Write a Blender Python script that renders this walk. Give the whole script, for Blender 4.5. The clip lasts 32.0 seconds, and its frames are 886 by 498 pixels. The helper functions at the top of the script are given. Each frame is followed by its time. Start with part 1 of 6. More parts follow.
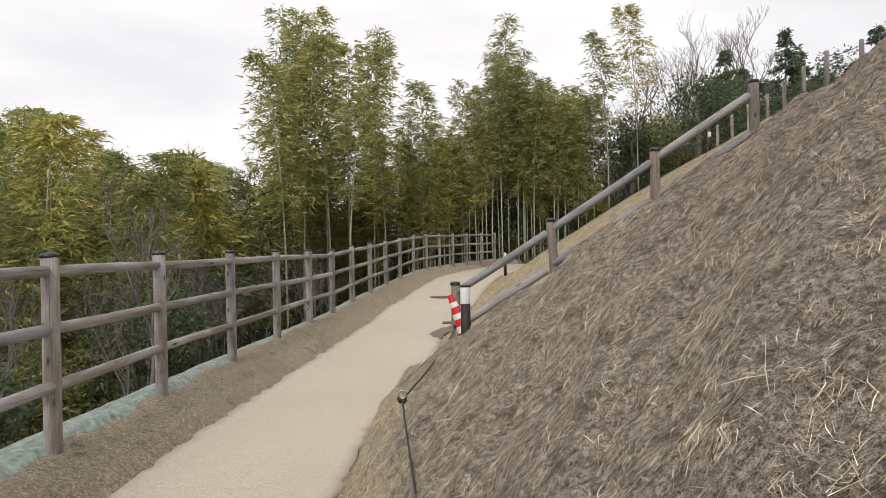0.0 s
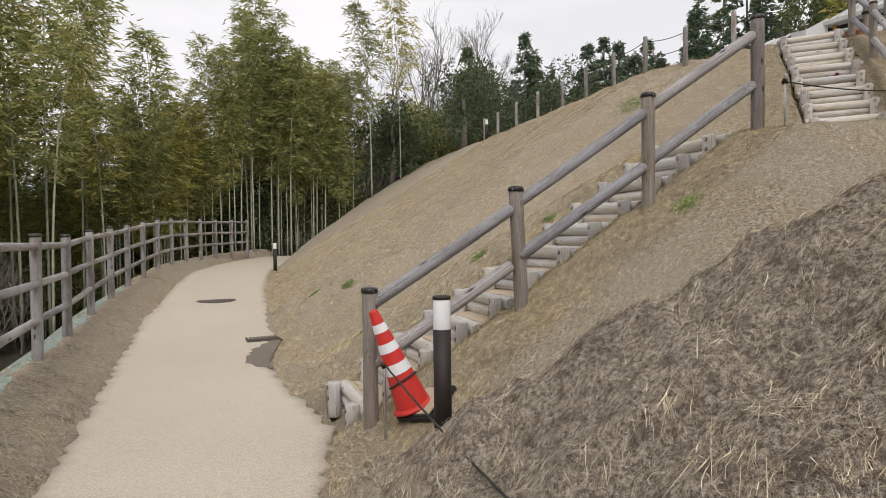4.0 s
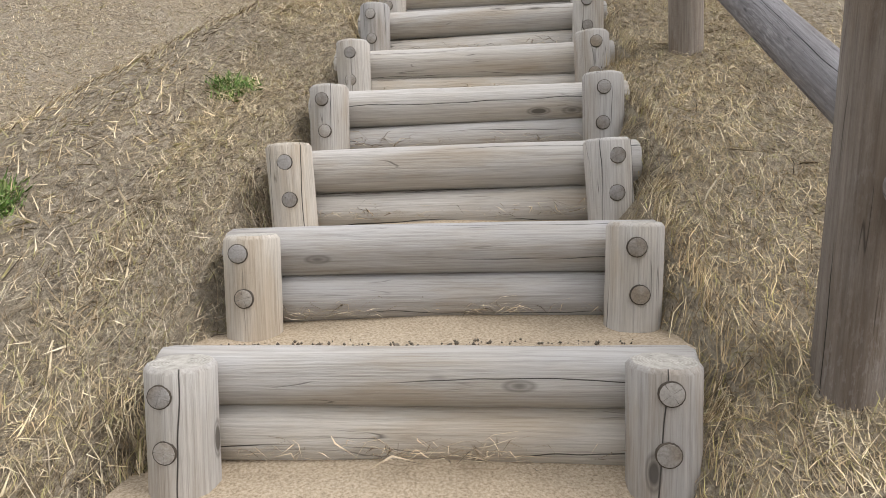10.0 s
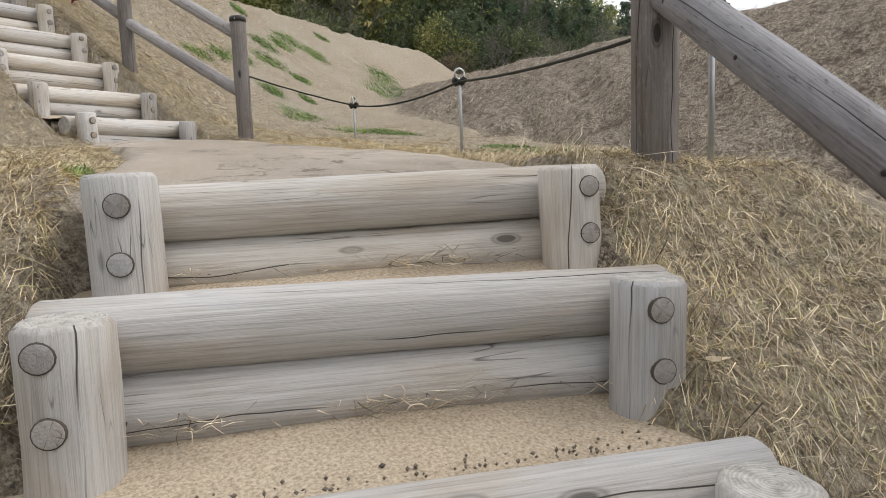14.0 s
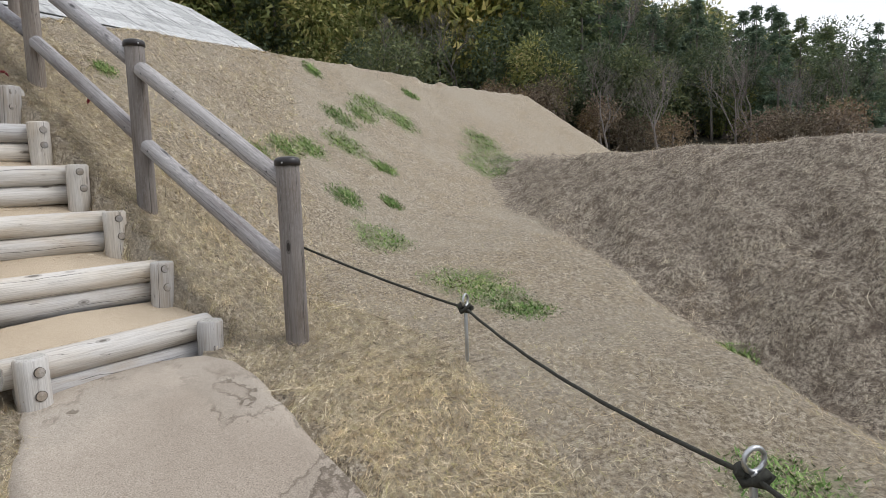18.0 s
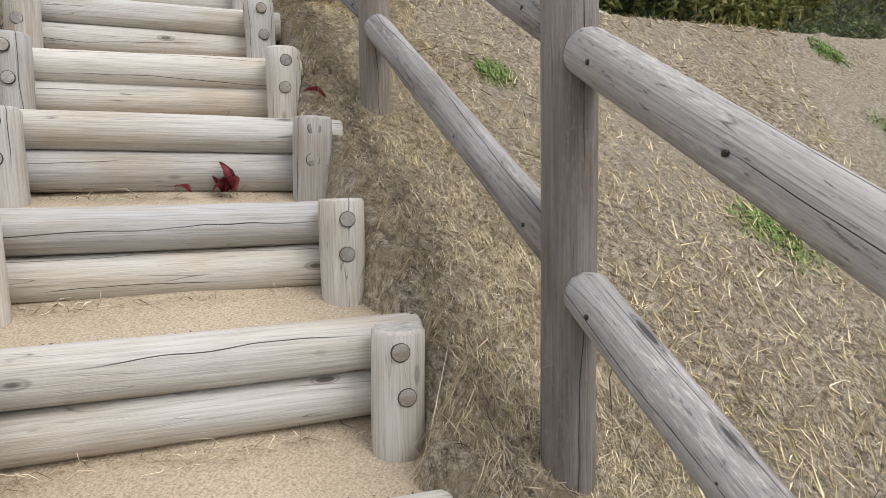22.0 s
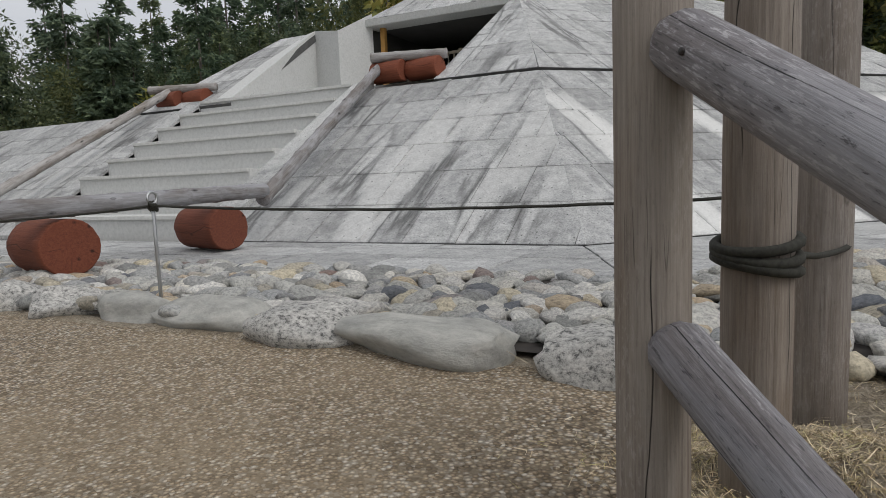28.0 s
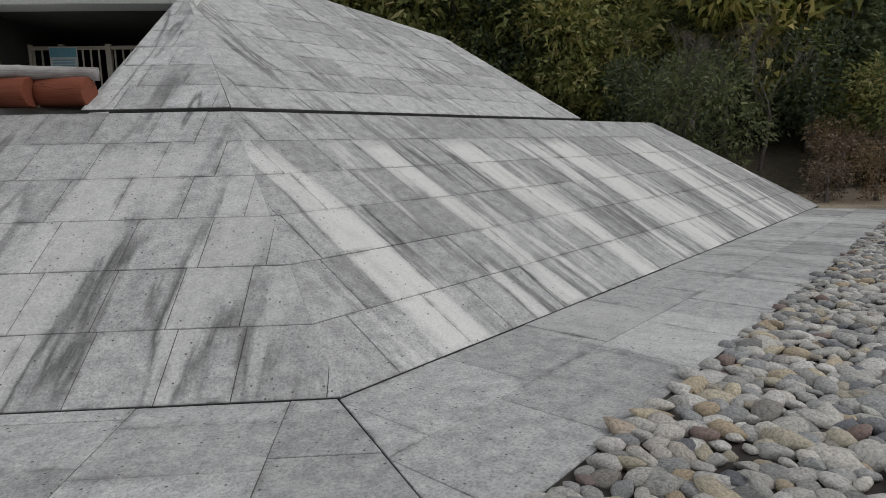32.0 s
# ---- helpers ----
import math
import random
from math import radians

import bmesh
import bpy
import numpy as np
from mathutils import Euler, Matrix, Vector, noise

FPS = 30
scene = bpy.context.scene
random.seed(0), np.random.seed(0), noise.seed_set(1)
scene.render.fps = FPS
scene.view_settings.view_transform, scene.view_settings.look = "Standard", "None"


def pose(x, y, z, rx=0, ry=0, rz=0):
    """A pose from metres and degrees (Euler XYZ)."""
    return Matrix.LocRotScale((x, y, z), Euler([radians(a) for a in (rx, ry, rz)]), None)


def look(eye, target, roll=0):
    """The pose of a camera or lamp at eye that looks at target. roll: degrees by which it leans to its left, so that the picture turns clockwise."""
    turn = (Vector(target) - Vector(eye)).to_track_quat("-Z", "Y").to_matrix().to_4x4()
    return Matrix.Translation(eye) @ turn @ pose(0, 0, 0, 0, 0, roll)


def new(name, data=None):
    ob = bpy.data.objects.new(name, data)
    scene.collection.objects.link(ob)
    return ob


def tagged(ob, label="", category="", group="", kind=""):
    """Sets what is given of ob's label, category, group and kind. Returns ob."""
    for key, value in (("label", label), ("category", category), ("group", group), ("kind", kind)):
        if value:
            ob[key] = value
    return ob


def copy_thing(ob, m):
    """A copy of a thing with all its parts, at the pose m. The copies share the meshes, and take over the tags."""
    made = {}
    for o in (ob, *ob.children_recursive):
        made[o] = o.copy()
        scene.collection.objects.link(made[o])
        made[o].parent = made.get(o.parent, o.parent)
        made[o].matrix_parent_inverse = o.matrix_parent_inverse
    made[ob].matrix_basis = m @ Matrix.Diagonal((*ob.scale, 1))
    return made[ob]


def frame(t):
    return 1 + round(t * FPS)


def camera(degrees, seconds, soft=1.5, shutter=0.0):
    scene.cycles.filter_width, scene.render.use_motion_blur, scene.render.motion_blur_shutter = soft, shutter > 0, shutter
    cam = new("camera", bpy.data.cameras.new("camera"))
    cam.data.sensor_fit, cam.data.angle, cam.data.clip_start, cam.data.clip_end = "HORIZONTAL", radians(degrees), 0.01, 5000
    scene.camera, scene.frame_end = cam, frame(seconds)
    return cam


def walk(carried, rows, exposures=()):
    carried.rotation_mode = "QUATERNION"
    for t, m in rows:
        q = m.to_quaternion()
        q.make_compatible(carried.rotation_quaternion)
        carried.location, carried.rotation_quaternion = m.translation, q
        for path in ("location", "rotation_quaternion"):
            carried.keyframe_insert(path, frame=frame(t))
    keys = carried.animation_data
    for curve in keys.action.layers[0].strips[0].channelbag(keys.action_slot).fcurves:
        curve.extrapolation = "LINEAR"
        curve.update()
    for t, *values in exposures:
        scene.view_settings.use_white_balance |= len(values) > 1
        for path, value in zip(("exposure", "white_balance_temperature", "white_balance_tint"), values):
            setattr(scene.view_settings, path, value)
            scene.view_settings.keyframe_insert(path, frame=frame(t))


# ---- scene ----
cam = camera(70.0, 32.0, soft=0.75)

EXPOSURES = [(0, 0.15, 6800, 12), (3, 0.15, 6750, 12), (6, -0.05, 6750, 12), (8, 0.3, 6850, 13), (9, 0.42, 6750, 12), (12, 0.5, 6550, 10), (13.5, 0.4, 6500, 10), (15, 0.2, 6500, 10), (17.5, 0.22, 6300, 10), (19, 0.35, 6250, 10), (21, 0.4, 6350, 10), (23, 0.4, 6500, 10), (25, 0.1, 6500, 10), (26, -0.14, 6450, 10), (28.5, -0.40, 6450, 10), (30.5, -0.52, 6400, 10), (32, -0.68, 6450, 10)]
PATH = [
    (0, (-0.358, 0.921, 1.453), (-0.307, 2.92, 1.448), -1.1),
    (0.5, (-0.637, 1.189, 1.453), (-0.559, 3.187, 1.438), -1.0),
    (1, (-0.909, 1.518, 1.426), (-0.82, 3.516, 1.404), -1.1),
    (1.5, (-1.176, 1.971, 1.397), (-1.021, 3.965, 1.368), -1.1),
    (2, (-1.341, 2.398, 1.393), (-1.032, 4.374, 1.355), -1.0),
    (2.5, (-1.532, 2.925, 1.398), (-1.038, 4.862, 1.359), -0.9),
    (3, (-1.656, 3.47, 1.38), (-0.993, 5.357, 1.338), -0.8),
    (3.5, (-1.726, 4.014, 1.406), (-0.927, 5.847, 1.361), -0.8),
    (5.5, (-1.625, 6.236, 1.332), (-0.519, 7.902, 1.289), -0.5),
    (6, (-1.581, 6.75, 1.292), (-0.449, 8.397, 1.242), -0.6),
    (6.5, (-1.52, 7.305, 1.252), (-0.343, 8.92, 1.164), -0.5),
    (7, (-1.423, 7.825, 1.253), (-0.11, 9.321, 1.051), -0.7),
    (7.5, (-1.36, 8.251, 1.284), (0.066, 9.637, 1.07), -0.7),
    (8, (-1.168, 8.716, 1.272), (0.436, 9.89, 1.051), -0.6),
    (8.5, (-0.821, 9.208, 1.177), (0.945, 10.13, 1.002), -0.7),
    (9, (-0.516, 9.492, 1.151), (1.368, 10.141, 0.977), -1.6),
    (9.5, (-0.09, 9.703, 1.134), (1.881, 10.003, 0.971), -1.6),
    (10, (0.205, 9.818, 1.136), (2.196, 9.74, 0.963), -1.8),
    (10.5, (0.635, 9.8, 1.295), (2.579, 9.375, 1.1), -1.6),
    (11, (0.943, 9.938, 1.384), (2.838, 9.327, 1.19), -1.6),
    (11.5, (1.145, 9.949, 1.543), (3.025, 9.293, 1.359), -1.7),
    (12, (1.384, 9.787, 1.745), (3.251, 9.099, 1.543), -1.8),
    (12.5, (1.646, 9.835, 1.867), (3.503, 9.125, 1.651), -1.8),
    (13, (1.774, 9.806, 2.029), (3.626, 9.083, 1.812), -2.0),
    (13.5, (2.044, 9.653, 2.184), (3.888, 8.913, 1.96), -1.9),
    (14, (2.328, 9.732, 2.345), (4.168, 8.984, 2.111), -2.3),
    (14.5, (2.479, 9.633, 2.442), (4.315, 8.877, 2.211), -2.0),
    (15, (2.811, 9.552, 2.622), (4.644, 8.787, 2.386), -1.8),
    (15.5, (3.058, 9.578, 2.785), (4.895, 8.82, 2.553), -1.8),
    (15.75, (3.18, 9.545, 2.92), (5.03, 8.805, 2.695), -1.85),
    (16.0, (3.32, 9.50, 3.08), (5.175, 8.78, 2.858), -1.9),
    (16.5, (3.6, 9.41, 3.235), (5.475, 8.75, 3.018), -2.0),
    (17.0, (3.87, 9.33, 3.36), (5.765, 8.735, 3.145), -2.05),
    (17.5, (4.13, 9.258, 3.439), (6.044, 8.72, 3.225), -2.1),
    (18, (4.411, 9.287, 3.527), (6.333, 8.779, 3.309), -2.1),
    (18.5, (4.657, 9.283, 3.681), (6.591, 8.82, 3.469), -2.3),
    (19, (5.042, 9.159, 3.759), (6.997, 8.799, 3.542), -2.3),
    (19.5, (5.477, 9.191, 3.778), (7.454, 8.977, 3.564), -2.1),
    (20, (5.901, 9.143, 3.809), (7.885, 9.031, 3.59), -2.1),
    (20.5, (6.386, 9.25, 3.848), (8.374, 9.305, 3.633), -1.8),
    (21, (6.747, 9.411, 3.896), (8.723, 9.634, 3.682), -1.6),
    (21.5, (7.203, 9.601, 3.972), (9.137, 10.072, 3.775), -1.5),
    (22, (7.539, 9.923, 4.009), (9.437, 10.53, 3.835), -0.9),
    (22.5, (7.832, 10.1, 4.06), (9.711, 10.763, 3.892), -1.1),
    (23, (8.149, 10.266, 4.276), (10.015, 10.968, 4.119), -0.7),
    (23.5, (8.292, 10.488, 4.36), (10.124, 11.275, 4.205), -0.1),
    (24, (8.358, 10.643, 4.566), (10.184, 11.446, 4.416), 0.0),
    (24.5, (8.514, 10.729, 4.608), (10.331, 11.55, 4.457), -0.1),
    (25, (8.801, 10.861, 4.786), (10.613, 11.695, 4.634), 0.2),
    (25.5, (8.94, 11.009, 4.947), (10.721, 11.891, 4.726), -1.4),
    (26, (9.088, 11.225, 5.143), (10.855, 12.135, 4.927), -2.4),
    (26.5, (9.242, 11.279, 5.21), (11.005, 12.199, 4.999), -2.0),
    (27.0, (9.375, 11.395, 5.37), (11.145, 12.30, 5.155), -2.05),
    (27.5, (9.505, 11.515, 5.515), (11.283, 12.405, 5.295), -2.15),
    (28.0, (9.635, 11.635, 5.64), (11.42, 12.508, 5.415), -2.3),
    (28.5, (9.772, 11.758, 5.738), (11.564, 12.616, 5.508), -2.4),
    (29, (10.019, 11.864, 5.971), (11.838, 12.664, 5.738), -2.1),
    (29.5, (10.137, 12.027, 6.0), (11.968, 12.798, 5.768), -1.9),
    (30, (10.288, 12.263, 6.139), (12.168, 12.9, 5.899), -1.7),
    (30.5, (10.47, 12.309, 6.207), (12.39, 12.784, 5.913), -1.8),
    (31, (10.792, 12.297, 6.413), (12.754, 12.527, 6.102), -1.4),
    (31.5, (10.796, 12.358, 6.568), (12.771, 12.344, 6.253), -1.3),
    (32, (10.797, 12.377, 6.577), (12.766, 12.246, 6.249), -1.2),
]
walk(cam, [(t, look(eye, target, roll)) for t, eye, target, roll in PATH], EXPOSURES)

# ---------------------------------------------------------------- light
SUN_EL, SUN_AZ = radians(48), radians(200)
world = bpy.data.worlds.new("overcast_sky")
scene.world = world
world.use_nodes = True
wn, wl = world.node_tree.nodes, world.node_tree.links
wn.clear()
w_out = wn.new("ShaderNodeOutputWorld")
w_sky = wn.new("ShaderNodeTexSky")
w_sky.sky_type, w_sky.sun_disc = "NISHITA", False
w_sky.sun_elevation, w_sky.sun_rotation = SUN_EL, SUN_AZ
w_sky.air_density, w_sky.dust_density = 1.0, 3.0
w_bg1 = wn.new("ShaderNodeBackground")
w_bg1.inputs["Strength"].default_value = 0.12
w_co = wn.new("ShaderNodeTexCoord")
w_map = wn.new("ShaderNodeMapping")
w_map.inputs["Scale"].default_value = (1.3, 1.3, 4.5)
w_no = wn.new("ShaderNodeTexNoise")
w_no.inputs["Scale"].default_value, w_no.inputs["Detail"].default_value = 1.6, 7.0
w_ra = wn.new("ShaderNodeValToRGB")
w_ra.color_ramp.elements[0].position, w_ra.color_ramp.elements[0].color = 0.36, (0.84, 0.855, 0.89, 1)
w_ra.color_ramp.elements[1].position, w_ra.color_ramp.elements[1].color = 0.56, (1.0, 1.0, 1.02, 1)
w_bg2 = wn.new("ShaderNodeBackground")
w_bg2.inputs["Strength"].default_value = 1.0
w_mix = wn.new("ShaderNodeMixShader")
w_mix.inputs["Fac"].default_value = 0.88
wl.new(w_co.outputs["Generated"], w_map.inputs["Vector"])
wl.new(w_map.outputs["Vector"], w_no.inputs["Vector"])
wl.new(w_no.outputs["Fac"], w_ra.inputs["Fac"])
wl.new(w_ra.outputs["Color"], w_bg2.inputs["Color"])
wl.new(w_sky.outputs["Color"], w_bg1.inputs["Color"])
wl.new(w_bg1.outputs["Background"], w_mix.inputs[1])
wl.new(w_bg2.outputs["Background"], w_mix.inputs[2])
wl.new(w_mix.outputs["Shader"], w_out.inputs["Surface"])
sun = new("sun", bpy.data.lights.new("sun", "SUN"))
sun.data.energy, sun.data.angle, sun.data.color = 1.4, radians(25), (1.0, 0.97, 0.93)
sun.matrix_world = look((0, 0, 60), (math.sin(SUN_AZ) * -30, math.cos(SUN_AZ) * -30, 60 - 30 * math.tan(SUN_EL)))

# ---------------------------------------------------------------- materials


def mat(name, rough=0.85, metal=0.0):
    m = bpy.data.materials.new(name)
    m.use_nodes = True
    b = m.node_tree.nodes["Principled BSDF"]
    b.inputs["Roughness"].default_value, b.inputs["Metallic"].default_value = rough, metal
    return m, m.node_tree.nodes, m.node_tree.links, b


def coords(n, l, kind="Object", scale=(1, 1, 1), spread=0.0):
    """Texture coordinates; spread moves them per object so that repeats differ."""
    tc, mp = n.new("ShaderNodeTexCoord"), n.new("ShaderNodeMapping")
    mp.inputs["Scale"].default_value = scale
    l.new(tc.outputs[kind], mp.inputs["Vector"])
    if spread:
        info, mul = n.new("ShaderNodeObjectInfo"), n.new("ShaderNodeVectorMath")
        mul.operation = "SCALE"
        mul.inputs[0].default_value = (spread, spread * 0.7, spread * 1.3)
        l.new(info.outputs["Random"], mul.inputs["Scale"])
        l.new(mul.outputs["Vector"], mp.inputs["Location"])
    return mp.outputs["Vector"]


def noise_of(n, l, vec, scale, detail=4.0, rough=0.55, kind="noise"):
    t = n.new("ShaderNodeTexNoise" if kind == "noise" else "ShaderNodeTexVoronoi")
    t.inputs["Scale"].default_value = scale
    if kind == "noise":
        t.inputs["Detail"].default_value, t.inputs["Roughness"].default_value = detail, rough
    l.new(vec, t.inputs["Vector"])
    return t.outputs["Fac"] if kind == "noise" else t.outputs["Distance"]


def ramp(n, l, fac, stops):
    r = n.new("ShaderNodeValToRGB")
    while len(r.color_ramp.elements) < len(stops):
        r.color_ramp.elements.new(0.5)
    for e, (p, c) in zip(r.color_ramp.elements, stops):
        e.position, e.color = p, (*c, 1) if len(c) == 3 else c
    l.new(fac, r.inputs["Fac"])
    return r.outputs["Color"]


def mixed(n, l, fac, a, b, mode="MIX"):
    m = n.new("ShaderNodeMix")
    m.data_type, m.blend_type = "RGBA", mode
    for sock, v in ((m.inputs[0], fac), (m.inputs[6], a), (m.inputs[7], b)):
        if isinstance(v, (int, float)):
            sock.default_value = v
        elif isinstance(v, tuple):
            sock.default_value = (*v, 1)
        else:
            l.new(v, sock)
    return m.outputs[2]


def bump(n, l, b, height, strength=0.4, dist=0.01):
    u = n.new("ShaderNodeBump")
    u.inputs["Strength"].default_value, u.inputs["Distance"].default_value = strength, dist
    l.new(height, u.inputs["Height"])
    l.new(u.outputs["Normal"], b.inputs["Normal"])


def wood(name, dark, mid, light, streak=26.0, crack=0.95, flake=0.0, bleach=0.75):
    """Weathered wood whose grain runs along the piece's own z axis."""
    m, n, l, b = mat(name, 0.84)
    fine = noise_of(n, l, coords(n, l, "Object", (streak * 8, streak * 8, 5.0), 7.0), 1.0, 5.0, 0.7)
    g = noise_of(n, l, coords(n, l, "Object", (streak * 3.4, streak * 3.4, 2.6), 7.0), 1.0, 6.0, 0.68)
    base = ramp(n, l, g, [(0.08, dark), (0.42, mid), (0.76, light)])
    # silvery bleached patches and brownish ones
    blot = noise_of(n, l, coords(n, l, "Object", (5.0, 5.0, 1.3), 9.0), 1.6, 4.0, 0.6)
    pale = mixed(n, l, 0.55, light, (0.50, 0.525, 0.56))
    base = mixed(n, l, ramp(n, l, blot, [(0.40, (0, 0, 0)), (0.60, (bleach,) * 3)]), base, pale)
    base = mixed(n, l, ramp(n, l, blot, [(0.30, (0.55, 0.55, 0.55)), (0.44, (0, 0, 0))]), base, tuple(c * k for c, k in zip(mid, (0.90, 0.80, 0.68))))
    base = mixed(n, l, 1.0, base, ramp(n, l, fine, [(0.36, (0.80, 0.79, 0.78)), (0.5, (1, 1, 1)), (0.64, (1.10, 1.10, 1.10))]), "MULTIPLY")
    # long drying cracks that start and stop, and short checks
    def sums(kind, a, b):
        k = n.new("ShaderNodeMath")
        k.operation = kind
        for sock, v in zip(k.inputs, (a, b)):
            if isinstance(v, (int, float)):
                sock.default_value = v
            else:
                l.new(v, sock)
        return k.outputs[0]

    axes = n.new("ShaderNodeSeparateXYZ")
    l.new(coords(n, l, "Object"), axes.inputs[0])
    chance = n.new("ShaderNodeObjectInfo").outputs["Random"]
    turn = sums("MULTIPLY", sums("ARCTAN2", axes.outputs["Y"], axes.outputs["X"]), 4 / (2 * math.pi))
    sway = sums("MULTIPLY", noise_of(n, l, coords(n, l, "Object", (1.2, 1.2, 1.8), 5.0), 1.0, 3.0, 0.45), 1.0)
    turn = sums("FRACT", sums("ADD", sums("ADD", turn, sway), sums("MULTIPLY", chance, 5.0)), 0.0)
    apart = sums("ABSOLUTE", sums("SUBTRACT", turn, 0.5), 0.0)
    line = ramp(n, l, apart, [(0.0, (crack,) * 3), (0.007, (crack,) * 3), (0.016, (0, 0, 0))])
    stop = noise_of(n, l, coords(n, l, "Object", (4.0, 4.0, 1.5), 4.0), 1.0, 2.0)
    line = mixed(n, l, 1.0, line, ramp(n, l, stop, [(0.44, (0, 0, 0)), (0.49, (1, 1, 1))]), "MULTIPLY")
    ck = noise_of(n, l, coords(n, l, "Object", (34.0, 34.0, 2.2), 8.0), 1.0, 1.0, 0.4)
    check = ramp(n, l, ck, [(0.482, (0, 0, 0)), (0.492, (crack * 0.75,) * 3), (0.502, (0, 0, 0))])
    gate = noise_of(n, l, coords(n, l, "Object", (9.0, 9.0, 5.0), 3.0), 1.0, 2.0)
    check = mixed(n, l, 1.0, check, ramp(n, l, gate, [(0.55, (0, 0, 0)), (0.62, (1, 1, 1))]), "MULTIPLY")
    line = mixed(n, l, 1.0, line, check, "LIGHTEN")
    base = mixed(n, l, line, base, tuple(c * 0.14 for c in dark))
    if flake:
        fl = noise_of(n, l, coords(n, l, "Object", (120.0, 120.0, 36.0), 6.0), 1.0, 5.0, 0.75)
        zone = noise_of(n, l, coords(n, l, "Object", (7.0, 7.0, 2.0), 2.0), 1.0, 2.0)
        spot = mixed(n, l, 1.0, ramp(n, l, fl, [(0.53, (0, 0, 0)), (0.60, (flake,) * 3)]), ramp(n, l, zone, [(0.44, (0.15, 0.15, 0.15)), (0.58, (1, 1, 1))]), "MULTIPLY")
        base = mixed(n, l, spot, base, (0.50, 0.49, 0.50))
        base = mixed(n, l, ramp(n, l, fl, [(0.34, (flake,) * 3), (0.42, (0, 0, 0))]), base, tuple(c * 0.8 for c in dark))
    # knots: a dark heart with a paler collar, in some of the cells only
    vor = n.new("ShaderNodeTexVoronoi")
    vor.inputs["Scale"].default_value = 1.0
    l.new(coords(n, l, "Object", (11.0, 11.0, 4.2), 11.0), vor.inputs["Vector"])
    sep = n.new("ShaderNodeSeparateColor")
    l.new(vor.outputs["Color"], sep.inputs["Color"])
    some = ramp(n, l, sep.outputs[0], [(0.50, (0, 0, 0)), (0.54, (1, 1, 1))])
    knot = ramp(n, l, vor.outputs["Distance"], [(0.085, (0.95, 0.95, 0.95)), (0.115, (0.30, 0.30, 0.30)), (0.140, (0.55, 0.55, 0.55)), (0.175, (0, 0, 0))])
    base = mixed(n, l, mixed(n, l, 1.0, knot, some, "MULTIPLY"), base, tuple(c * 0.42 for c in dark))
    info = n.new("ShaderNodeObjectInfo")
    tone = ramp(n, l, info.outputs["Random"], [(0.0, (0.80, 0.80, 0.82)), (0.5, (0.97, 0.95, 0.93)), (1.0, (1.12, 1.07, 1.0))])
    base = mixed(n, l, 1.0, base, tone, "MULTIPLY")
    l.new(base, b.inputs["Base Color"])
    hgt = mixed(n, l, line, mixed(n, l, 0.5, ramp(n, l, g, [(0.2, (0, 0, 0)), (0.8, (1, 1, 1))]), fine), (0, 0, 0))
    bump(n, l, b, hgt, 0.7, 0.005)
    return m


def end_grain(name, inner, outer):
    """Sawn end of a log: growth rings round the piece's axis, radial cracks and a worn rim."""
    m, n, l, b = mat(name, 0.9)
    v = coords(n, l, "Object")
    sep, flat = n.new("ShaderNodeSeparateXYZ"), n.new("ShaderNodeCombineXYZ")
    l.new(v, sep.inputs[0])
    l.new(sep.outputs["X"], flat.inputs["X"])
    l.new(sep.outputs["Y"], flat.inputs["Y"])
    ln = n.new("ShaderNodeVectorMath")
    ln.operation = "LENGTH"
    l.new(flat.outputs[0], ln.inputs[0])
    wob = noise_of(n, l, coords(n, l, "Object", (1, 1, 0.1), 5.0), 30, 3)
    ad = n.new("ShaderNodeMath")
    ad.operation = "MULTIPLY_ADD"
    ad.inputs[1].default_value = 0.012
    l.new(wob, ad.inputs[0])
    l.new(ln.outputs["Value"], ad.inputs[2])
    sn = n.new("ShaderNodeMath")
    sn.operation = "SINE"
    mu = n.new("ShaderNodeMath")
    mu.operation = "MULTIPLY"
    mu.inputs[1].default_value = 1050.0
    l.new(ad.outputs[0], mu.inputs[0])
    l.new(mu.outputs[0], sn.inputs[0])
    spot = noise_of(n, l, coords(n, l, "Object", spread=4.0), 45, 5, 0.7)
    base = ramp(n, l, spot, [(0.3, tuple(c * 0.62 for c in inner)), (0.55, inner), (0.75, outer)])
    base = mixed(n, l, 1.0, base, ramp(n, l, sn.outputs[0], [(0.0, (0.86, 0.85, 0.84)), (0.6, (1.04, 1.04, 1.04))]), "MULTIPLY")
    ck = noise_of(n, l, coords(n, l, "Object", (55, 9, 0.1), 6.0), 1.0, 1.0)
    base = mixed(n, l, ramp(n, l, ck, [(0.488, (0, 0, 0)), (0.496, (0.8, 0.8, 0.8)), (0.504, (0, 0, 0))]), base, tuple(c * 0.2 for c in inner))
    l.new(base, b.inputs["Base Color"])
    bump(n, l, b, spot, 0.5, 0.003)
    return m


def earth(name, stops, fine=60.0, big=1.2, tint=(1, 1, 1), relief=0.5, dist=0.015, rough=0.95):
    m, n, l, b = mat(name, rough)
    v = coords(n, l, "Object")
    f1 = noise_of(n, l, v, fine, 5.0, 0.7)
    f2 = noise_of(n, l, v, big, 5.0, 0.6)
    c = ramp(n, l, f1, stops)
    c = mixed(n, l, ramp(n, l, f2, [(0.3, (0, 0, 0)), (0.75, (0.6, 0.6, 0.6))]), c, mixed(n, l, 1.0, c, tint, "MULTIPLY"))
    l.new(c, b.inputs["Base Color"])
    bump(n, l, b, f1, relief, dist)
    return m


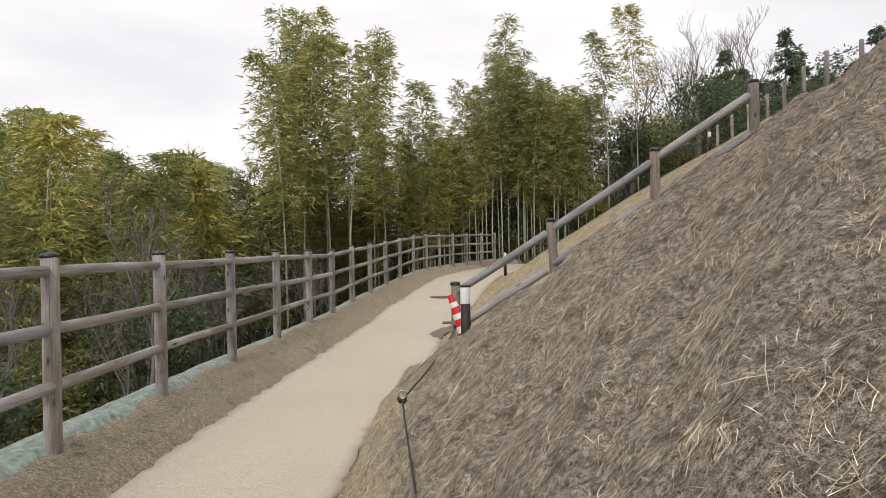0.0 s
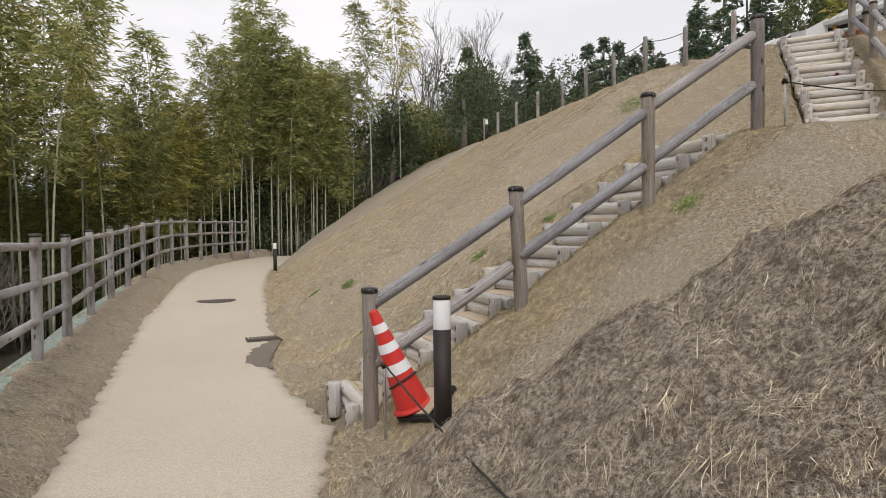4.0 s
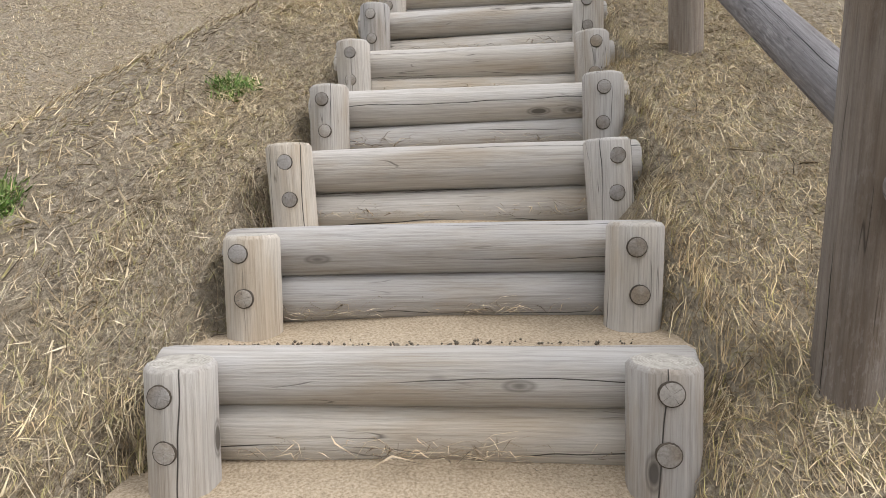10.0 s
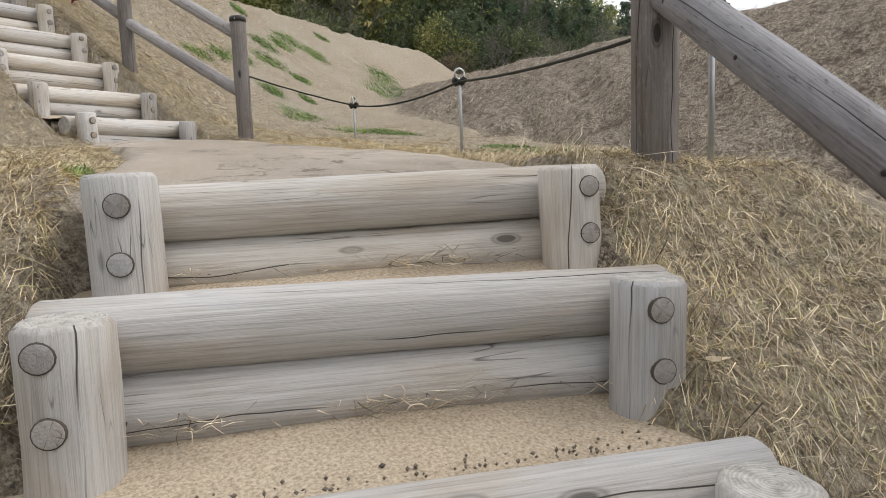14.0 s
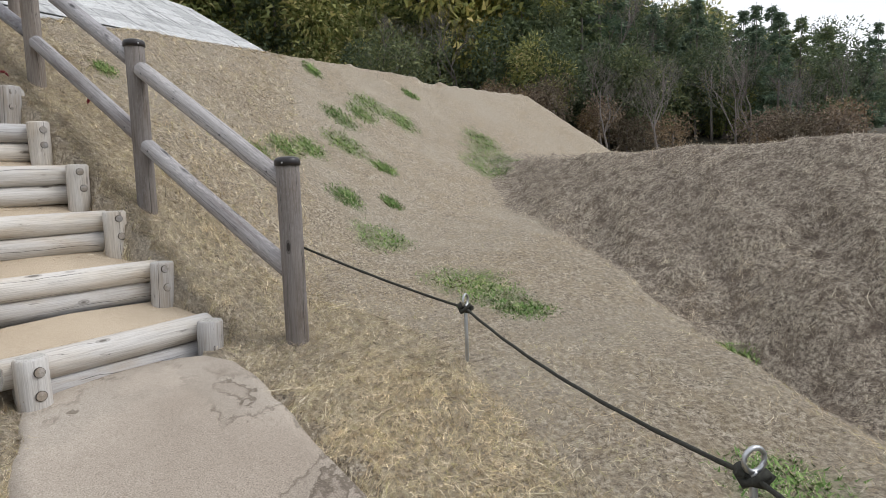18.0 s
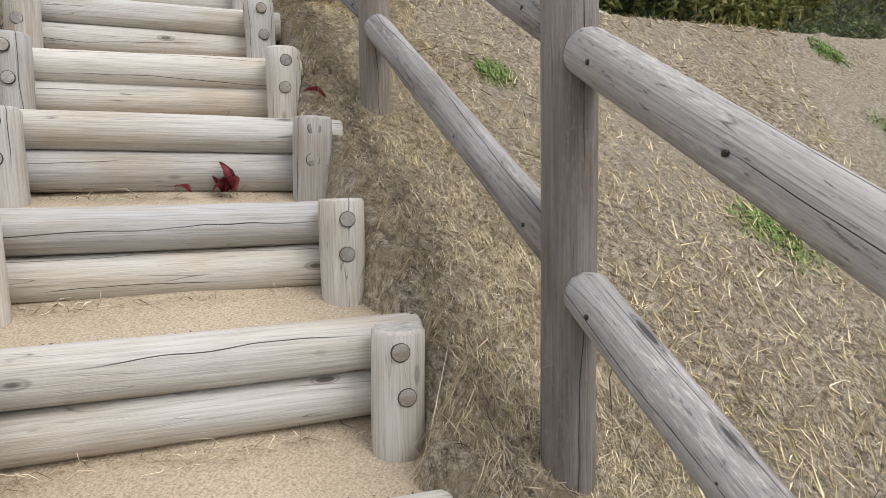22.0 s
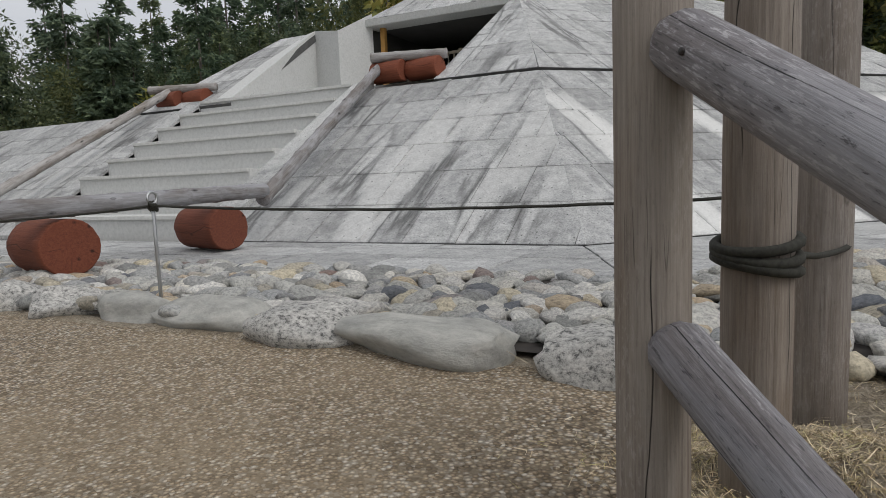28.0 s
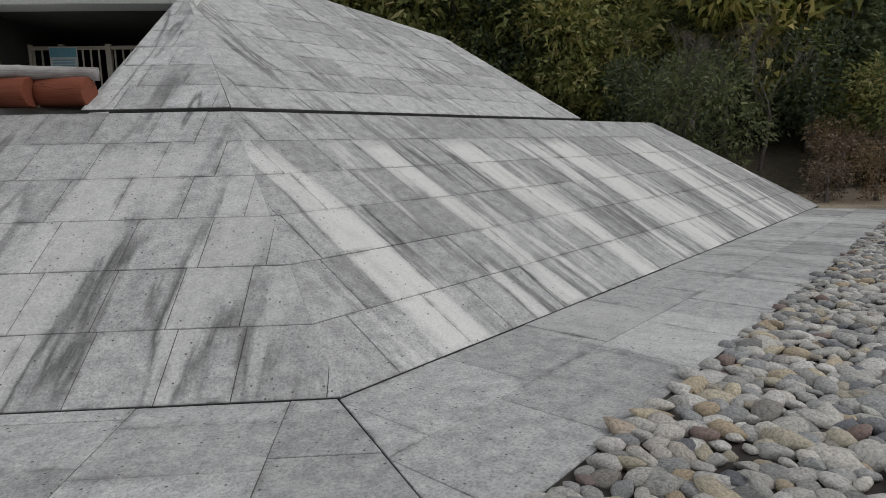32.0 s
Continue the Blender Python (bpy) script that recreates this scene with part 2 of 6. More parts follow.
def plain(name, col, rough=0.6, metal=0.0, var=0.15, scale=12.0):
    m, n, l, b = mat(name, rough, metal)
    f = noise_of(n, l, coords(n, l, "Object", spread=3.0), scale, 5.0)
    l.new(ramp(n, l, f, [(0.25, tuple(c * (1 - var) for c in col)), (0.75, tuple(min(1, c * (1 + var)) for c in col))]), b.inputs["Base Color"])
    bump(n, l, b, f, 0.15, 0.003)
    return m


WOOD_STEP = wood("weathered_step_log", (0.29, 0.265, 0.23), (0.455, 0.43, 0.39), (0.59, 0.57, 0.54))
WOOD_STAKE = wood("weathered_stake", (0.25, 0.23, 0.205), (0.42, 0.395, 0.36), (0.56, 0.54, 0.51))
WOOD_POST = wood("handrail_post_wood", (0.07, 0.057, 0.048), (0.175, 0.148, 0.126), (0.27, 0.24, 0.213), flake=0.2, bleach=0.22)
WOOD_RAIL = wood("grey_rail_wood", (0.085, 0.081, 0.088), (0.19, 0.182, 0.193), (0.34, 0.332, 0.345), flake=0.85, bleach=0.45)
WOOD_FENCE = wood("fence_wood", (0.11, 0.095, 0.085), (0.20, 0.18, 0.165), (0.30, 0.28, 0.255))
END_GRAIN = end_grain("cut_end_grain", (0.47, 0.455, 0.42), (0.60, 0.59, 0.57))
DOWEL = wood("dowel_wood", (0.16, 0.14, 0.12), (0.27, 0.245, 0.215), (0.38, 0.355, 0.325), 30.0)
GAP_DARK = plain("dark_gap", (0.075, 0.062, 0.05), 0.95, 0, 0.3, 40)
CAP = plain("dark_brown_cap", (0.018, 0.014, 0.014), 0.32, 0.0, 0.2)
STEEL = plain("galvanised_steel", (0.45, 0.46, 0.47), 0.38, 0.9, 0.2)
SCREW = plain("screw_steel", (0.6, 0.6, 0.6), 0.3, 0.9, 0.1)
ROPE = plain("black_green_rope", (0.030, 0.030, 0.024), 0.9, 0, 0.5, 120)
ROLLER = wood("red_brown_stained_log", (0.08, 0.022, 0.011), (0.165, 0.045, 0.022), (0.23, 0.072, 0.036), 18.0, 0.5, bleach=0.0)
CONE_RED = plain("cone_red", (0.55, 0.028, 0.022), 0.5, 0, 0.12)
CONE_WHITE = plain("reflective_white", (0.72, 0.74, 0.76), 0.4, 0, 0.06)
RUBBER = plain("black_rubber", (0.02, 0.02, 0.02), 0.8, 0, 0.2)
BOLLARD_BROWN = plain("bollard_dark_brown", (0.016, 0.010, 0.009), 0.62, 0.0, 0.15)
IRON = plain("cast_iron", (0.10, 0.085, 0.07), 0.7, 0.3, 0.35, 30)
OCHRE = plain("ochre_painted_post", (0.45, 0.24, 0.06), 0.7, 0, 0.1)
FENCE_WHITE = plain("pale_timber_slat", (0.55, 0.50, 0.42), 0.8, 0, 0.1)
SIGN_BLUE = plain("sign_light_blue", (0.20, 0.50, 0.62), 0.5, 0, 0.1)
SIGN_WHITE = plain("sign_white", (0.75, 0.78, 0.78), 0.5, 0, 0.04)
LEAF_RED = plain("dry_red_leaf", (0.27, 0.045, 0.058), 0.7, 0, 0.35, 30)
GREEN_NET = plain("green_erosion_cloth", (0.22, 0.27, 0.24), 0.9, 0, 0.55, 14)

PATH_MAT = earth("beige_bonded_gravel", [(0.32, (0.24, 0.205, 0.16)), (0.5, (0.49, 0.43, 0.345)), (0.68, (0.70, 0.64, 0.535))], 130, 0.5, (0.84, 0.84, 0.85), 0.5, 0.004)
SAND = earth("sandy_tread", [(0.3, (0.25, 0.19, 0.13)), (0.5, (0.50, 0.415, 0.305)), (0.7, (0.68, 0.59, 0.465))], 160, 2.2, (0.82, 0.78, 0.74), 0.6, 0.006)


def gravel_material():
    m, n, l, b = mat("tan_fine_gravel", 0.9)
    v = coords(n, l, "Object")
    cell = n.new("ShaderNodeTexVoronoi")
    cell.inputs["Scale"].default_value = 85
    l.new(v, cell.inputs["Vector"])
    sep = n.new("ShaderNodeSeparateColor")
    l.new(cell.outputs["Color"], sep.inputs["Color"])
    c = ramp(n, l, sep.outputs[0], [(0.0, (0.16, 0.115, 0.07)), (0.35, (0.38, 0.29, 0.19)), (0.7, (0.55, 0.45, 0.32)), (1.0, (0.74, 0.68, 0.58))])
    d = ramp(n, l, cell.outputs["Distance"], [(0.25, (1, 1, 1)), (0.62, (0.35, 0.35, 0.35))])
    c = mixed(n, l, 1.0, c, d, "MULTIPLY")
    big = noise_of(n, l, v, 1.3, 4)
    c = mixed(n, l, ramp(n, l, big, [(0.4, (0, 0, 0)), (0.7, (0.5, 0.5, 0.5))]), c, (0.33, 0.26, 0.17))
    l.new(c, b.inputs["Base Color"])
    bump(n, l, b, d, 0.9, 0.008)
    return m


def cracked(m):
    """Adds worn layers with broken dark rims, damp stains and grit to a slab."""
    n, l = m.node_tree.nodes, m.node_tree.links
    b = n["Principled BSDF"]
    old = b.inputs["Base Color"].links[0].from_socket
    v = coords(n, l, "Object", (1.0, 1.35, 1.0))
    layer = noise_of(n, l, v, 0.95, 8.0, 0.62)
    gate = noise_of(n, l, v, 1.7, 3.0)
    c = mixed(n, l, 1.0, old, ramp(n, l, layer, [(0.44, (0.92, 0.91, 0.90)), (0.452, (1.0, 1.0, 1.0)), (0.53, (1.0, 1.0, 0.99)), (0.538, (1.07, 1.06, 1.05))]), "MULTIPLY")
    rim = ramp(n, l, layer, [(0.425, (0, 0, 0)), (0.440, (0.85, 0.85, 0.85)), (0.447, (0.7, 0.7, 0.7)), (0.451, (0, 0, 0)), (0.515, (0, 0, 0)), (0.530, (0.7, 0.7, 0.7)), (0.537, (0, 0, 0))])
    rim = mixed(n, l, 1.0, rim, ramp(n, l, gate, [(0.42, (0, 0, 0)), (0.52, (1, 1, 1))]), "MULTIPLY")
    c = mixed(n, l, rim, c, (0.12, 0.095, 0.07))
    damp = noise_of(n, l, v, 0.6, 4.0)
    c = mixed(n, l, 1.0, c, ramp(n, l, damp, [(0.38, (0.80, 0.78, 0.76)), (0.55, (1, 1, 1))]), "MULTIPLY")
    l.new(c, b.inputs["Base Color"])
    return m


GRAVEL = gravel_material()
LANDING = cracked(earth("worn_landing_slab", [(0.28, (0.14, 0.115, 0.09)), (0.48, (0.36, 0.315, 0.262)), (0.72, (0.58, 0.52, 0.45))], 190, 1.1, (0.84, 0.82, 0.80), 0.5, 0.005))


def ground_material():
    m, n, l, b = mat("hill_ground", 0.95)
    v = coords(n, l, "Object")
    fine, mid, big = noise_of(n, l, v, 190, 5, 0.75), noise_of(n, l, v, 9, 5, 0.65), noise_of(n, l, v, 0.9, 4)
    clump = noise_of(n, l, v, 42, 5, 0.75)
    lawn = ramp(n, l, mixed(n, l, 0.55, fine, clump), [(0.40, (0.05, 0.04, 0.03)), (0.49, (0.27, 0.22, 0.16)), (0.58, (0.62, 0.545, 0.43))])
    lawn = mixed(n, l, ramp(n, l, mid, [(0.4, (0, 0, 0)), (0.72, (0.75, 0.75, 0.75))]), lawn, (0.30, 0.24, 0.155))
    lawn = mixed(n, l, ramp(n, l, big, [(0.42, (0, 0, 0)), (0.66, (0.5, 0.5, 0.5))]), lawn, (0.36, 0.32, 0.255))
    straw = ramp(n, l, mixed(n, l, 0.5, fine, clump), [(0.41, (0.04, 0.03, 0.022)), (0.49, (0.22, 0.18, 0.138)), (0.58, (0.56, 0.49, 0.39))])
    straw = mixed(n, l, ramp(n, l, mid, [(0.36, (0.75, 0.75, 0.75)), (0.52, (0, 0, 0))]), straw, (0.085, 0.06, 0.042))
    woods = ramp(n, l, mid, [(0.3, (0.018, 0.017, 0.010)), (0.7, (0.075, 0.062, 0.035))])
    weed = ramp(n, l, fine, [(0.3, (0.035, 0.065, 0.018)), (0.7, (0.13, 0.21, 0.06))])
    edge = noise_of(n, l, v, 5.0, 4)

    def mask(name, lo, hi):
        at = n.new("ShaderNodeAttribute")
        at.attribute_name = name
        add = n.new("ShaderNodeMath")
        add.operation = "ADD"
        sub = n.new("ShaderNodeMath")
        sub.operation = "MULTIPLY_ADD"
        sub.inputs[1].default_value, sub.inputs[2].default_value = 0.7, -0.35
        l.new(edge, sub.inputs[0])
        l.new(at.outputs["Fac"], add.inputs[0])
        l.new(sub.outputs[0], add.inputs[1])
        return ramp(n, l, add.outputs[0], [(lo, (0, 0, 0)), (hi, (1, 1, 1))])

    c = mixed(n, l, mask("straw", 0.42, 0.58), lawn, straw)
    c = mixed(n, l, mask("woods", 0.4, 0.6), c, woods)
    c = mixed(n, l, mixed(n, l, 1.0, mask("weeds", 0.43, 0.66), (0.45, 0.45, 0.45), "MULTIPLY"), c, weed)
    l.new(c, b.inputs["Base Color"])
    bump(n, l, b, mixed(n, l, 0.5, fine, mid), 0.9, 0.03)
    return m


GROUND = ground_material()


def blades_material(name, stops, rough=0.9, low=(0.66, 0.62, 0.58), high=(1.22, 1.20, 1.16), shift=(0.84, 0.84, 0.86), warm=(1.04, 1.0, 0.90)):
    m, n, l, b = mat(name, rough)
    g = n.new("ShaderNodeNewGeometry")
    c = ramp(n, l, g.outputs["Random Per Island"], stops)
    v = coords(n, l, "Object")
    tuft, patch = noise_of(n, l, v, 13, 3, 0.6), noise_of(n, l, v, 1.1, 4, 0.6)
    c = mixed(n, l, 1.0, c, ramp(n, l, tuft, [(0.36, low), (0.52, (1, 1, 1)), (0.68, high)]), "MULTIPLY")
    c = mixed(n, l, 1.0, c, ramp(n, l, patch, [(0.38, shift), (0.5, (1.0, 1.0, 0.97)), (0.64, warm)]), "MULTIPLY")
    l.new(c, b.inputs["Base Color"])
    return m


GRASS = blades_material("dry_lawn_blades", [(0.0, (0.09, 0.07, 0.045)), (0.22, (0.35, 0.268, 0.165)), (0.55, (0.66, 0.545, 0.375)), (0.82, (0.93, 0.84, 0.65)), (0.88, (0.38, 0.35, 0.16)), (1.0, (0.54, 0.49, 0.25))])
STRAW = blades_material("loose_straw", [(0.0, (0.07, 0.055, 0.04)), (0.35, (0.30, 0.25, 0.19)), (0.75, (0.58, 0.51, 0.40)), (1.0, (0.95, 0.88, 0.72))], 0.9, (0.5, 0.46, 0.43), (1.25, 1.2, 1.12), (0.82, 0.80, 0.80), (1.06, 1.0, 0.92))
WEED = blades_material("green_clover", [(0.0, (0.08, 0.15, 0.035)), (0.5, (0.17, 0.29, 0.075)), (0.88, (0.28, 0.39, 0.13)), (1.0, (0.48, 0.43, 0.27))])


def leaf_material(name, stops):
    m, n, l, b = mat(name, 0.65)
    g, info = n.new("ShaderNodeNewGeometry"), n.new("ShaderNodeObjectInfo")
    c = ramp(n, l, g.outputs["Random Per Island"], stops)
    t = ramp(n, l, info.outputs["Random"], [(0.0, (0.75, 0.82, 0.75)), (0.5, (1, 1, 1)), (1.0, (1.25, 1.12, 0.8))])
    l.new(mixed(n, l, 1.0, c, t, "MULTIPLY"), b.inputs["Base Color"])
    b.inputs["Subsurface Weight"].default_value = 0.0
    tr = n.new("ShaderNodeBsdfTranslucent")
    l.new(mixed(n, l, 1.0, c, t, "MULTIPLY"), tr.inputs["Color"])
    ms = n.new("ShaderNodeMixShader")
    ms.inputs["Fac"].default_value = 0.35
    l.new(b.outputs["BSDF"], ms.inputs[1])
    l.new(tr.outputs["BSDF"], ms.inputs[2])
    l.new(ms.outputs["Shader"], n["Material Output"].inputs["Surface"])
    return m


BAMBOO_LEAF = leaf_material("bamboo_leaves", [(0.0, (0.13, 0.16, 0.05)), (0.5, (0.25, 0.27, 0.085)), (0.85, (0.40, 0.375, 0.145)), (1.0, (0.52, 0.445, 0.22))])
GROVE_LEAF = leaf_material("grove_leaves", [(0.0, (0.15, 0.19, 0.06)), (0.5, (0.30, 0.325, 0.11)), (0.85, (0.47, 0.445, 0.18)), (1.0, (0.60, 0.51, 0.28))])
EVERGREEN = leaf_material("evergreen_leaves", [(0.0, (0.055, 0.078, 0.045)), (0.6, (0.115, 0.148, 0.075)), (1.0, (0.19, 0.22, 0.115))])
CONIFER = leaf_material("conifer_needles", [(0.0, (0.07, 0.105, 0.075)), (0.6, (0.135, 0.19, 0.12)), (1.0, (0.22, 0.28, 0.17))])
BRUSH = leaf_material("dry_brush_leaves", [(0.0, (0.10, 0.07, 0.05)), (0.6, (0.20, 0.155, 0.11)), (1.0, (0.32, 0.26, 0.19))])
CULM = plain("bamboo_culm", (0.34, 0.36, 0.27), 0.5, 0, 0.35, 3)
BARK = plain("grey_bark", (0.17, 0.15, 0.135), 0.9, 0, 0.4, 20)

# ---------------------------------------------------------------- building helpers


def thing(name, at, label="", category="", group="", kind=""):
    ob = new(name)
    ob.empty_display_size = 0.1
    ob.matrix_world = at if isinstance(at, Matrix) else Matrix.Translation(at)
    return tagged(ob, label, category, group, kind)


def as_mesh(bm, name, material, smooth=True):
    me = bpy.data.meshes.new(name)
    bm.to_mesh(me)
    bm.free()
    for m in material if isinstance(material, (list, tuple)) else (material,):
        me.materials.append(m)
    if smooth:
        me.polygons.foreach_set("use_smooth", [True] * len(me.polygons))
    return me


def part(name, me, parent, m=None, label="", kind=""):
    """Links a mesh under a thing or a part; m is its place in the world."""
    ob = new(name, me)
    if parent is not None:
        ob.parent = parent
        top = parent
        chain = Matrix.Identity(4)
        while top is not None:
            chain = top.matrix_basis @ chain
            top = top.parent
        ob.matrix_basis = chain.inverted() @ (m if m is not None else chain)
    elif m is not None:
        ob.matrix_basis = m
    return tagged(ob, label, kind=kind)


def arrays(name, verts, faces, material, smooth=False):
    """A mesh from computed numpy arrays; faces all have the same number of corners."""
    verts, faces = np.asarray(verts, np.float32), np.asarray(faces, np.int32)
    me = bpy.data.meshes.new(name)
    k = faces.shape[1]
    me.vertices.add(len(verts))
    me.vertices.foreach_set("co", verts.ravel())
    me.loops.add(faces.size)
    me.loops.foreach_set("vertex_index", faces.ravel())
    me.polygons.add(len(faces))
    me.polygons.foreach_set("loop_start", np.arange(len(faces), dtype=np.int32) * k)
    me.polygons.foreach_set("loop_total", np.full(len(faces), k, np.int32))
    if smooth:
        me.polygons.foreach_set("use_smooth", np.ones(len(faces), bool))
    me.materials.append(material)
    me.update(calc_edges=True)
    return me


def along(a, b):
    """The pose at a whose z axis points to b."""
    a, b = Vector(a), Vector(b)
    return Matrix.Translation(a) @ (b - a).to_track_quat("Z", "Y").to_matrix().to_4x4()


def pole(name, r, h, material, seg=16, bev=0.012, wob=0.004, rings=7, bend=0.006, taper=1.0, seed=0, ends=None):
    """A round log along z from 0 to h with eased ends and an uneven skin."""
    rng = random.Random(seed)
    bm = bmesh.new()
    zs = [0, bev] + [h * k / rings for k in range(1, rings)] + [h - bev, h]
    ph, loops = rng.random() * 6.3, []
    off = [rng.uniform(-wob, wob) for _ in range(seg)]
    for i, z in enumerate(zs):
        rr = r * (1 + (taper - 1) * z / h)
        if i in (0, len(zs) - 1):
            rr -= bev * 0.8
        bx, by = bend * math.sin(z / h * 3.1 + ph), bend * math.cos(z / h * 2.3 + ph)
        loops.append([bm.verts.new((bx + (rr + off[k] + rng.uniform(-wob, wob) * 0.4) * math.cos(2 * math.pi * k / seg),
                                    by + (rr + off[k] + rng.uniform(-wob, wob) * 0.4) * math.sin(2 * math.pi * k / seg), z)) for k in range(seg)])
    for a, b in zip(loops, loops[1:]):
        for k in range(seg):
            bm.faces.new((a[k], a[(k + 1) % seg], b[(k + 1) % seg], b[k]))
    for cap in (bm.faces.new(loops[0][::-1]), bm.faces.new(loops[-1])):
        cap.material_index = 1 if ends else 0
    me = as_mesh(bm, name, [material, ends] if ends else material)
    for p in me.polygons:
        if p.normal.z > 0.95 or p.normal.z < -0.95:
            p.use_smooth = False
    return me


def lathe(name, profile, material, seg=24, smooth=True):
    bm = bmesh.new()
    loops = []
    for r, z in profile:
        loops.append([bm.verts.new((max(r, 1e-4) * math.cos(2 * math.pi * k / seg), max(r, 1e-4) * math.sin(2 * math.pi * k / seg), z)) for k in range(seg)])
    for a, b in zip(loops, loops[1:]):
        for k in range(seg):
            bm.faces.new((a[k], a[(k + 1) % seg], b[(k + 1) % seg], b[k]))
    bm.faces.new(loops[0][::-1])
    bm.faces.new(loops[-1])
    return as_mesh(bm, name, material, smooth)


def box(name, sx, sy, sz, material, bev=0.006):
    """A bevelled box centred on x and y, standing on z = 0."""
    bm = bmesh.new()
    bmesh.ops.create_cube(bm, size=1)
    for v in bm.verts:
        v.co = Vector((v.co.x * sx, v.co.y * sy, (v.co.z + 0.5) * sz))
    if bev:
        bmesh.ops.bevel(bm, geom=bm.edges[:], offset=bev, segments=2, affect="EDGES")
    return as_mesh(bm, name, material, False)


def tube(name, pts, r, material, seg=8, close=False, twist=0.0):
    """A tube along points; twist gives a laid rope its uneven outline."""
    pts = [Vector(p) for p in pts]
    bm, loops = bmesh.new(), []
    for i, p in enumerate(pts):
        a, c = pts[i - 1] if i or close else p, pts[(i + 1) % len(pts)] if i < len(pts) - 1 or close else p
        q = (c - a).to_track_quat("Z", "Y")
        rr = r[i] if isinstance(r, (list, tuple)) else r
        loops.append([bm.verts.new(p + q @ Vector((rr * (1 + twist * math.cos(3 * (t := 2 * math.pi * k / seg) + i * 1.3)) * math.cos(t), rr * (1 + twist * math.cos(3 * t + i * 1.3)) * math.sin(t), 0))) for k in range(seg)])
    for a, b in zip(loops, loops[1:] + (loops[:1] if close else [])):
        for k in range(seg):
            bm.faces.new((a[k], a[(k + 1) % seg], b[(k + 1) % seg], b[k]))
    if not close:
        bm.faces.new(loops[0][::-1])
        bm.faces.new(loops[-1])
    return as_mesh(bm, name, material)


# ---------------------------------------------------------------- the lie of the land
Y_KEYS = [-60, 0, 5.5, 7, 10, 14, 17, 22, 25, 28, 31, 40]
LEFT_KEYS = [-6, -2.75, -2.5, -2.4, -2.12, -1.72, -1.38, -0.45, 0.25, 1.25, 2.6, 9]
RY_KEYS = [-60, 0, 5, 7, 8.6, 9.6, 10.8, 12.6, 14.2, 19, 22, 24.3, 27, 30, 40]
RIGHT_KEYS = [-3, -0.95, -0.98, -0.88, -0.58, -0.2, -0.22, -0.15, 0.36, 1.15, 1.75, 2.35, 3.3, 5.0, 14]
GROUND_Y, GROUND_Z = [-60, 0, 14.3, 19, 24, 31, 45, 80], [-0.5, -0.17, -0.17, 0.05, 0.36, 0.5, 0.8, 1.0]


def path_z(y):
    return np.interp(y, GROUND_Y, GROUND_Z)


def seg_dist(x, y, poly):
    """Distance outside a closed polygon (0 within)."""
    x, y = np.asarray(x, float), np.asarray(y, float)
    d, inside = np.full(x.shape, 1e9), np.zeros(x.shape, bool)
    n = len(poly)
    for i in range(n):
        (ax, ay), (bx, by) = poly[i], poly[(i + 1) % n]
        ux, uy = bx - ax, by - ay
        t = np.clip(((x - ax) * ux + (y - ay) * uy) / (ux * ux + uy * uy), 0, 1)
        d = np.minimum(d, np.hypot(x - ax - t * ux, y - ay - t * uy))
        cross = ((ay > y) != (by > y)) & (x < (bx - ax) * (y - ay) / (by - ay + 1e-12) + ax)
        inside ^= cross
    return np.where(inside, 0, d)


PLATEAU = [(9.45, 13.2), (9.9, 12.35), (10.75, 11.45), (13.5, 8.0), (15.7, 4.6), (19.5, 2.4), (25, -0.8), (31, -1.8), (60, -3), (60, 40), (14, 44), (11.6, 30), (10.6, 24), (9.7, 19), (9.0, 15.2)]
TERRACE = [(3.55, 10.35), (3.5, 9.4), (3.6, 8.1), (5.2, 7.4), (8.5, 6.9), (13.0, 6.2), (13.2, 6.8), (9.4, 8.9), (8.3, 9.6), (7.5, 10.5), (6.3, 10.9), (4.9, 10.7)]
PLATEAU_Z = 5.06
# Stair A climbs east from the path, stair B north-east from the landing.
A0, A_STEP, A_RISE, A_N = Vector((0.12, 10.53, -0.02)), Vector((0.3165, -0.0605, 0.2155)), 0.2155, 12
A_IN, A_LEFT = Vector((0.985, -0.172, 0)), Vector((0.172, 0.985, 0))
B_STUMPS = [(7.86, 9.655, 2.85), (8.29, 9.935, 3.125), (8.60, 10.215, 3.41), (8.881, 10.470, 3.703), (9.169, 10.743, 3.990), (9.438, 10.986, 4.275), (9.698, 11.243, 4.558), (9.970, 11.507, 4.842), (10.211, 11.747, 5.109)]
B_IN, B_LEFT = Vector((0.80, 0.60, 0)), Vector((-0.60, 0.80, 0))
STUMP_GAP = 0.885


LAND_EDGE_S = ([3.45, 4.0, 5.0, 6.0, 7.0, 7.6, 7.9], [8.85, 8.75, 8.75, 8.95, 9.25, 9.5, 9.75])
LAND_EDGE_N = ([3.45, 4.0, 5.0, 5.8, 6.6, 7.3, 7.9], [10.0, 10.0, 9.95, 9.95, 10.15, 10.35, 10.5])


def smax(a, b, k=0.25):
    h = np.clip(0.5 + 0.5 * (a - b) / k, 0, 1)
    return b + (a - b) * h + k * h * (1 - h)


def heap(x, y):
    """The straw-covered earth bank south of the stairs."""
    dn = -(x - 3.7) * 0.27 + (y - 3.9) * 0.963
    west = -0.2 + 0.83 * (x + 0.97)
    north = 3.78 - 0.73 * dn
    return -smax(-smax(np.minimum(west, 3.9), -9), -smax(np.minimum(north, 3.9), -9), 0.25).clip(-3.74, 9)


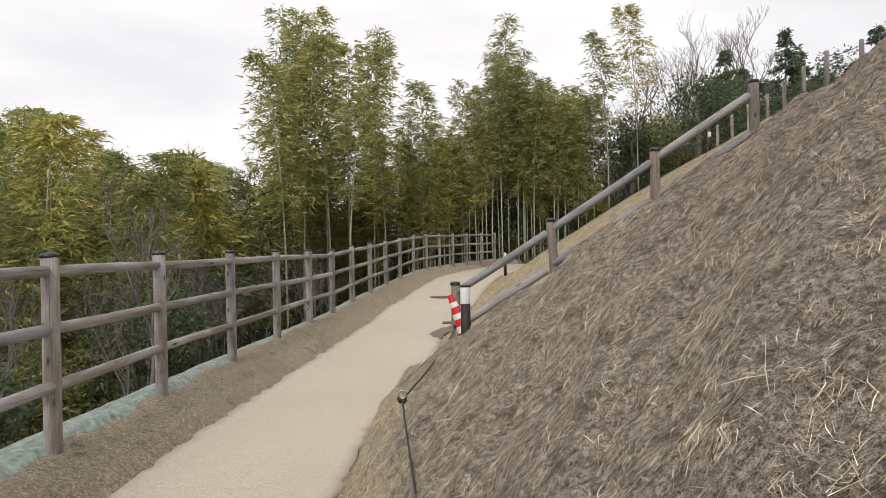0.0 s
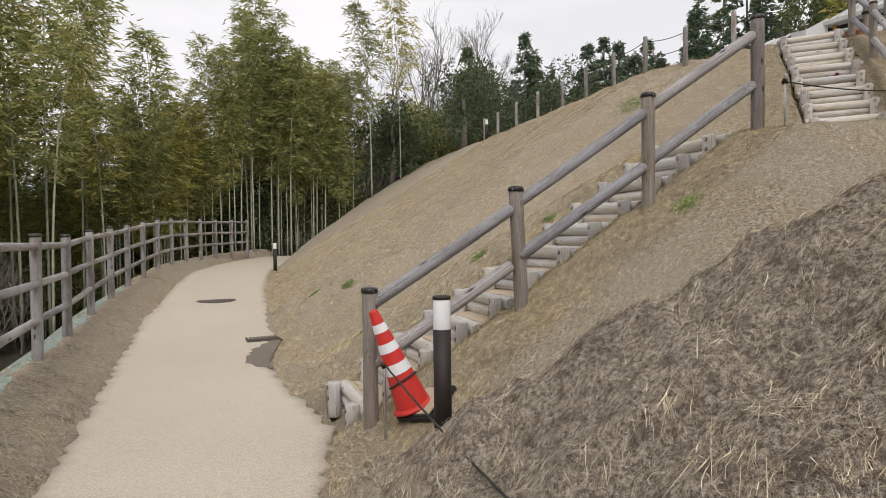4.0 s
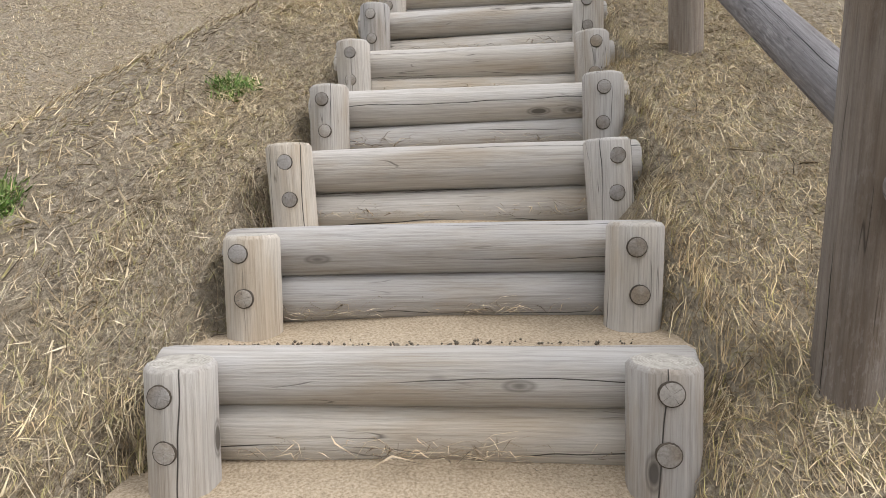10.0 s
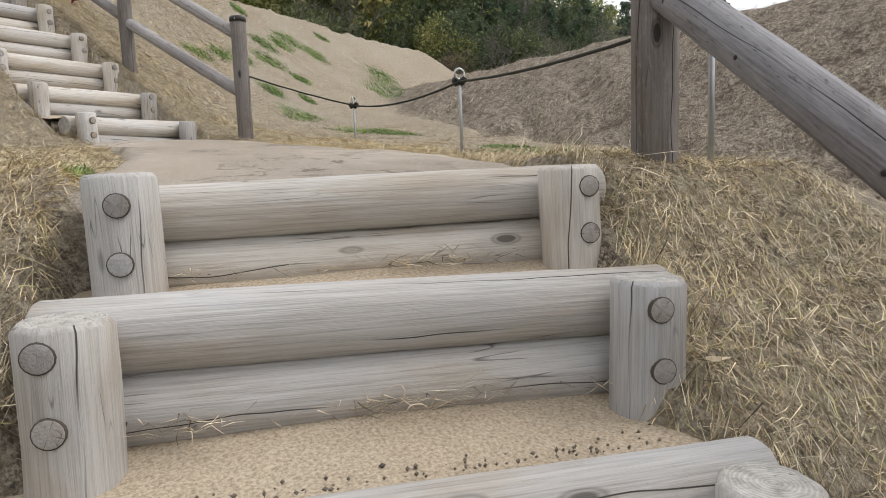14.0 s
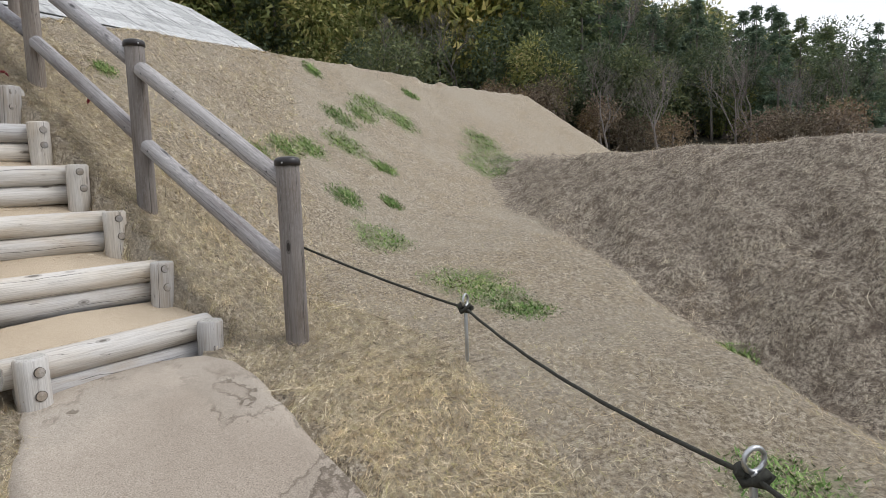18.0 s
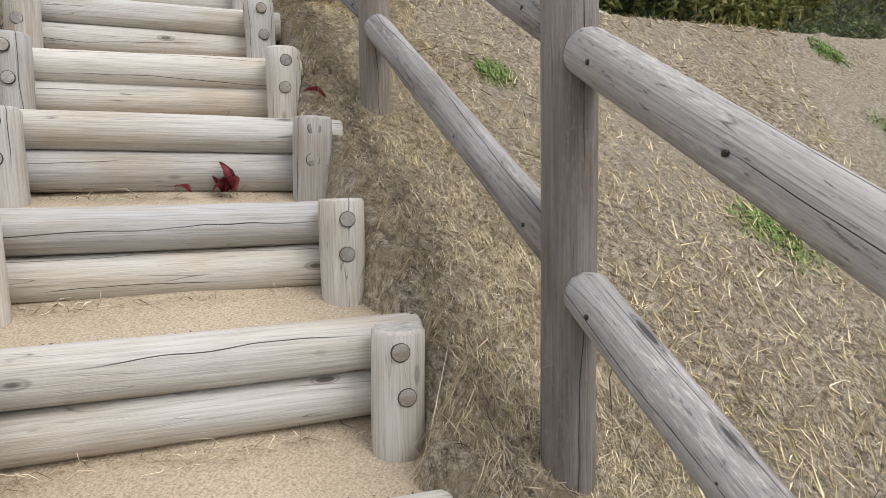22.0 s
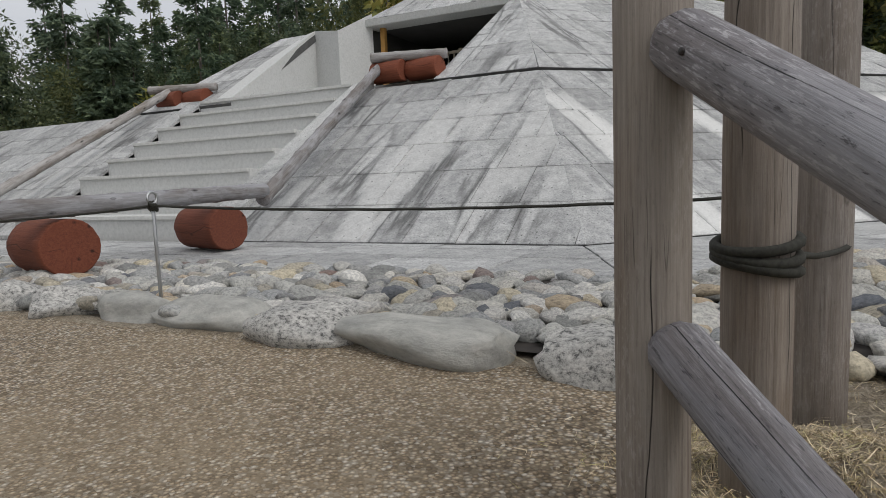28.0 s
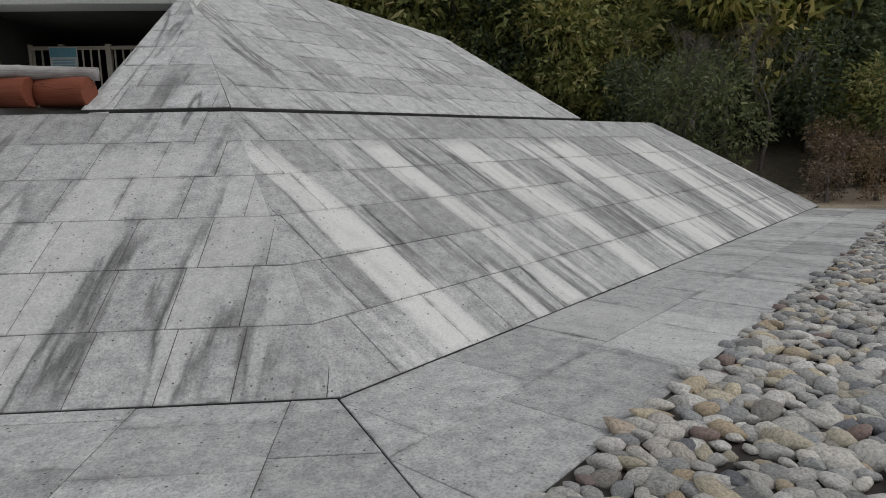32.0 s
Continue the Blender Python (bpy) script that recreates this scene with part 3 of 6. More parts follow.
def land(x, y):
    """Height of the ground."""
    x, y = np.asarray(x, float), np.asarray(y, float)
    base = path_z(y)
    left = np.interp(y, Y_KEYS, LEFT_KEYS)
    off = left - x
    verge = base + np.interp(off, [0, 0.12, 0.62, 0.95, 1.6, 4.5, 9, 14, 30, 60, 200], [0, 0.10, 0.31, 0.22, -0.35, -2.4, -3.2, -3.4, -3.2, 2.0, 24])
    z = np.where(off > 0, verge, base)
    k = np.interp(y, [11.5, 15], [0.735, 0.60])
    main = PLATEAU_Z - k * seg_dist(x, y, PLATEAU)
    shelf_z = np.interp(x, [3.3, 4.5, 7.6, 12.6], [2.33, 2.38, 2.66, 3.5])
    shelf = shelf_z - 0.68 * seg_dist(x, y, TERRACE)
    hill = smax(smax(main, shelf, np.where(y > 10.6, np.interp(y, [10.6, 12.5], [0.3, 1.3]), 0.3)), heap(x, y), 0.12)
    right = np.interp(y, RY_KEYS, RIGHT_KEYS)
    z = np.where(x > right - 0.05, np.maximum(z, hill), z)
    far = np.hypot(x - 12, y - 8)
    east = np.clip((x - 26 + 0.35 * np.maximum(0, 6 - y)) / 46, 0, 1)
    z = z + np.where(x > 20, 20 * east**1.2 * np.interp(y, [-80, -40, -22, -8, 5, 25, 60], [0.1, 0.15, 0.3, 0.6, 1.0, 0.9, 0.6]), 0)
    z = z + np.interp(far, [60, 150, 400], [0, 4, 10]) * (x < 26)
    return z


def stair_cut(x, y, z):
    """Lowers the ground under the two stairs so that treads lie clear of it."""
    x, y, z = np.asarray(x, float), np.asarray(y, float), np.asarray(z, float).copy()
    v = (x - A0.x) * A_LEFT.x + (y - A0.y) * A_LEFT.y
    u = (x - A0.x) * A_IN.x + (y - A0.y) * A_IN.y
    top = A0.z + A_RISE * (u / 0.322)
    hit = (v < 0.04) & (v > -0.96) & (u > -0.15) & (u < 3.72)
    side = np.clip(1 - np.maximum(np.maximum(v - 0.1, -1.0 - v), 0) / 1.3, 0, 1) * np.clip((u + 0.35) / 0.5, 0, 1) * np.clip((4.2 - u) / 0.6, 0, 1)
    side = side * side * (3 - 2 * side) * 0.9
    z = z * (1 - side) + (top - 0.15) * side
    z = np.where(hit, np.minimum(z, top - 0.36), z)
    b0, b8 = Vector(B_STUMPS[0]), Vector(B_STUMPS[8])
    way = (b8 - b0).to_2d()
    run = way.length
    way /= run
    u = (x - b0.x) * way.x + (y - b0.y) * way.y
    v = (x - b0.x) * -way.y + (y - b0.y) * way.x
    top = b0.z + (b8.z - b0.z) * u / run + 0.035 * np.sin(np.clip(u / run, 0, 1) * np.pi)
    hit = (v > -0.08) & (v < 0.97) & (u > 0.05) & (u < run + 0.3)
    side = np.clip(1 - np.maximum(np.maximum(v - 0.95, -v), 0) / 1.2, 0, 1) * np.clip((u + 0.2) / 0.5, 0, 1) * np.clip((run + 0.2 - u) / 0.4, 0, 1)
    side = side * side * (3 - 2 * side) * 0.9
    z = z * (1 - side) + (top - 0.16) * side
    z = np.where(hit, np.minimum(z, top - 0.54), z)
    return z


def rough_land(x, y):
    z = stair_cut(x, y, land(x, y))
    x, y = np.asarray(x, float), np.asarray(y, float)
    lump = 0.022 * np.sin(x * 3.1 + 1.3 * np.sin(y * 2.3)) * np.sin(y * 2.7 + x) + 0.012 * np.sin(x * 9.1 + y * 3.7) * np.sin(y * 8.3 - x * 2.1)
    h = heap(x, y)
    on_heap = (h > z - 0.06) & (x > -0.9)
    lump = lump + np.where(on_heap, 0.07 * np.sin(x * 5.3 + y * 2.0 + np.sin(y * 3)) * np.sin(y * 6.1 - x * 1.7) + 0.035 * np.sin(x * 15 + y * 4) * np.sin(y * 13 - x * 6), 0)
    lump = lump * np.where(on_heap & (h > 3.35), 0.25, 1)
    under = (x > np.where(y > 9.9, 3.9, 3.55)) & (x < 7.8) & (y > np.interp(x, *LAND_EDGE_S) + 0.04) & (y < np.interp(x, *LAND_EDGE_N) - 0.04)
    z = np.where(under, np.minimum(z, np.interp(x, [3.3, 3.6, 4.5, 7.6], [2.32, 2.33, 2.40, 2.68]) - 0.09), z)
    lump = np.where(under, 0, lump)
    rim = ((x - 10.75) * 3.45 + (y - 11.45) * 2.75) / 4.41
    z = z + np.where((x > 10.7) & (y > 7), 0.10 * np.exp(-((rim - 0.1) / 0.32) ** 2) * np.clip((x - 10.7) / 0.3, 0, 1), 0)
    right = np.interp(y, RY_KEYS, RIGHT_KEYS)
    left = np.interp(y, Y_KEYS, LEFT_KEYS)
    flat = (x < right + 0.1) & (x > left - 0.05)
    top = (seg_dist(x, y, PLATEAU) <= 0) & (x < 40)
    return z + np.where(flat | top, 0, lump) - np.where(flat, 0.03, 0) - np.where(top, np.where(x < 11.5, 0.06, 0.02), 0)


def ground_z(x, y):
    return float(rough_land(np.array([x]), np.array([y]))[0])


xs = np.concatenate([-np.geomspace(500, 12, 26), np.arange(-11.5, -4, 0.5), np.arange(-4, 14, 0.11), np.arange(14, 26, 0.2), np.geomspace(26, 500, 30)])
ys = np.concatenate([-np.geomspace(500, 8, 24), np.arange(-7.5, 0, 0.5), np.arange(0, 17, 0.11), np.arange(17, 34, 0.25), np.geomspace(34, 500, 30)])
gx, gy = np.meshgrid(xs, ys)
gz = rough_land(gx, gy)
nx, ny = len(xs), len(ys)
idx = np.arange(nx * ny).reshape(ny, nx)
quads = np.stack([idx[:-1, :-1], idx[:-1, 1:], idx[1:, 1:], idx[1:, :-1]], -1).reshape(-1, 4)
ground_me = arrays("ground", np.stack([gx, gy, gz], -1).reshape(-1, 3), quads, GROUND, True)
heap_z = heap(gx, gy)
straw = np.clip(0.5 + (heap_z - np.maximum(stair_cut(gx, gy, land(gx, gy)) - 0.1, -5)) * 4.0, 0, 1) * (gx > -1.2)
left_e = np.interp(gy, Y_KEYS, LEFT_KEYS)
right_e = np.interp(gy, RY_KEYS, RIGHT_KEYS)
straw = straw * np.clip((gx - right_e - 0.22) / 0.25, 0, 1)
straw = np.maximum(straw, ((gx < left_e + 0.1) & (gx > left_e - 0.85)) * 0.42)
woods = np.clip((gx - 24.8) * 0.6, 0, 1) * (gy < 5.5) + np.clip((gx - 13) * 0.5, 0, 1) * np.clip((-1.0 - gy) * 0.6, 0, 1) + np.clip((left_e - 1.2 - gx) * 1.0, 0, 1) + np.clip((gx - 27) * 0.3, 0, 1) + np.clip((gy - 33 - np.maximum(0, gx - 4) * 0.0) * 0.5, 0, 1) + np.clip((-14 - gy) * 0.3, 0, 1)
WEED_SPOTS = [(10.25, 9.43, 0.22), (10.55, 9.15, 0.2), (10.73, 8.91, 0.2), (11.13, 8.52, 0.28), (11.74, 8.5, 0.26), (12.48, 8.02, 0.32), (12.1, 8.2, 0.22), (12.43, 7.64, 0.25), (12.68, 8.71, 0.14), (10.93, 8.16, 0.15), (10.07, 8.66, 0.18), (9.55, 8.44, 0.30), (10.28, 8.21, 0.12), (8.61, 8.02, 0.36), (8.25, 7.95, 0.30), (7.93, 7.86, 0.22), (12.05, 6.67, 0.4), (12.5, 6.4, 0.5), (12.86, 6.45, 0.35), (13.44, 7.3, 0.15), (6.03, 7.74, 0.25), (4.74, 8.25, 0.2), (5.2, 8.2, 0.2), (7.34, 6.83, 0.12), (4.57, 10.05, 0.12), (2.68, 10.5, 0.10), (2.04, 11.03, 0.10), (3.1, 13.07, 0.10), (1.68, 14.74, 0.12), (1.24, 15.31, 0.12), (0.87, 11.72, 0.12), (7.49, 14.18, 0.45), (2.53, 8.40, 0.15), (10.55, 10.61, 0.12)]
weeds = np.zeros_like(gx)
for wx, wy, wr in WEED_SPOTS:
    weeds = np.maximum(weeds, np.clip(1.0 - 0.62 * np.hypot(gx - wx, gy - wy) / wr, 0, 0.62))
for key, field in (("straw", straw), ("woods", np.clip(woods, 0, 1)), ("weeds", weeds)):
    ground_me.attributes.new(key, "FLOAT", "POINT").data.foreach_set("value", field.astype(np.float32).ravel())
tagged(part("ground", ground_me, None), "dry tan lawn, straw-covered banks and leafy woodland floor", "ground", kind="structure")


def sheet(name, xa, xb, yv, material, lift, cols=14, thick=0.05, wob=0.05, seed=1):
    """A laid surface between two edge lines, with uneven sides."""
    rng = random.Random(seed)
    verts, faces = [], []
    for y in yv:
        a = float(np.interp(y, *xa)) + rng.uniform(-wob, wob)
        b = float(np.interp(y, *xb)) + rng.uniform(-wob, wob)
        zc = float(path_z(y)) + lift
        verts.append((a, y, zc - thick))
        for k in range(cols + 1):
            verts.append((a + (b - a) * k / cols, y, zc))
        verts.append((b, y, zc - thick))
    w = cols + 3
    for i in range(len(yv) - 1):
        for k in range(w - 1):
            faces.append((i * w + k, i * w + k + 1, (i + 1) * w + k + 1, (i + 1) * w + k))
    return arrays(name, verts, faces, material)


tagged(part("path", sheet("path", (Y_KEYS, LEFT_KEYS), (RY_KEYS, RIGHT_KEYS), np.concatenate([np.arange(-20, 0, 1.0), np.arange(0, 33, 0.12)]), PATH_MAT, 0.005), None), "beige bonded gravel footpath with ragged edges", "path", kind="structure")

# ---------------------------------------------------------------- log steps
LOGS = [pole("log", 0.064, 1.0, WOOD_STEP, 18, 0.006, 0.003, 9, 0.004, 0.98, s, END_GRAIN) for s in range(7)]
STAKES = [pole("stake", 0.064, 0.34, WOOD_STAKE, 18, 0.010, 0.002, 4, 0.002, 1.0, 20 + s, END_GRAIN) for s in range(5)]
DOWEL_ME = lathe("dowel", [(0.0222, -0.006), (0.0222, 0.0012), (0.0205, 0.0013), (0.0203, 0.0020), (0.0190, 0.0024)], [DOWEL, GAP_DARK], 16)
for poly in DOWEL_ME.polygons:
    if max(math.hypot(*DOWEL_ME.vertices[v].co[:2]) for v in poly.vertices) > 0.021 and poly.normal.z < 0.999 or len(poly.vertices) == 4 and poly.center.z < 0.002:
        poly.material_index = 1


def log_step(k, right_top, left_top, rise, group, tread, last=False):
    """One stair step: two stacked logs held by two stakes, and the sandy tread behind."""
    rng = random.Random(k * 13 + int(rise * 1000))
    rt, lt = Vector(right_top), Vector(left_top)
    left = lt - rt
    left.z = 0
    gap = left.length
    left.normalize()
    inward = Vector((left.y, -left.x, 0))
    lift = (lt.z - rt.z) / gap
    mid = (rt + lt) / 2
    step = thing("log_step", (mid.x, mid.y, rt.z - rise), "grey weathered log step with two stacked logs and side stakes", "step", group)
    for j, dz in enumerate((-0.062, -0.062 - min(0.122, rise * 0.56))):
        over_r, over_l = (rng.uniform(0.080, 0.125), rng.uniform(0.075, 0.105)) if j == 0 else (rng.uniform(0.0, 0.085), rng.uniform(0.0, 0.08))
        length = gap + over_r + over_l
        r0 = rt + inward * (0.125 + 0.006 * rng.uniform(-1, 1)) - left * over_r + Vector((0, 0, dz + rng.uniform(-0.006, 0.004)))
        r1 = r0 + left * length + Vector((0, 0, rng.uniform(-0.008, 0.008) + lift * length))
        wide = rng.uniform(0.96, 1.06)
        m = along(r0, r1) @ Matrix.Diagonal((wide, wide, length, 1)) @ Matrix.Rotation(rng.random() * 6, 4, "Z")
        part("log", LOGS[(k * 2 + j) % len(LOGS)], step, m)
    for j, top in enumerate((rt, lt)):
        m = Matrix.Translation((top.x, top.y, top.z - 0.34 + rng.uniform(-0.006, 0.012))) @ Matrix.Rotation(rng.uniform(-0.04, 0.04), 4, "X") @ Matrix.Rotation(rng.random() * 6, 4, "Z")
        st = part("stake", STAKES[(k + j * 2) % len(STAKES)], step, m)
        for dz in (-0.045, -0.147):
            p = top - inward * 0.0645 + left * rng.uniform(-0.008, 0.008) + Vector((0, 0, dz + rng.uniform(-0.004, 0.004)))
            part("dowel", DOWEL_ME, st, along(p, p - inward + left * rng.uniform(-0.05, 0.05)))
    # sandy tread, slightly dished
    verts, faces, nu, nv = [], [], 8, 14
    for i in range(nu + 1):
        for j in range(nv + 1):
            u, v = i / nu, j / nv
            p = rt + inward * (0.13 + u * tread) + left * (-0.10 + v * (gap + 0.20))
            dip = 0.018 * math.sin(v * math.pi) * (0.4 + 0.6 * math.sin(u * math.pi)) + 0.006 * math.sin(v * 17 + k) * math.sin(u * 9 + k * 2)
            verts.append((p.x - mid.x, p.y - mid.y, rise - 0.022 - dip * (1 - u) + (0.006 + 0.012 * u if last else max(0.012, rise - 0.222) * u ** 1.6 + 0.02 * u * (1 - abs(2 * v - 1)) if tread > 0.2 else -0.02 * u)))
    w = nv + 1
    for i in range(nu):
        for j in range(nv):
            faces.append((i * w + j + 1, i * w + j, (i + 1) * w + j, (i + 1) * w + j + 1))
    part("tread", arrays("tread", verts, faces, LANDING if last else SAND, True), step, Matrix.Translation((mid.x, mid.y, rt.z - rise)), "sandy trodden tread")
    return step


# stake tops from the sixth step up; the first five keep the stair's even pitch
A_UP_LEFT = [(1.679, 10.205, 1.062), (2.037, 10.166, 1.279), (2.377, 10.102, 1.503), (2.706, 10.040, 1.717), (3.014, 9.973, 1.949), (3.334, 9.906, 2.171), (3.614, 9.832, 2.359)]
A_UP_RIGHT = [(1.599, 9.342, 1.055), (1.940, 9.280, 1.270), (2.247, 9.212, 1.494), (2.558, 9.152, 1.705), (2.872, 9.085, 1.945), (3.187, 9.015, 2.157), (3.489, 8.952, 2.357)]
STEP_ENDS = []
for k in range(A_N):
    if k < 5:
        lt = A0 + A_STEP * k + Vector((-0.015, -0.015, 0.003))
        rt = A0 + A_STEP * k - A_LEFT * (STUMP_GAP + 0.01) + Vector((0.03, -0.003, 0))
    else:
        lt, rt = Vector(A_UP_LEFT[k - 5]), Vector(A_UP_RIGHT[k - 5])
    log_step(k, rt, lt, A_RISE, "steps of the lower stair", 0.32 if k < A_N - 1 else 0.45, k == A_N - 1)
    STEP_ENDS.append((rt, lt, A_RISE))
for k, rt in enumerate(B_STUMPS):
    way = Matrix.Rotation(0.06 if k == 0 else 0.0, 3, "Z") @ B_LEFT
    lt = Vector(rt) + way * (STUMP_GAP - (0.05 if k == 0 else 0))
    log_step(40 + k, rt, lt, 0.281, "steps of the upper stair", 0.45 if k == 0 else (0.385 if k < 8 else 0.15))
    STEP_ENDS.append((Vector(rt), lt, 0.281))

# ---------------------------------------------------------------- landing slab


def landing():
    verts, faces, cols = [], [], 26
    rng = random.Random(5)
    xv = np.arange(3.74, 7.82, 0.06)
    for x in xv:
        a = float(np.interp(x, *LAND_EDGE_S)) + 0.05 * noise.noise(Vector((x * 2.3, 0.3, 1))) + rng.uniform(-0.008, 0.008)
        b = float(np.interp(x, *LAND_EDGE_N)) + 0.06 * noise.noise(Vector((x * 2.3, 7.3, 1))) + rng.uniform(-0.008, 0.008)
        zc = float(np.interp(x, [3.3, 3.8, 4.5, 7.6], [2.31, 2.335, 2.40, 2.68])) - (0.05 if x < 3.75 else 0.0)
        for k in range(cols + 1):
            y = a + (b - a) * k / cols
            x2 = x + max(0.0, 1 - (x - 3.80) / 1.2) * 0.15 * (y - 9.4)
            side = 0.05 if k in (0, cols) else 0.0
            verts.append((x2, y, zc + 0.012 * noise.noise(Vector((x * 1.7, y * 1.7, 3))) + 0.006 * round(2 * noise.noise(Vector((x * 0.9, y * 0.9, 8)))) - side))
    w = cols + 1
    for i in range(len(xv) - 1):
        for k in range(cols):
            faces.append((i * w + k, (i + 1) * w + k, (i + 1) * w + k + 1, i * w + k + 1))
    return arrays("landing", verts, faces, LANDING)


tagged(part("landing", landing(), None), "worn cracked beige landing between the two stairs", "landing", kind="structure")

# ---------------------------------------------------------------- handrails
CAP_ME = lathe("cap", [(0.064, 0), (0.067, 0.004), (0.067, 0.028), (0.060, 0.040), (0.040, 0.047), (0.001, 0.050)], CAP, 28)
SCREW_ME = lathe("screw", [(0.005, 0), (0.0045, 0.002), (0.001, 0.003)], SCREW, 8)
BOLT_ME = lathe("bolt", [(0.0055, -0.004), (0.0055, 0.0015), (0.003, 0.002)], CAP, 10)
POSTS = [pole("post", 0.060, 1.25, WOOD_POST, 20, 0.006, 0.002, 6, 0.002, 1.0, 60 + s, END_GRAIN) for s in range(4)]
RAILS = [pole("rail", 0.050, 1.0, WOOD_RAIL, 18, 0.014, 0.002, 9, 0.005, 1.0, 80 + s, END_GRAIN) for s in range(4)]
A_POSTS = [(0.005, 9.222, 1.0), (1.235, 9.011, 1.80), (2.53, 8.815, 2.654), (3.675, 8.567, 3.434)]
B_POSTS = [(7.81, 9.205, 3.672), (8.888, 10.076, 4.475), (9.865, 10.937, 5.31), (10.695, 11.776, 6.075)]
LEAN = {1.235: (0.085, 0.045)}


def handrail(tops, label, seed):
    base = tops[0]
    rail = thing("handrail", (base[0], base[1], base[2] - 1.0), label, "handrail")
    for i, (x, y, z) in enumerate(tops):
        dx, dy = LEAN.get(x, (0.0, 0.0))
        p = part("post", POSTS[(i + seed) % 4], rail, along((x + dx, y + dy, z - 1.285), (x, y, z)) @ Matrix.Rotation(i * 1.7 + seed, 4, "Z"), "brown wooden post")
        cap = part("cap", CAP_ME, p, Matrix.Translation((x, y, z - 0.045)), "dark rounded cap")
        for a in (0.6, 2.7, 4.8):
            q = Vector((x + 0.0665 * math.cos(a + i), y + 0.0665 * math.sin(a + i), z - 0.030))
            part("screw", SCREW_ME, p, along(q, q + Vector((math.cos(a + i), math.sin(a + i), 0))))
    for i in range(len(tops) - 1):
        a, b = Vector(tops[i]), Vector(tops[i + 1])
        flat = (b - a)
        flat.z = 0
        flat.normalize()
        last = i == len(tops) - 2 and seed == 1
        for j, (da, db) in enumerate(((-0.13, -0.24 if last else -0.185), (-0.60, -0.70 if last else -0.66))):
            p0 = a + flat * 0.02 + Vector((0, 0, da))
            p1 = b - flat * 0.045 + Vector((0, 0, db))
            ln = (p1 - p0).length
            part("rail", RAILS[(i + j * 2 + seed) % 4], rail, along(p0, p1) @ Matrix.Diagonal((1, 1, ln, 1)) @ Matrix.Rotation(i + j * 2.1, 4, "Z"), "grey weathered rail")
            side = Vector((-flat.y, flat.x, 0))
            for f in (0.07, 0.36, 0.68, 0.93):
                q = p0.lerp(p1, f) + side * 0.0485 + Vector((0, 0, 0.008))
                part("bolt", BOLT_ME, rail, along(q, q + side), "dark countersunk bolt")
    return rail


handrail(A_POSTS, "brown timber handrail with grey rails beside the lower stair", 0)
handrail(B_POSTS, "brown timber handrail with grey rails beside the upper stair", 1)

# ---------------------------------------------------------------- path fence
FENCE = [(-3.12, -2.0), (-3.06, 0.2), (-3.03, 2.0), (-3.0, 3.75), (-3.0, 5.42), (-2.93, 7.06), (-2.81, 8.87), (-2.68, 10.71), (-2.52, 12.53), (-2.36, 14.29), (-2.15, 16.05), (-1.88, 17.8), (-1.58, 19.55), (-1.23, 21.25), (-0.83, 22.95), (-0.38, 24.6), (0.14, 26.2), (0.74, 27.7), (1.42, 29.1), (2.15, 30.2), (2.9, 31.2)]
FPOSTS = [pole("post", 0.058, 1.55, WOOD_FENCE, 16, 0.006, 0.002, 5, 0.003, 1.0, 100 + s) for s in range(4)]
FRAILS = [pole("rail", 0.041, 1.0, WOOD_FENCE, 14, 0.01, 0.002, 7, 0.006, 1.0, 120 + s) for s in range(4)]
FCAP = lathe("cap", [(0.060, 0), (0.063, 0.004), (0.063, 0.022), (0.05, 0.034), (0.001, 0.040)], CAP, 20)


def fence_base(p):
    return float(path_z(p[1])) + 0.34


fence = thing("fence", (FENCE[4][0], FENCE[4][1], fence_base(FENCE[4])), "weathered round-timber three-rail fence with dark post caps", "fence")
for i, p in enumerate(FENCE):
    zb = fence_base(p)
    q = part("post", FPOSTS[i % 4], fence, Matrix.Translation((p[0], p[1], zb - 0.28)) @ Matrix.Rotation(i * 2.0, 4, "Z"))
    part("cap", FCAP, q, Matrix.Translation((p[0], p[1], zb + 1.262)), "dark cap")
    if i + 1 < len(FENCE):
        n2 = FENCE[i + 1]
        for j, h in enumerate((1.165, 0.765, 0.365)):
            a, b = Vector((p[0], p[1], zb + h)), Vector((n2[0], n2[1], fence_base(n2) + h))
            part("rail", FRAILS[(i + j) % 4], fence, along(a, b) @ Matrix.Diagonal((1, 1, (b - a).length, 1)) @ Matrix.Rotation(i + j, 4, "Z"))

# ---------------------------------------------------------------- rope stakes and ropes
RING_ME = tube("ring", [(0.028 * math.cos(t * 0.3927), 0, 0.028 * math.sin(t * 0.3927)) for t in range(16)], 0.0065, STEEL, 8, True)
STAKE_ROD = lathe("rod", [(0.009, 0), (0.009, 0.80), (0.006, 0.805)], STEEL, 12)


def knot_mesh(seed, r=0.011, size=0.026):
    rng = random.Random(seed)
    pts = [(size * math.sin(t * 0.9 + rng.random() * 0.3), size * math.cos(t * 0.7), 0.018 * math.sin(t * 1.7)) for t in range(14)]
    return tube("knot", pts, r, ROPE, 7, False, 0.2)


def rope_stake(top, seed):
    st = thing("rope_stake", (top[0], top[1], top[2] - 0.62), "thin galvanised steel stake with ring and rope knot", "stake", "rope stakes")
    part("rod", STAKE_ROD, st, Matrix.Translation((top[0], top[1], top[2] - 0.83)))
    part("ring", RING_ME, st, Matrix.Translation(top) @ Matrix.Rotation(seed * 0.8, 4, "Z"), "round steel eye")
    part("knot", knot_mesh(seed), st, Matrix.Translation((top[0], top[1], top[2] - 0.04)), "black rope knot")


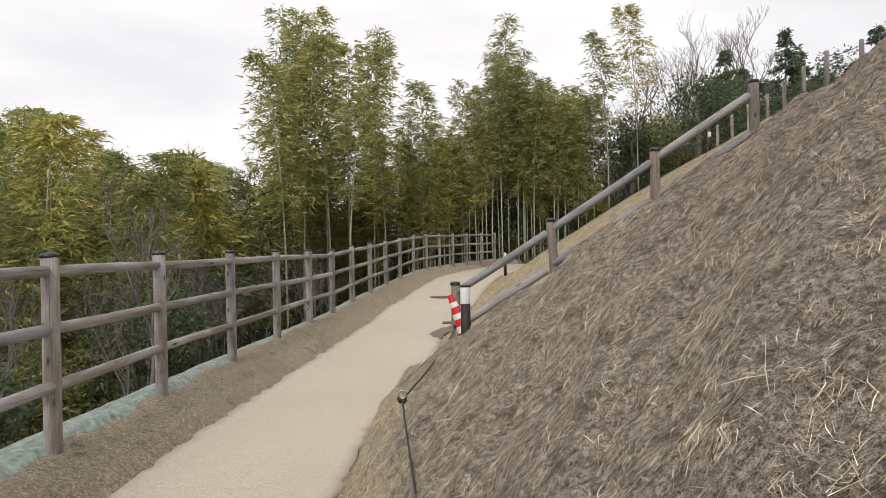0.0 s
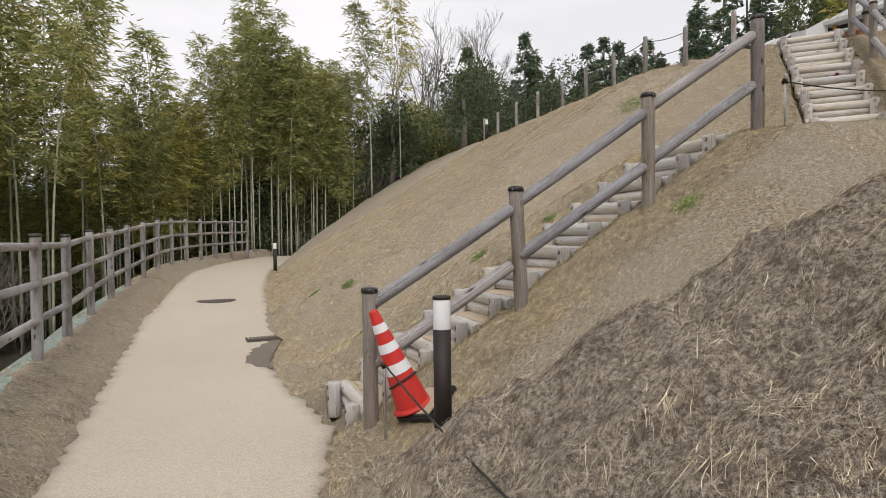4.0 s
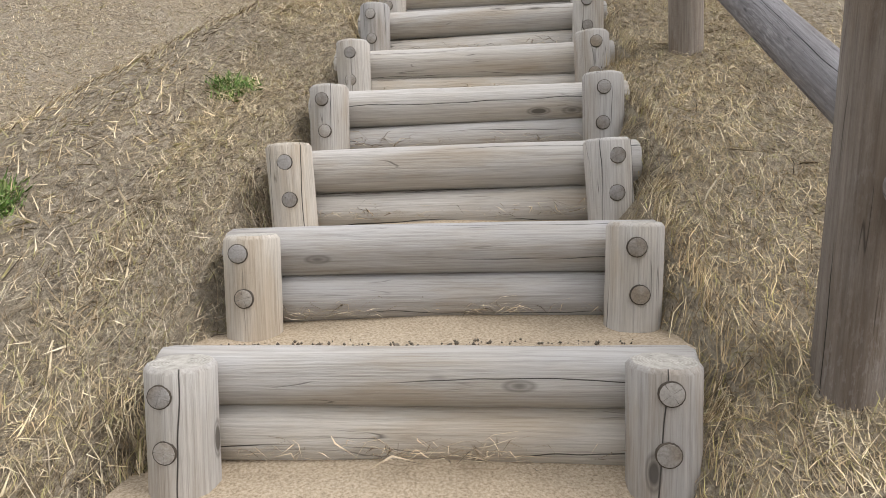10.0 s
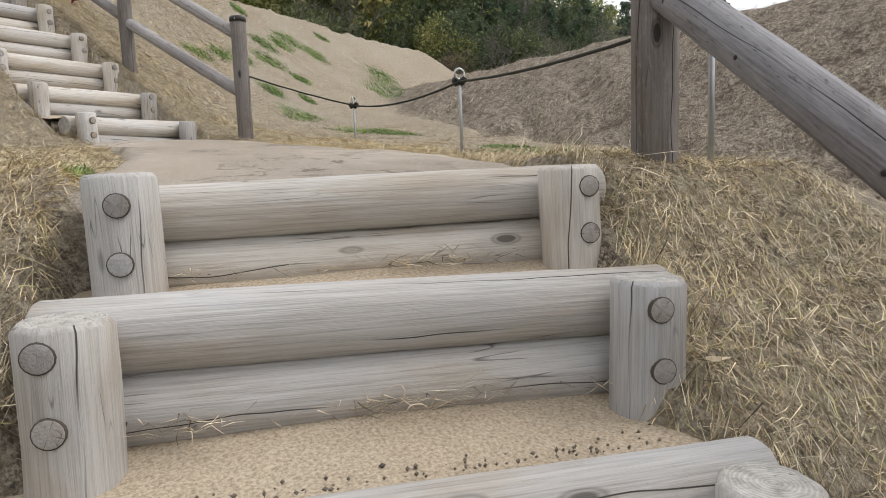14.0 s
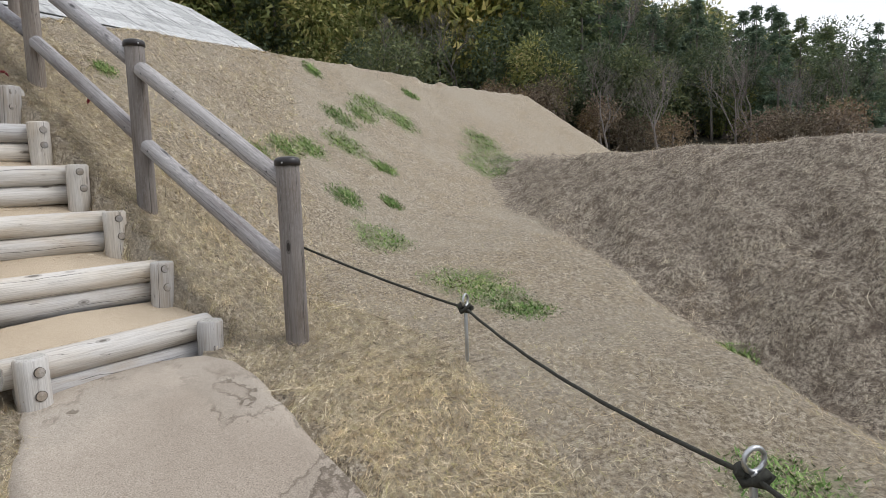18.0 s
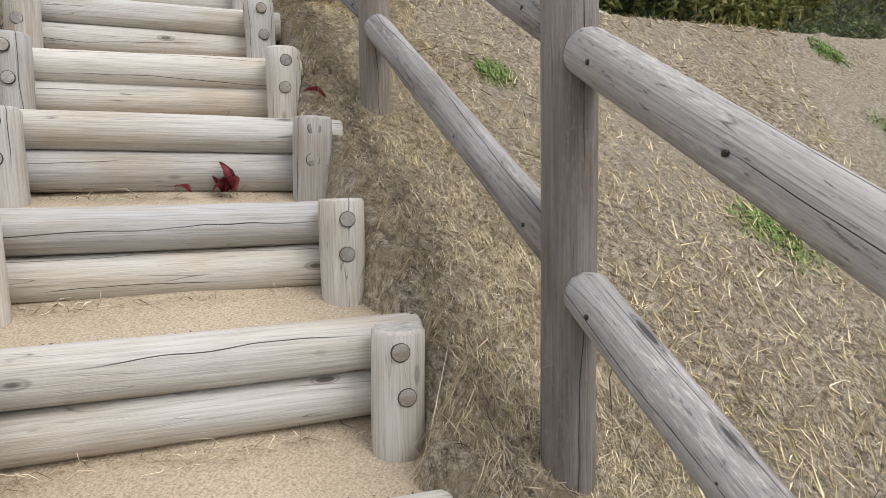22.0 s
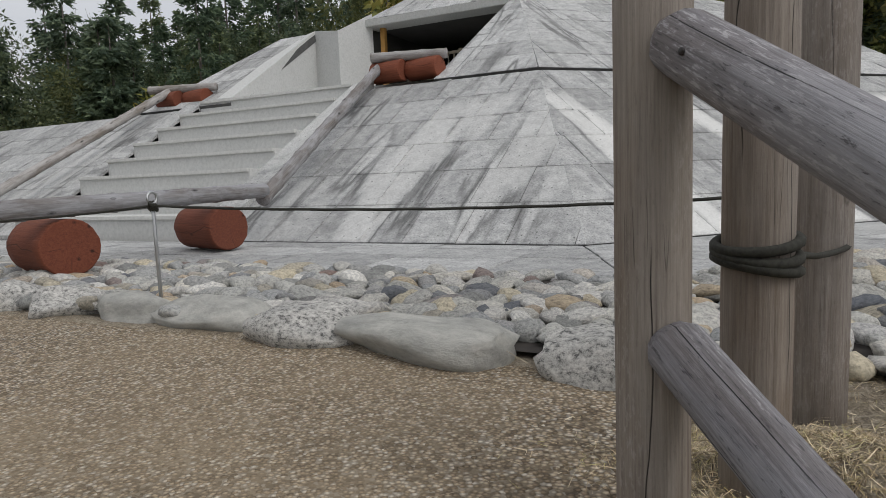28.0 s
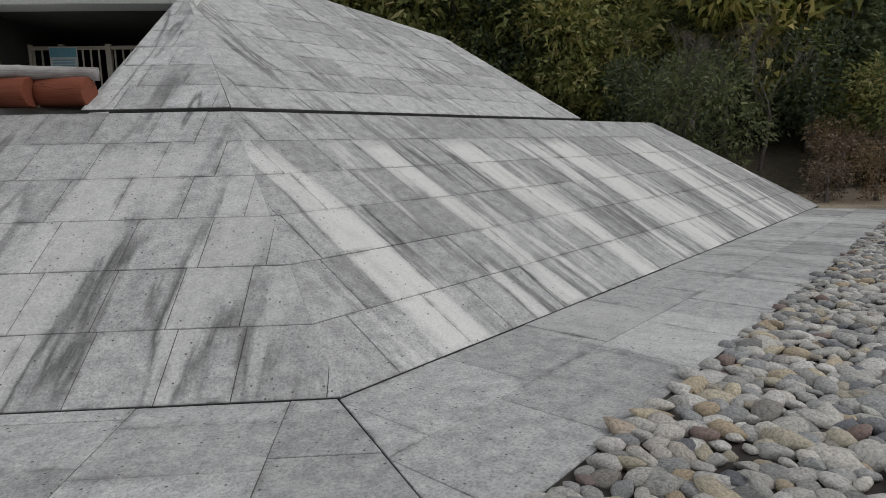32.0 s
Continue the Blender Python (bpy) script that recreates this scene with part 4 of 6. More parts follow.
def rope(a, b, sag, label, r=0.0062):
    a, b = Vector(a), Vector(b)
    n2 = max(12, int((b - a).length / 0.05))
    pts = [a.lerp(b, i / n2) - Vector((0, 0, 4 * sag * (i / n2) * (1 - i / n2))) - a for i in range(n2 + 1)]
    ob = part("rope", tube("rope", pts, r, ROPE, 8, False, 0.18), None, Matrix.Translation(a))
    return tagged(ob, label, "rope", "barrier ropes")


for i, p in enumerate([(-0.557, 5.5, 0.395), (3.725, 8.327, 2.805), (5.54, 8.29, 2.882), (7.27, 8.43, 2.95), (11.751, 14.201, 5.597), (12.10, 11.64, 5.57), (-0.006, 8.90, 0.486), (-0.30, 2.2, 0.40)]):
    rope_stake(p, i)
rope((-0.557, 5.5, 0.36), (-0.006, 8.88, 0.45), 0.05, "dark rope between stake and stair post")
rope((-0.557, 5.5, 0.36), (-0.30, 2.2, 0.36), 0.06, "dark rope leading along the straw bank")
rope((3.725, 8.327, 2.765), (5.54, 8.29, 2.842), 0.03, "dark rope along the landing")
rope((5.54, 8.29, 2.842), (7.27, 8.43, 2.91), 0.05, "dark rope along the landing")
rope((7.27, 8.43, 2.91), (7.80, 9.15, 3.20), 0.012, "dark rope tied to the stair post")
rope((12.10, 11.64, 5.53), (11.751, 14.201, 5.56), 0.03, "black rope in front of the stone bed")
rope((11.751, 14.201, 5.56), (11.7, 18.5, 5.56), 0.08, "black rope in front of the stone bed")
rope((10.90, 11.56, 5.49), (12.10, 11.64, 5.53), 0.02, "black rope round the stone bed corner")
rope((10.90, 11.56, 5.48), (11.32, 11.43, 5.45), 0.01, "black rope tied between two posts")

# ---------------------------------------------------------------- rope posts at the stair head
for x, y, h in ((10.89, 11.625, 0.93), (11.32, 11.484, 1.0)):
    p = thing("rope_post", (x, y, 5.08), "plain grey-brown timber post with rope wound round it", "post", "rope posts")
    part("post", pole("post", 0.06, h + 0.1, WOOD_POST, 20, 0.008, 0.002, 6, 0.002, 1, int(x * 10), END_GRAIN), p, Matrix.Translation((x, y, 5.0)))
    if h < 0.95:
        for t in range(3):
            part("rope_turn", tube("rope_turn", [(0.069 * math.cos(a * 0.314), 0.069 * math.sin(a * 0.314), 0.012 * math.sin(a * 0.314 + t)) for a in range(20)], 0.010, ROPE, 7, True), p, Matrix.Translation((x, y, 5.465 + t * 0.019)), "wound black rope")

# ---------------------------------------------------------------- bollards, cone, drain covers


def bollard(x, y, zb, h):
    b = thing("bollard", (x, y, zb), "dark brown path bollard with a white light band", "bollard", "path bollards")
    s = h
    part("shaft", lathe("shaft", [(0.056, -0.1), (0.056, s - 0.21)], BOLLARD_BROWN, 24), b, Matrix.Translation((x, y, zb)))
    part("band", lathe("band", [(0.054, s - 0.21), (0.055, s - 0.205), (0.055, s - 0.025), (0.054, s - 0.022)], CONE_WHITE, 24), b, Matrix.Translation((x, y, zb)), "white band")
    part("cap", lathe("cap", [(0.058, s - 0.022), (0.058, s - 0.004), (0.05, s), (0.001, s + 0.002)], BOLLARD_BROWN, 24), b, Matrix.Translation((x, y, zb)))


bollard(0.068, 8.104, 0.12, 0.90)
# green cloth below the fence
cloth_v, cloth_f = [], []
for i, y in enumerate(np.arange(-1.0, 20.0, 0.25)):
    xf = float(np.interp(y, [p[1] for p in FENCE], [p[0] for p in FENCE]))
    for k in range(9):
        x = xf + 0.04 - 0.10 * k
        cloth_v.append((x, y, float(land(np.array([x]), np.array([y]))[0]) + 0.016 + 0.010 * math.sin(y * 5 + k * 2) - 0.05 * (k in (0, 8))))
    if i:
        for k in range(8):
            a = i * 9 + k
            cloth_f.append((a, a + 1, a - 8, a - 9))
cloth = tagged(part("erosion_cloth", arrays("erosion_cloth", cloth_v, cloth_f, GREEN_NET, True), None), "pale green erosion cloth laid on the bank outside the fence", "cloth", kind="structure")
bollard(2.538, 24.34, 0.38, 0.86)


def cone():
    lean = along((0.203, 8.863, 0.14), (-0.085, 8.939, 0.868))
    c = thing("traffic_cone", lean, "red traffic cone with three white bands leaning on the post", "traffic cone")
    rad = lambda z: 0.132 - (0.132 - 0.036) * z / 0.75  # noqa: E731
    bands = [(0.0, 0.275, CONE_RED), (0.275, 0.355, CONE_WHITE), (0.355, 0.445, CONE_RED), (0.445, 0.515, CONE_WHITE), (0.515, 0.60, CONE_RED), (0.60, 0.665, CONE_WHITE), (0.665, 0.76, CONE_RED)]
    for a, b, m in bands:
        top = [(rad(b) - 0.006, b + 0.008), (rad(b) - 0.014, b + 0.006), (rad(b) - 0.016, b - 0.012)] if b > 0.7 else []
        k = 0.0015 if m is CONE_WHITE else 0.0
        part("band" if m is CONE_WHITE else "sleeve", lathe("sleeve", [(rad(a) + k, a), (rad(b) + k, b)] + top, m, 40, False), c, lean, "white reflective band" if m is CONE_WHITE else "")
    part("skirt", lathe("skirt", [(0.15, -0.02), (0.16, -0.012), (0.155, 0.0), (0.135, 0.015)], CONE_RED, 32), c, lean)
    turn = [lean @ Vector((rad(0.20) * 1.04 * math.cos(a * 0.3), rad(0.20) * 1.04 * math.sin(a * 0.3), 0.20 + 0.03 * math.sin(a * 0.3 + 1.0))) for a in range(21)]
    tie = part("tie_rope", tube("tie_rope", [p - turn[0] for p in turn], 0.008, ROPE, 7, True, 0.2), None, Matrix.Translation(turn[0]))
    tagged(tie, "dark green rope tied round the traffic cone", "rope", "barrier ropes")
    foot = thing("cone_weight", (0.34, 8.74, 0.05), "black square rubber cone weight", "cone weight")
    part("plate", box("plate", 0.36, 0.36, 0.05, RUBBER, 0.012), foot, Matrix.Translation((0.30, 8.80, 0.13)) @ Matrix.Rotation(radians(-30), 4, "Y") @ Matrix.Rotation(0.4, 4, "Z"))
    part("dirt_layer", box("dirt_layer", 0.31, 0.31, 0.012, SAND, 0.004), foot, Matrix.Translation((0.30, 8.80, 0.13)) @ Matrix.Rotation(radians(-30), 4, "Y") @ Matrix.Rotation(0.4, 4, "Z") @ Matrix.Translation((0, 0, 0.045)), "dry grass and dirt lying on the weight")


cone()
mh = thing("manhole_cover", (0.1, 18.9, float(path_z(18.9))), "round brown cast iron manhole cover in the path", "manhole cover")
part("rim", lathe("rim", [(0.40, -0.03), (0.40, 0.012), (0.37, 0.012), (0.37, 0.006)], IRON, 40), mh, Matrix.Translation((0.1, 18.9, float(path_z(18.9)))))
part("lid", lathe("lid", [(0.365, -0.03), (0.365, 0.011), (0.36, 0.014)], IRON, 40), mh, Matrix.Translation((0.1, 18.9, float(path_z(18.9)))))
soil_v, soil_f, rs = [], [], random.Random(3)
for i in range(26):
    y = 12.2 + i * 0.09
    right = float(np.interp(y, RY_KEYS, RIGHT_KEYS)) + 0.06
    wide = 0.34 * math.sin(math.pi * (i + 0.5) / 26) ** 0.6 + rs.uniform(-0.05, 0.05)
    for k in range(5):
        soil_v.append((right - wide * k / 4, y + rs.uniform(-0.02, 0.02), float(path_z(y)) + 0.010 - 0.004 * (k == 4)))
    if i:
        soil_f += [(i * 5 + k, i * 5 + k + 1, i * 5 + k - 4, i * 5 + k - 5) for k in range(4)]
SOIL = earth("dark_damp_soil", [(0.3, (0.07, 0.058, 0.045)), (0.5, (0.16, 0.135, 0.105)), (0.72, (0.34, 0.29, 0.23))], 60, 3.0, (0.8, 0.8, 0.8), 0.7, 0.012)
tagged(part("soil_patch", arrays("soil_patch", soil_v, soil_f, SOIL, False), None), "dark damp soil washed onto the path edge by the grate", "soil", kind="structure")
gr = thing("drain_grate", (0.30, 14.48, -0.165), "small rusty iron drain grate at the path edge", "drain grate")
part("frame", box("frame", 0.52, 0.40, 0.03, IRON, 0.004), gr, Matrix.Translation((0.20, 14.45, -0.185)))
for k in range(9):
    part("bar", box("bar", 0.03, 0.34, 0.016, IRON, 0.003), gr, Matrix.Translation((-0.02 + k * 0.055, 14.45, -0.156)))

# ---------------------------------------------------------------- stone-clad pyramid
Z0, PITCH = 5.075, 0.581
EX, EN = Vector((0.70711, -0.70711, 0)), Vector((0.70711, 0.70711, 0))
PC = Vector((14.45, 12.77, Z0))


def concrete_material(name, streak_u, white, dark, top=99.0, edge=0.535, tone=1.0):
    """Pale cast slabs with pits, grime along the joints and rain streaks that run down the slope."""
    m, n, l, b = mat(name, 0.88)
    v = coords(n, l, "Object")
    fine, mid = noise_of(n, l, v, 60, 5, 0.75), noise_of(n, l, v, 7, 5, 0.7)
    base = ramp(n, l, fine, [(0.30, (0.22, 0.222, 0.22)), (0.46, (0.42, 0.425, 0.422)), (0.66, (0.58, 0.585, 0.58))])
    base = mixed(n, l, 1.0, base, ramp(n, l, mid, [(0.35, (0.74, 0.74, 0.75)), (0.62, (1.08, 1.08, 1.07))]), "MULTIPLY")
    info = n.new("ShaderNodeObjectInfo")
    base = mixed(n, l, 1.0, base, ramp(n, l, info.outputs["Random"], [(0, (0.74 * tone,) * 3), (0.4, (0.92 * tone,) * 3), (1, (1.05 * tone,) * 3)]), "MULTIPLY")
    vs = coords(n, l, "Object", (streak_u, 0.15, 1))
    st = noise_of(n, l, vs, 1.0, 3, 0.55)
    ragged = n.new("ShaderNodeMath")
    ragged.operation = "MULTIPLY_ADD"
    ragged.inputs[1].default_value, ragged.inputs[2].default_value = 0.09, -0.045
    l.new(noise_of(n, l, coords(n, l, "Object", (7, 0.8, 1)), 2.0, 6, 0.7), ragged.inputs[0])
    band = n.new("ShaderNodeMath")
    band.operation = "ADD"
    l.new(st, band.inputs[0])
    l.new(ragged.outputs[0], band.inputs[1])
    gate = noise_of(n, l, v, 0.6, 3)
    d = ramp(n, l, band.outputs[0], [(0.34, (dark * 0.75,) * 3), (0.42, (0, 0, 0)), (edge - 0.05, (0, 0, 0)), (edge - 0.02, (dark,) * 3), (edge + 0.005, (0, 0, 0))])
    d = mixed(n, l, 1.0, d, ramp(n, l, gate, [(0.42, (0.05, 0.05, 0.05)), (0.62, (1, 1, 1))]), "MULTIPLY")
    base = mixed(n, l, d, base, (0.075, 0.076, 0.075))
    w = ramp(n, l, band.outputs[0], [(edge - 0.005, (0, 0, 0)), (edge + 0.02, (white * 0.55,) * 3), (edge + 0.085, (white,) * 3)])
    sep = n.new("ShaderNodeSeparateXYZ")
    l.new(v, sep.inputs[0])
    lim = n.new("ShaderNodeMapRange")
    lim.inputs["From Min"].default_value, lim.inputs["From Max"].default_value = top, top - 0.25
    l.new(sep.outputs["Y"], lim.inputs["Value"])
    w = mixed(n, l, 1.0, w, lim.outputs["Result"], "MULTIPLY")
    base = mixed(n, l, w, base, mixed(n, l, 1.0, (0.74, 0.74, 0.72), ramp(n, l, fine, [(0.3, (0.78, 0.78, 0.78)), (0.6, (1, 1, 1))]), "MULTIPLY"))
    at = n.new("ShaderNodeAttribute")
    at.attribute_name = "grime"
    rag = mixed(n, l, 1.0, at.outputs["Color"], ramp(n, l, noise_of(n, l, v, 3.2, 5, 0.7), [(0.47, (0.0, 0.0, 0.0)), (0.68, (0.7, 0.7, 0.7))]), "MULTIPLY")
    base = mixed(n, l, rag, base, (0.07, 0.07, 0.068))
    pit = noise_of(n, l, v, 13, kind="voronoi")
    base = mixed(n, l, ramp(n, l, pit, [(0.075, (0.9, 0.9, 0.9)), (0.125, (0, 0, 0))]), base, (0.07, 0.07, 0.068))
    moss = noise_of(n, l, coords(n, l, "Object", (1.3, 0.7, 1)), 1.4, 4)
    base = mixed(n, l, ramp(n, l, moss, [(0.60, (0, 0, 0)), (0.8, (0.3, 0.3, 0.3))]), base, (0.23, 0.25, 0.215))
    l.new(base, b.inputs["Base Color"])
    bump(n, l, b, fine, 0.5, 0.004)
    return m


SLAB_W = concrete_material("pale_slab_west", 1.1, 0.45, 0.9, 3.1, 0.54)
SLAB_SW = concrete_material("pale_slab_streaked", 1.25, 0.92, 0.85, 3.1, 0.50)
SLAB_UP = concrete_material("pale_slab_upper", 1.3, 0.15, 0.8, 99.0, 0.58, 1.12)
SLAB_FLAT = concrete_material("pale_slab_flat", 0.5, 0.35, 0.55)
CAST = earth("cast_concrete", [(0.25, (0.38, 0.385, 0.38)), (0.5, (0.50, 0.505, 0.495)), (0.78, (0.60, 0.60, 0.59))], 30, 0.9, (0.72, 0.73, 0.70), 0.3, 0.004, 0.85)
CAST_WALL = earth("smooth_cast_wall", [(0.25, (0.48, 0.485, 0.48)), (0.5, (0.58, 0.585, 0.575)), (0.78, (0.66, 0.66, 0.65))], 26, 0.9, (0.84, 0.85, 0.83), 0.3, 0.004, 0.85)
JOINT = plain("dark_joint", (0.09, 0.09, 0.088), 0.95, 0, 0.3)
NOSING = plain("pale_step_edge", (0.62, 0.62, 0.60), 0.85, 0, 0.12, 20)
# near-black colour that holds the shade inside the pyramid's opening
ROOM_SHADE = plain("room_shade_wall", (0.05, 0.048, 0.045), 0.9, 0, 0.2, 3)


def clip(poly, fence_poly):
    """Cuts a convex polygon by another convex one, both anticlockwise."""
    out = poly
    for i in range(len(fence_poly)):
        a, b = fence_poly[i], fence_poly[(i + 1) % len(fence_poly)]
        side = lambda p: (b[0] - a[0]) * (p[1] - a[1]) - (b[1] - a[1]) * (p[0] - a[0])  # noqa: E731
        src, out = out, []
        for j in range(len(src)):
            p, q = src[j - 1], src[j]
            sp, sq = side(p), side(q)
            if (sp >= 0) != (sq >= 0):
                t = sp / (sp - sq)
                out.append((p[0] + (q[0] - p[0]) * t, p[1] + (q[1] - p[1]) * t))
            if sq >= 0:
                out.append(q)
        if len(out) < 3:
            return []
    return out


def shrink(poly, d):
    cx, cy = sum(p[0] for p in poly) / len(poly), sum(p[1] for p in poly) / len(poly)
    res, n2 = [], len(poly)
    for i in range(n2):
        a, p, c = Vector(poly[i - 1]), Vector(poly[i]), Vector(poly[(i + 1) % n2])
        e1, e2 = (p - a).normalized(), (c - p).normalized()
        n1, n3 = Vector((-e1.y, e1.x)), Vector((-e2.y, e2.x))
        q = (n1 + n3) / max(0.35, 1 + n1.dot(n3))
        res.append((p.x + q.x * d, p.y + q.y * d))
    if area(res) > 0.35 * area(poly) and all((res[i][0] - res[i - 1][0]) * (poly[i][0] - poly[i - 1][0]) + (res[i][1] - res[i - 1][1]) * (poly[i][1] - poly[i - 1][1]) > 0 for i in range(n2)):
        return res
    res = []
    for x, y in poly:
        r = math.hypot(x - cx, y - cy)
        k = max(0.2, 1 - d * 1.35 / max(r, 1e-3))
        res.append((cx + (x - cx) * k, cy + (y - cy) * k))
    return res


def area(poly):
    return 0.5 * sum(poly[i - 1][0] * poly[i][1] - poly[i][0] * poly[i - 1][1] for i in range(len(poly)))


def slab_mesh(poly, thick, material, rng, ridge=None):
    n2 = len(poly)
    lift = rng.uniform(-0.002, 0.003)
    rings = [(poly, -0.02), (poly, thick - 0.004 + lift), (shrink(poly, 0.004), thick + lift), (shrink(poly, 0.05), thick + lift)]
    verts = [(x, y, z) for ring, z in rings for x, y in ring]
    faces = [tuple(range(3 * n2, 4 * n2))]
    for a in (0, n2, 2 * n2):
        for k in range(n2):
            faces.append((a + k, a + (k + 1) % n2, a + n2 + (k + 1) % n2, a + n2 + k))
    me = bpy.data.meshes.new("slab")
    me.from_pydata(verts, [], faces)
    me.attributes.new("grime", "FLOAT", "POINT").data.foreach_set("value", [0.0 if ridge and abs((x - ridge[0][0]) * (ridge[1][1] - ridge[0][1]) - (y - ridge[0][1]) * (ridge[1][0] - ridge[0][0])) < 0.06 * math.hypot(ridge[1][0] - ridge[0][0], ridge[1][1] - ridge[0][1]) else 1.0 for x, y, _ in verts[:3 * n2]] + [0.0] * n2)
    me.materials.append(material)
    return me


pyramid = thing("pyramid_monument", PC, "low stone-clad pyramid with rain-streaked pale slabs and a stair", "pyramid")


def clad(origin, u, v, outline, rows, widths, material, seed, thick=0.010, gap=0.0028, ridge=None):
    """Lays slabs row by row over a sloping face given by its outline in face coordinates."""
    rng = random.Random(seed)
    w = u.cross(v).normalized()
    m = Matrix((( u.x, v.x, w.x, origin.x), (u.y, v.y, w.y, origin.y), (u.z, v.z, w.z, origin.z), (0, 0, 0, 1)))
    if ridge:
        a, c = Vector(ridge[0]), Vector(ridge[1])
        mid = sum((Vector(p) for p in outline), Vector((0, 0))) / len(outline)
        nrm = Vector(((c - a).y, -(c - a).x)).normalized()
        nrm *= -0.008 if nrm.dot(mid - a) > 0 else 0.008
        outline = [(p[0] + nrm.x, p[1] + nrm.y) if min((Vector(p) - a).length, (Vector(p) - c).length) < 0.02 else p for p in outline]
    if area(outline) < 0:
        outline = outline[::-1]
    n2 = len(outline)
    back = bpy.data.meshes.new("backing")
    back.from_pydata([(x, y, 0.004) for x, y in outline] + [(x, y, -0.12) for x, y in outline], [], [tuple(range(n2)), tuple(range(2 * n2 - 1, n2 - 1, -1))] + [(k, n2 + k, n2 + (k + 1) % n2, (k + 1) % n2) for k in range(n2)])
    back.materials.append(JOINT)
    part("backing", back, pyramid, m)
    lo, hi = min(p[0] for p in outline), max(p[0] for p in outline)
    y = min(p[1] for p in outline)
    top = max(p[1] for p in outline)
    while y < top - 0.05:
        h = rows
        x = lo - rng.uniform(0, widths[1])
        while x < hi:
            wd = rng.uniform(*widths)
            piece = clip([(x, y), (x + wd, y), (x + wd, y + h), (x, y + h)], outline)
            if len(piece) >= 3 and area(piece) > 0.003:
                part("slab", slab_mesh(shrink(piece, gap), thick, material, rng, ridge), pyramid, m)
            x += wd
        y += rows


SL = math.hypot(1, PITCH)
v_w = Vector((1, 0, PITCH)).normalized()
v_s = Vector((EN.x, EN.y, PITCH)).normalized()
RUN = 3.23 * SL
# lower tier, west face either side of the stair
clad(PC, Vector((0, -1, 0)), v_w, [(0, 0), (-4.2, 0), (-4.2, RUN), (-1.338, RUN)], RUN / 6, (0.45, 0.62), SLAB_W, 1, ridge=((0, 0), (-1.338, RUN)))
clad(PC, Vector((0, -1, 0)), v_w, [(-7.3, 0), (-15, 0), (-13.6, RUN), (-7.3, RUN)], RUN / 6, (0.7, 1.0), SLAB_W, 2)
# lower tier, south-west face
clad(PC, EX, v_s, [(0, 0), (13.4, 0), (12.05, RUN), (1.338, RUN)], RUN / 6, (0.5, 0.95), SLAB_SW, 3, ridge=((0, 0), (1.338, RUN)))
# upper tier
up = PC + Vector((0, 0, 0.03))
R2 = RUN + 0.02
clad(up, Vector((0, -1, 0)), v_w, [(-1.35, R2), (-2.85, R2), (-2.72, 6.43 * SL), (-2.665, 6.43 * SL)], 0.55, (0.45, 0.62), SLAB_UP, 4, ridge=((-1.35, R2), (-2.665, 6.43 * SL)))
clad(up, Vector((0, -1, 0)), v_w, [(-2.66, 6.43 * SL), (-5.85, 6.43 * SL), (-4.8, 9.0 * SL), (-3.73, 9.0 * SL)], 0.55, (0.7, 1.0), SLAB_UP, 5, ridge=((-2.66, 6.43 * SL), (-3.73, 9.0 * SL)))
clad(up, Vector((0, -1, 0)), v_w, [(-6.6, R2), (-8.75, R2), (-7.78, 6.12 * SL), (-6.88, 6.12 * SL)], 0.55, (0.8, 1.1), SLAB_UP, 6)
clad(up, EX, v_s, [(1.36, R2), (8.75, R2), (8.47, 6.39 * SL), (5.95, 7.45 * SL), (3.3, 8.0 * SL)], 0.55, (0.6, 1.0), SLAB_UP, 7, ridge=((1.36, R2), (3.3, 8.0 * SL)))
clad(up, EX, v_s, [(1.36, R2), (3.3, 8.0 * SL), (4.3, 7.9 * SL), (4.6, 9.2 * SL), (3.8, 9.2 * SL)], 0.55, (0.6, 1.0), SLAB_UP, 8)
# apron slabs, flat round the foot
clad(Vector((12.93, 12.17, Z0 - 0.011)), Vector((1, 0, 0)), Vector((0, 1, 0)), [(0, 0), (1.52, 0.62), (1.52, 12), (0, 12)], 0.9, (0.5, 0.56), SLAB_FLAT, 9)
clad(Vector((12.93, 12.17, Z0 - 0.011)), EX, EN, [(0, 0), (14.2, 0), (13.5, 1.5), (0.64, 1.5)], 0.75, (0.85, 1.25), SLAB_FLAT, 10)

# concrete stair in the west face
STAIR_S, STAIR_N = 16.97, 20.07
for k in range(8):
    x0, z1 = 14.5 + k * 0.46, Z0 + 0.02 + (k + 1) * 0.247
    depth = 0.56 if k < 7 else 3.4
    part("concrete_step", box("concrete_step", depth, STAIR_N - STAIR_S, 0.34, CAST_WALL, 0.008), pyramid, Matrix.Translation((x0 + depth / 2, (STAIR_S + STAIR_N) / 2, z1 - 0.34)))
    part("nosing", box("nosing", 0.10, STAIR_N - STAIR_S - 0.02, 0.045, NOSING, 0.006), pyramid, Matrix.Translation((x0 + 0.025, (STAIR_S + STAIR_N) / 2, z1 - 0.040)), "pale step edge")


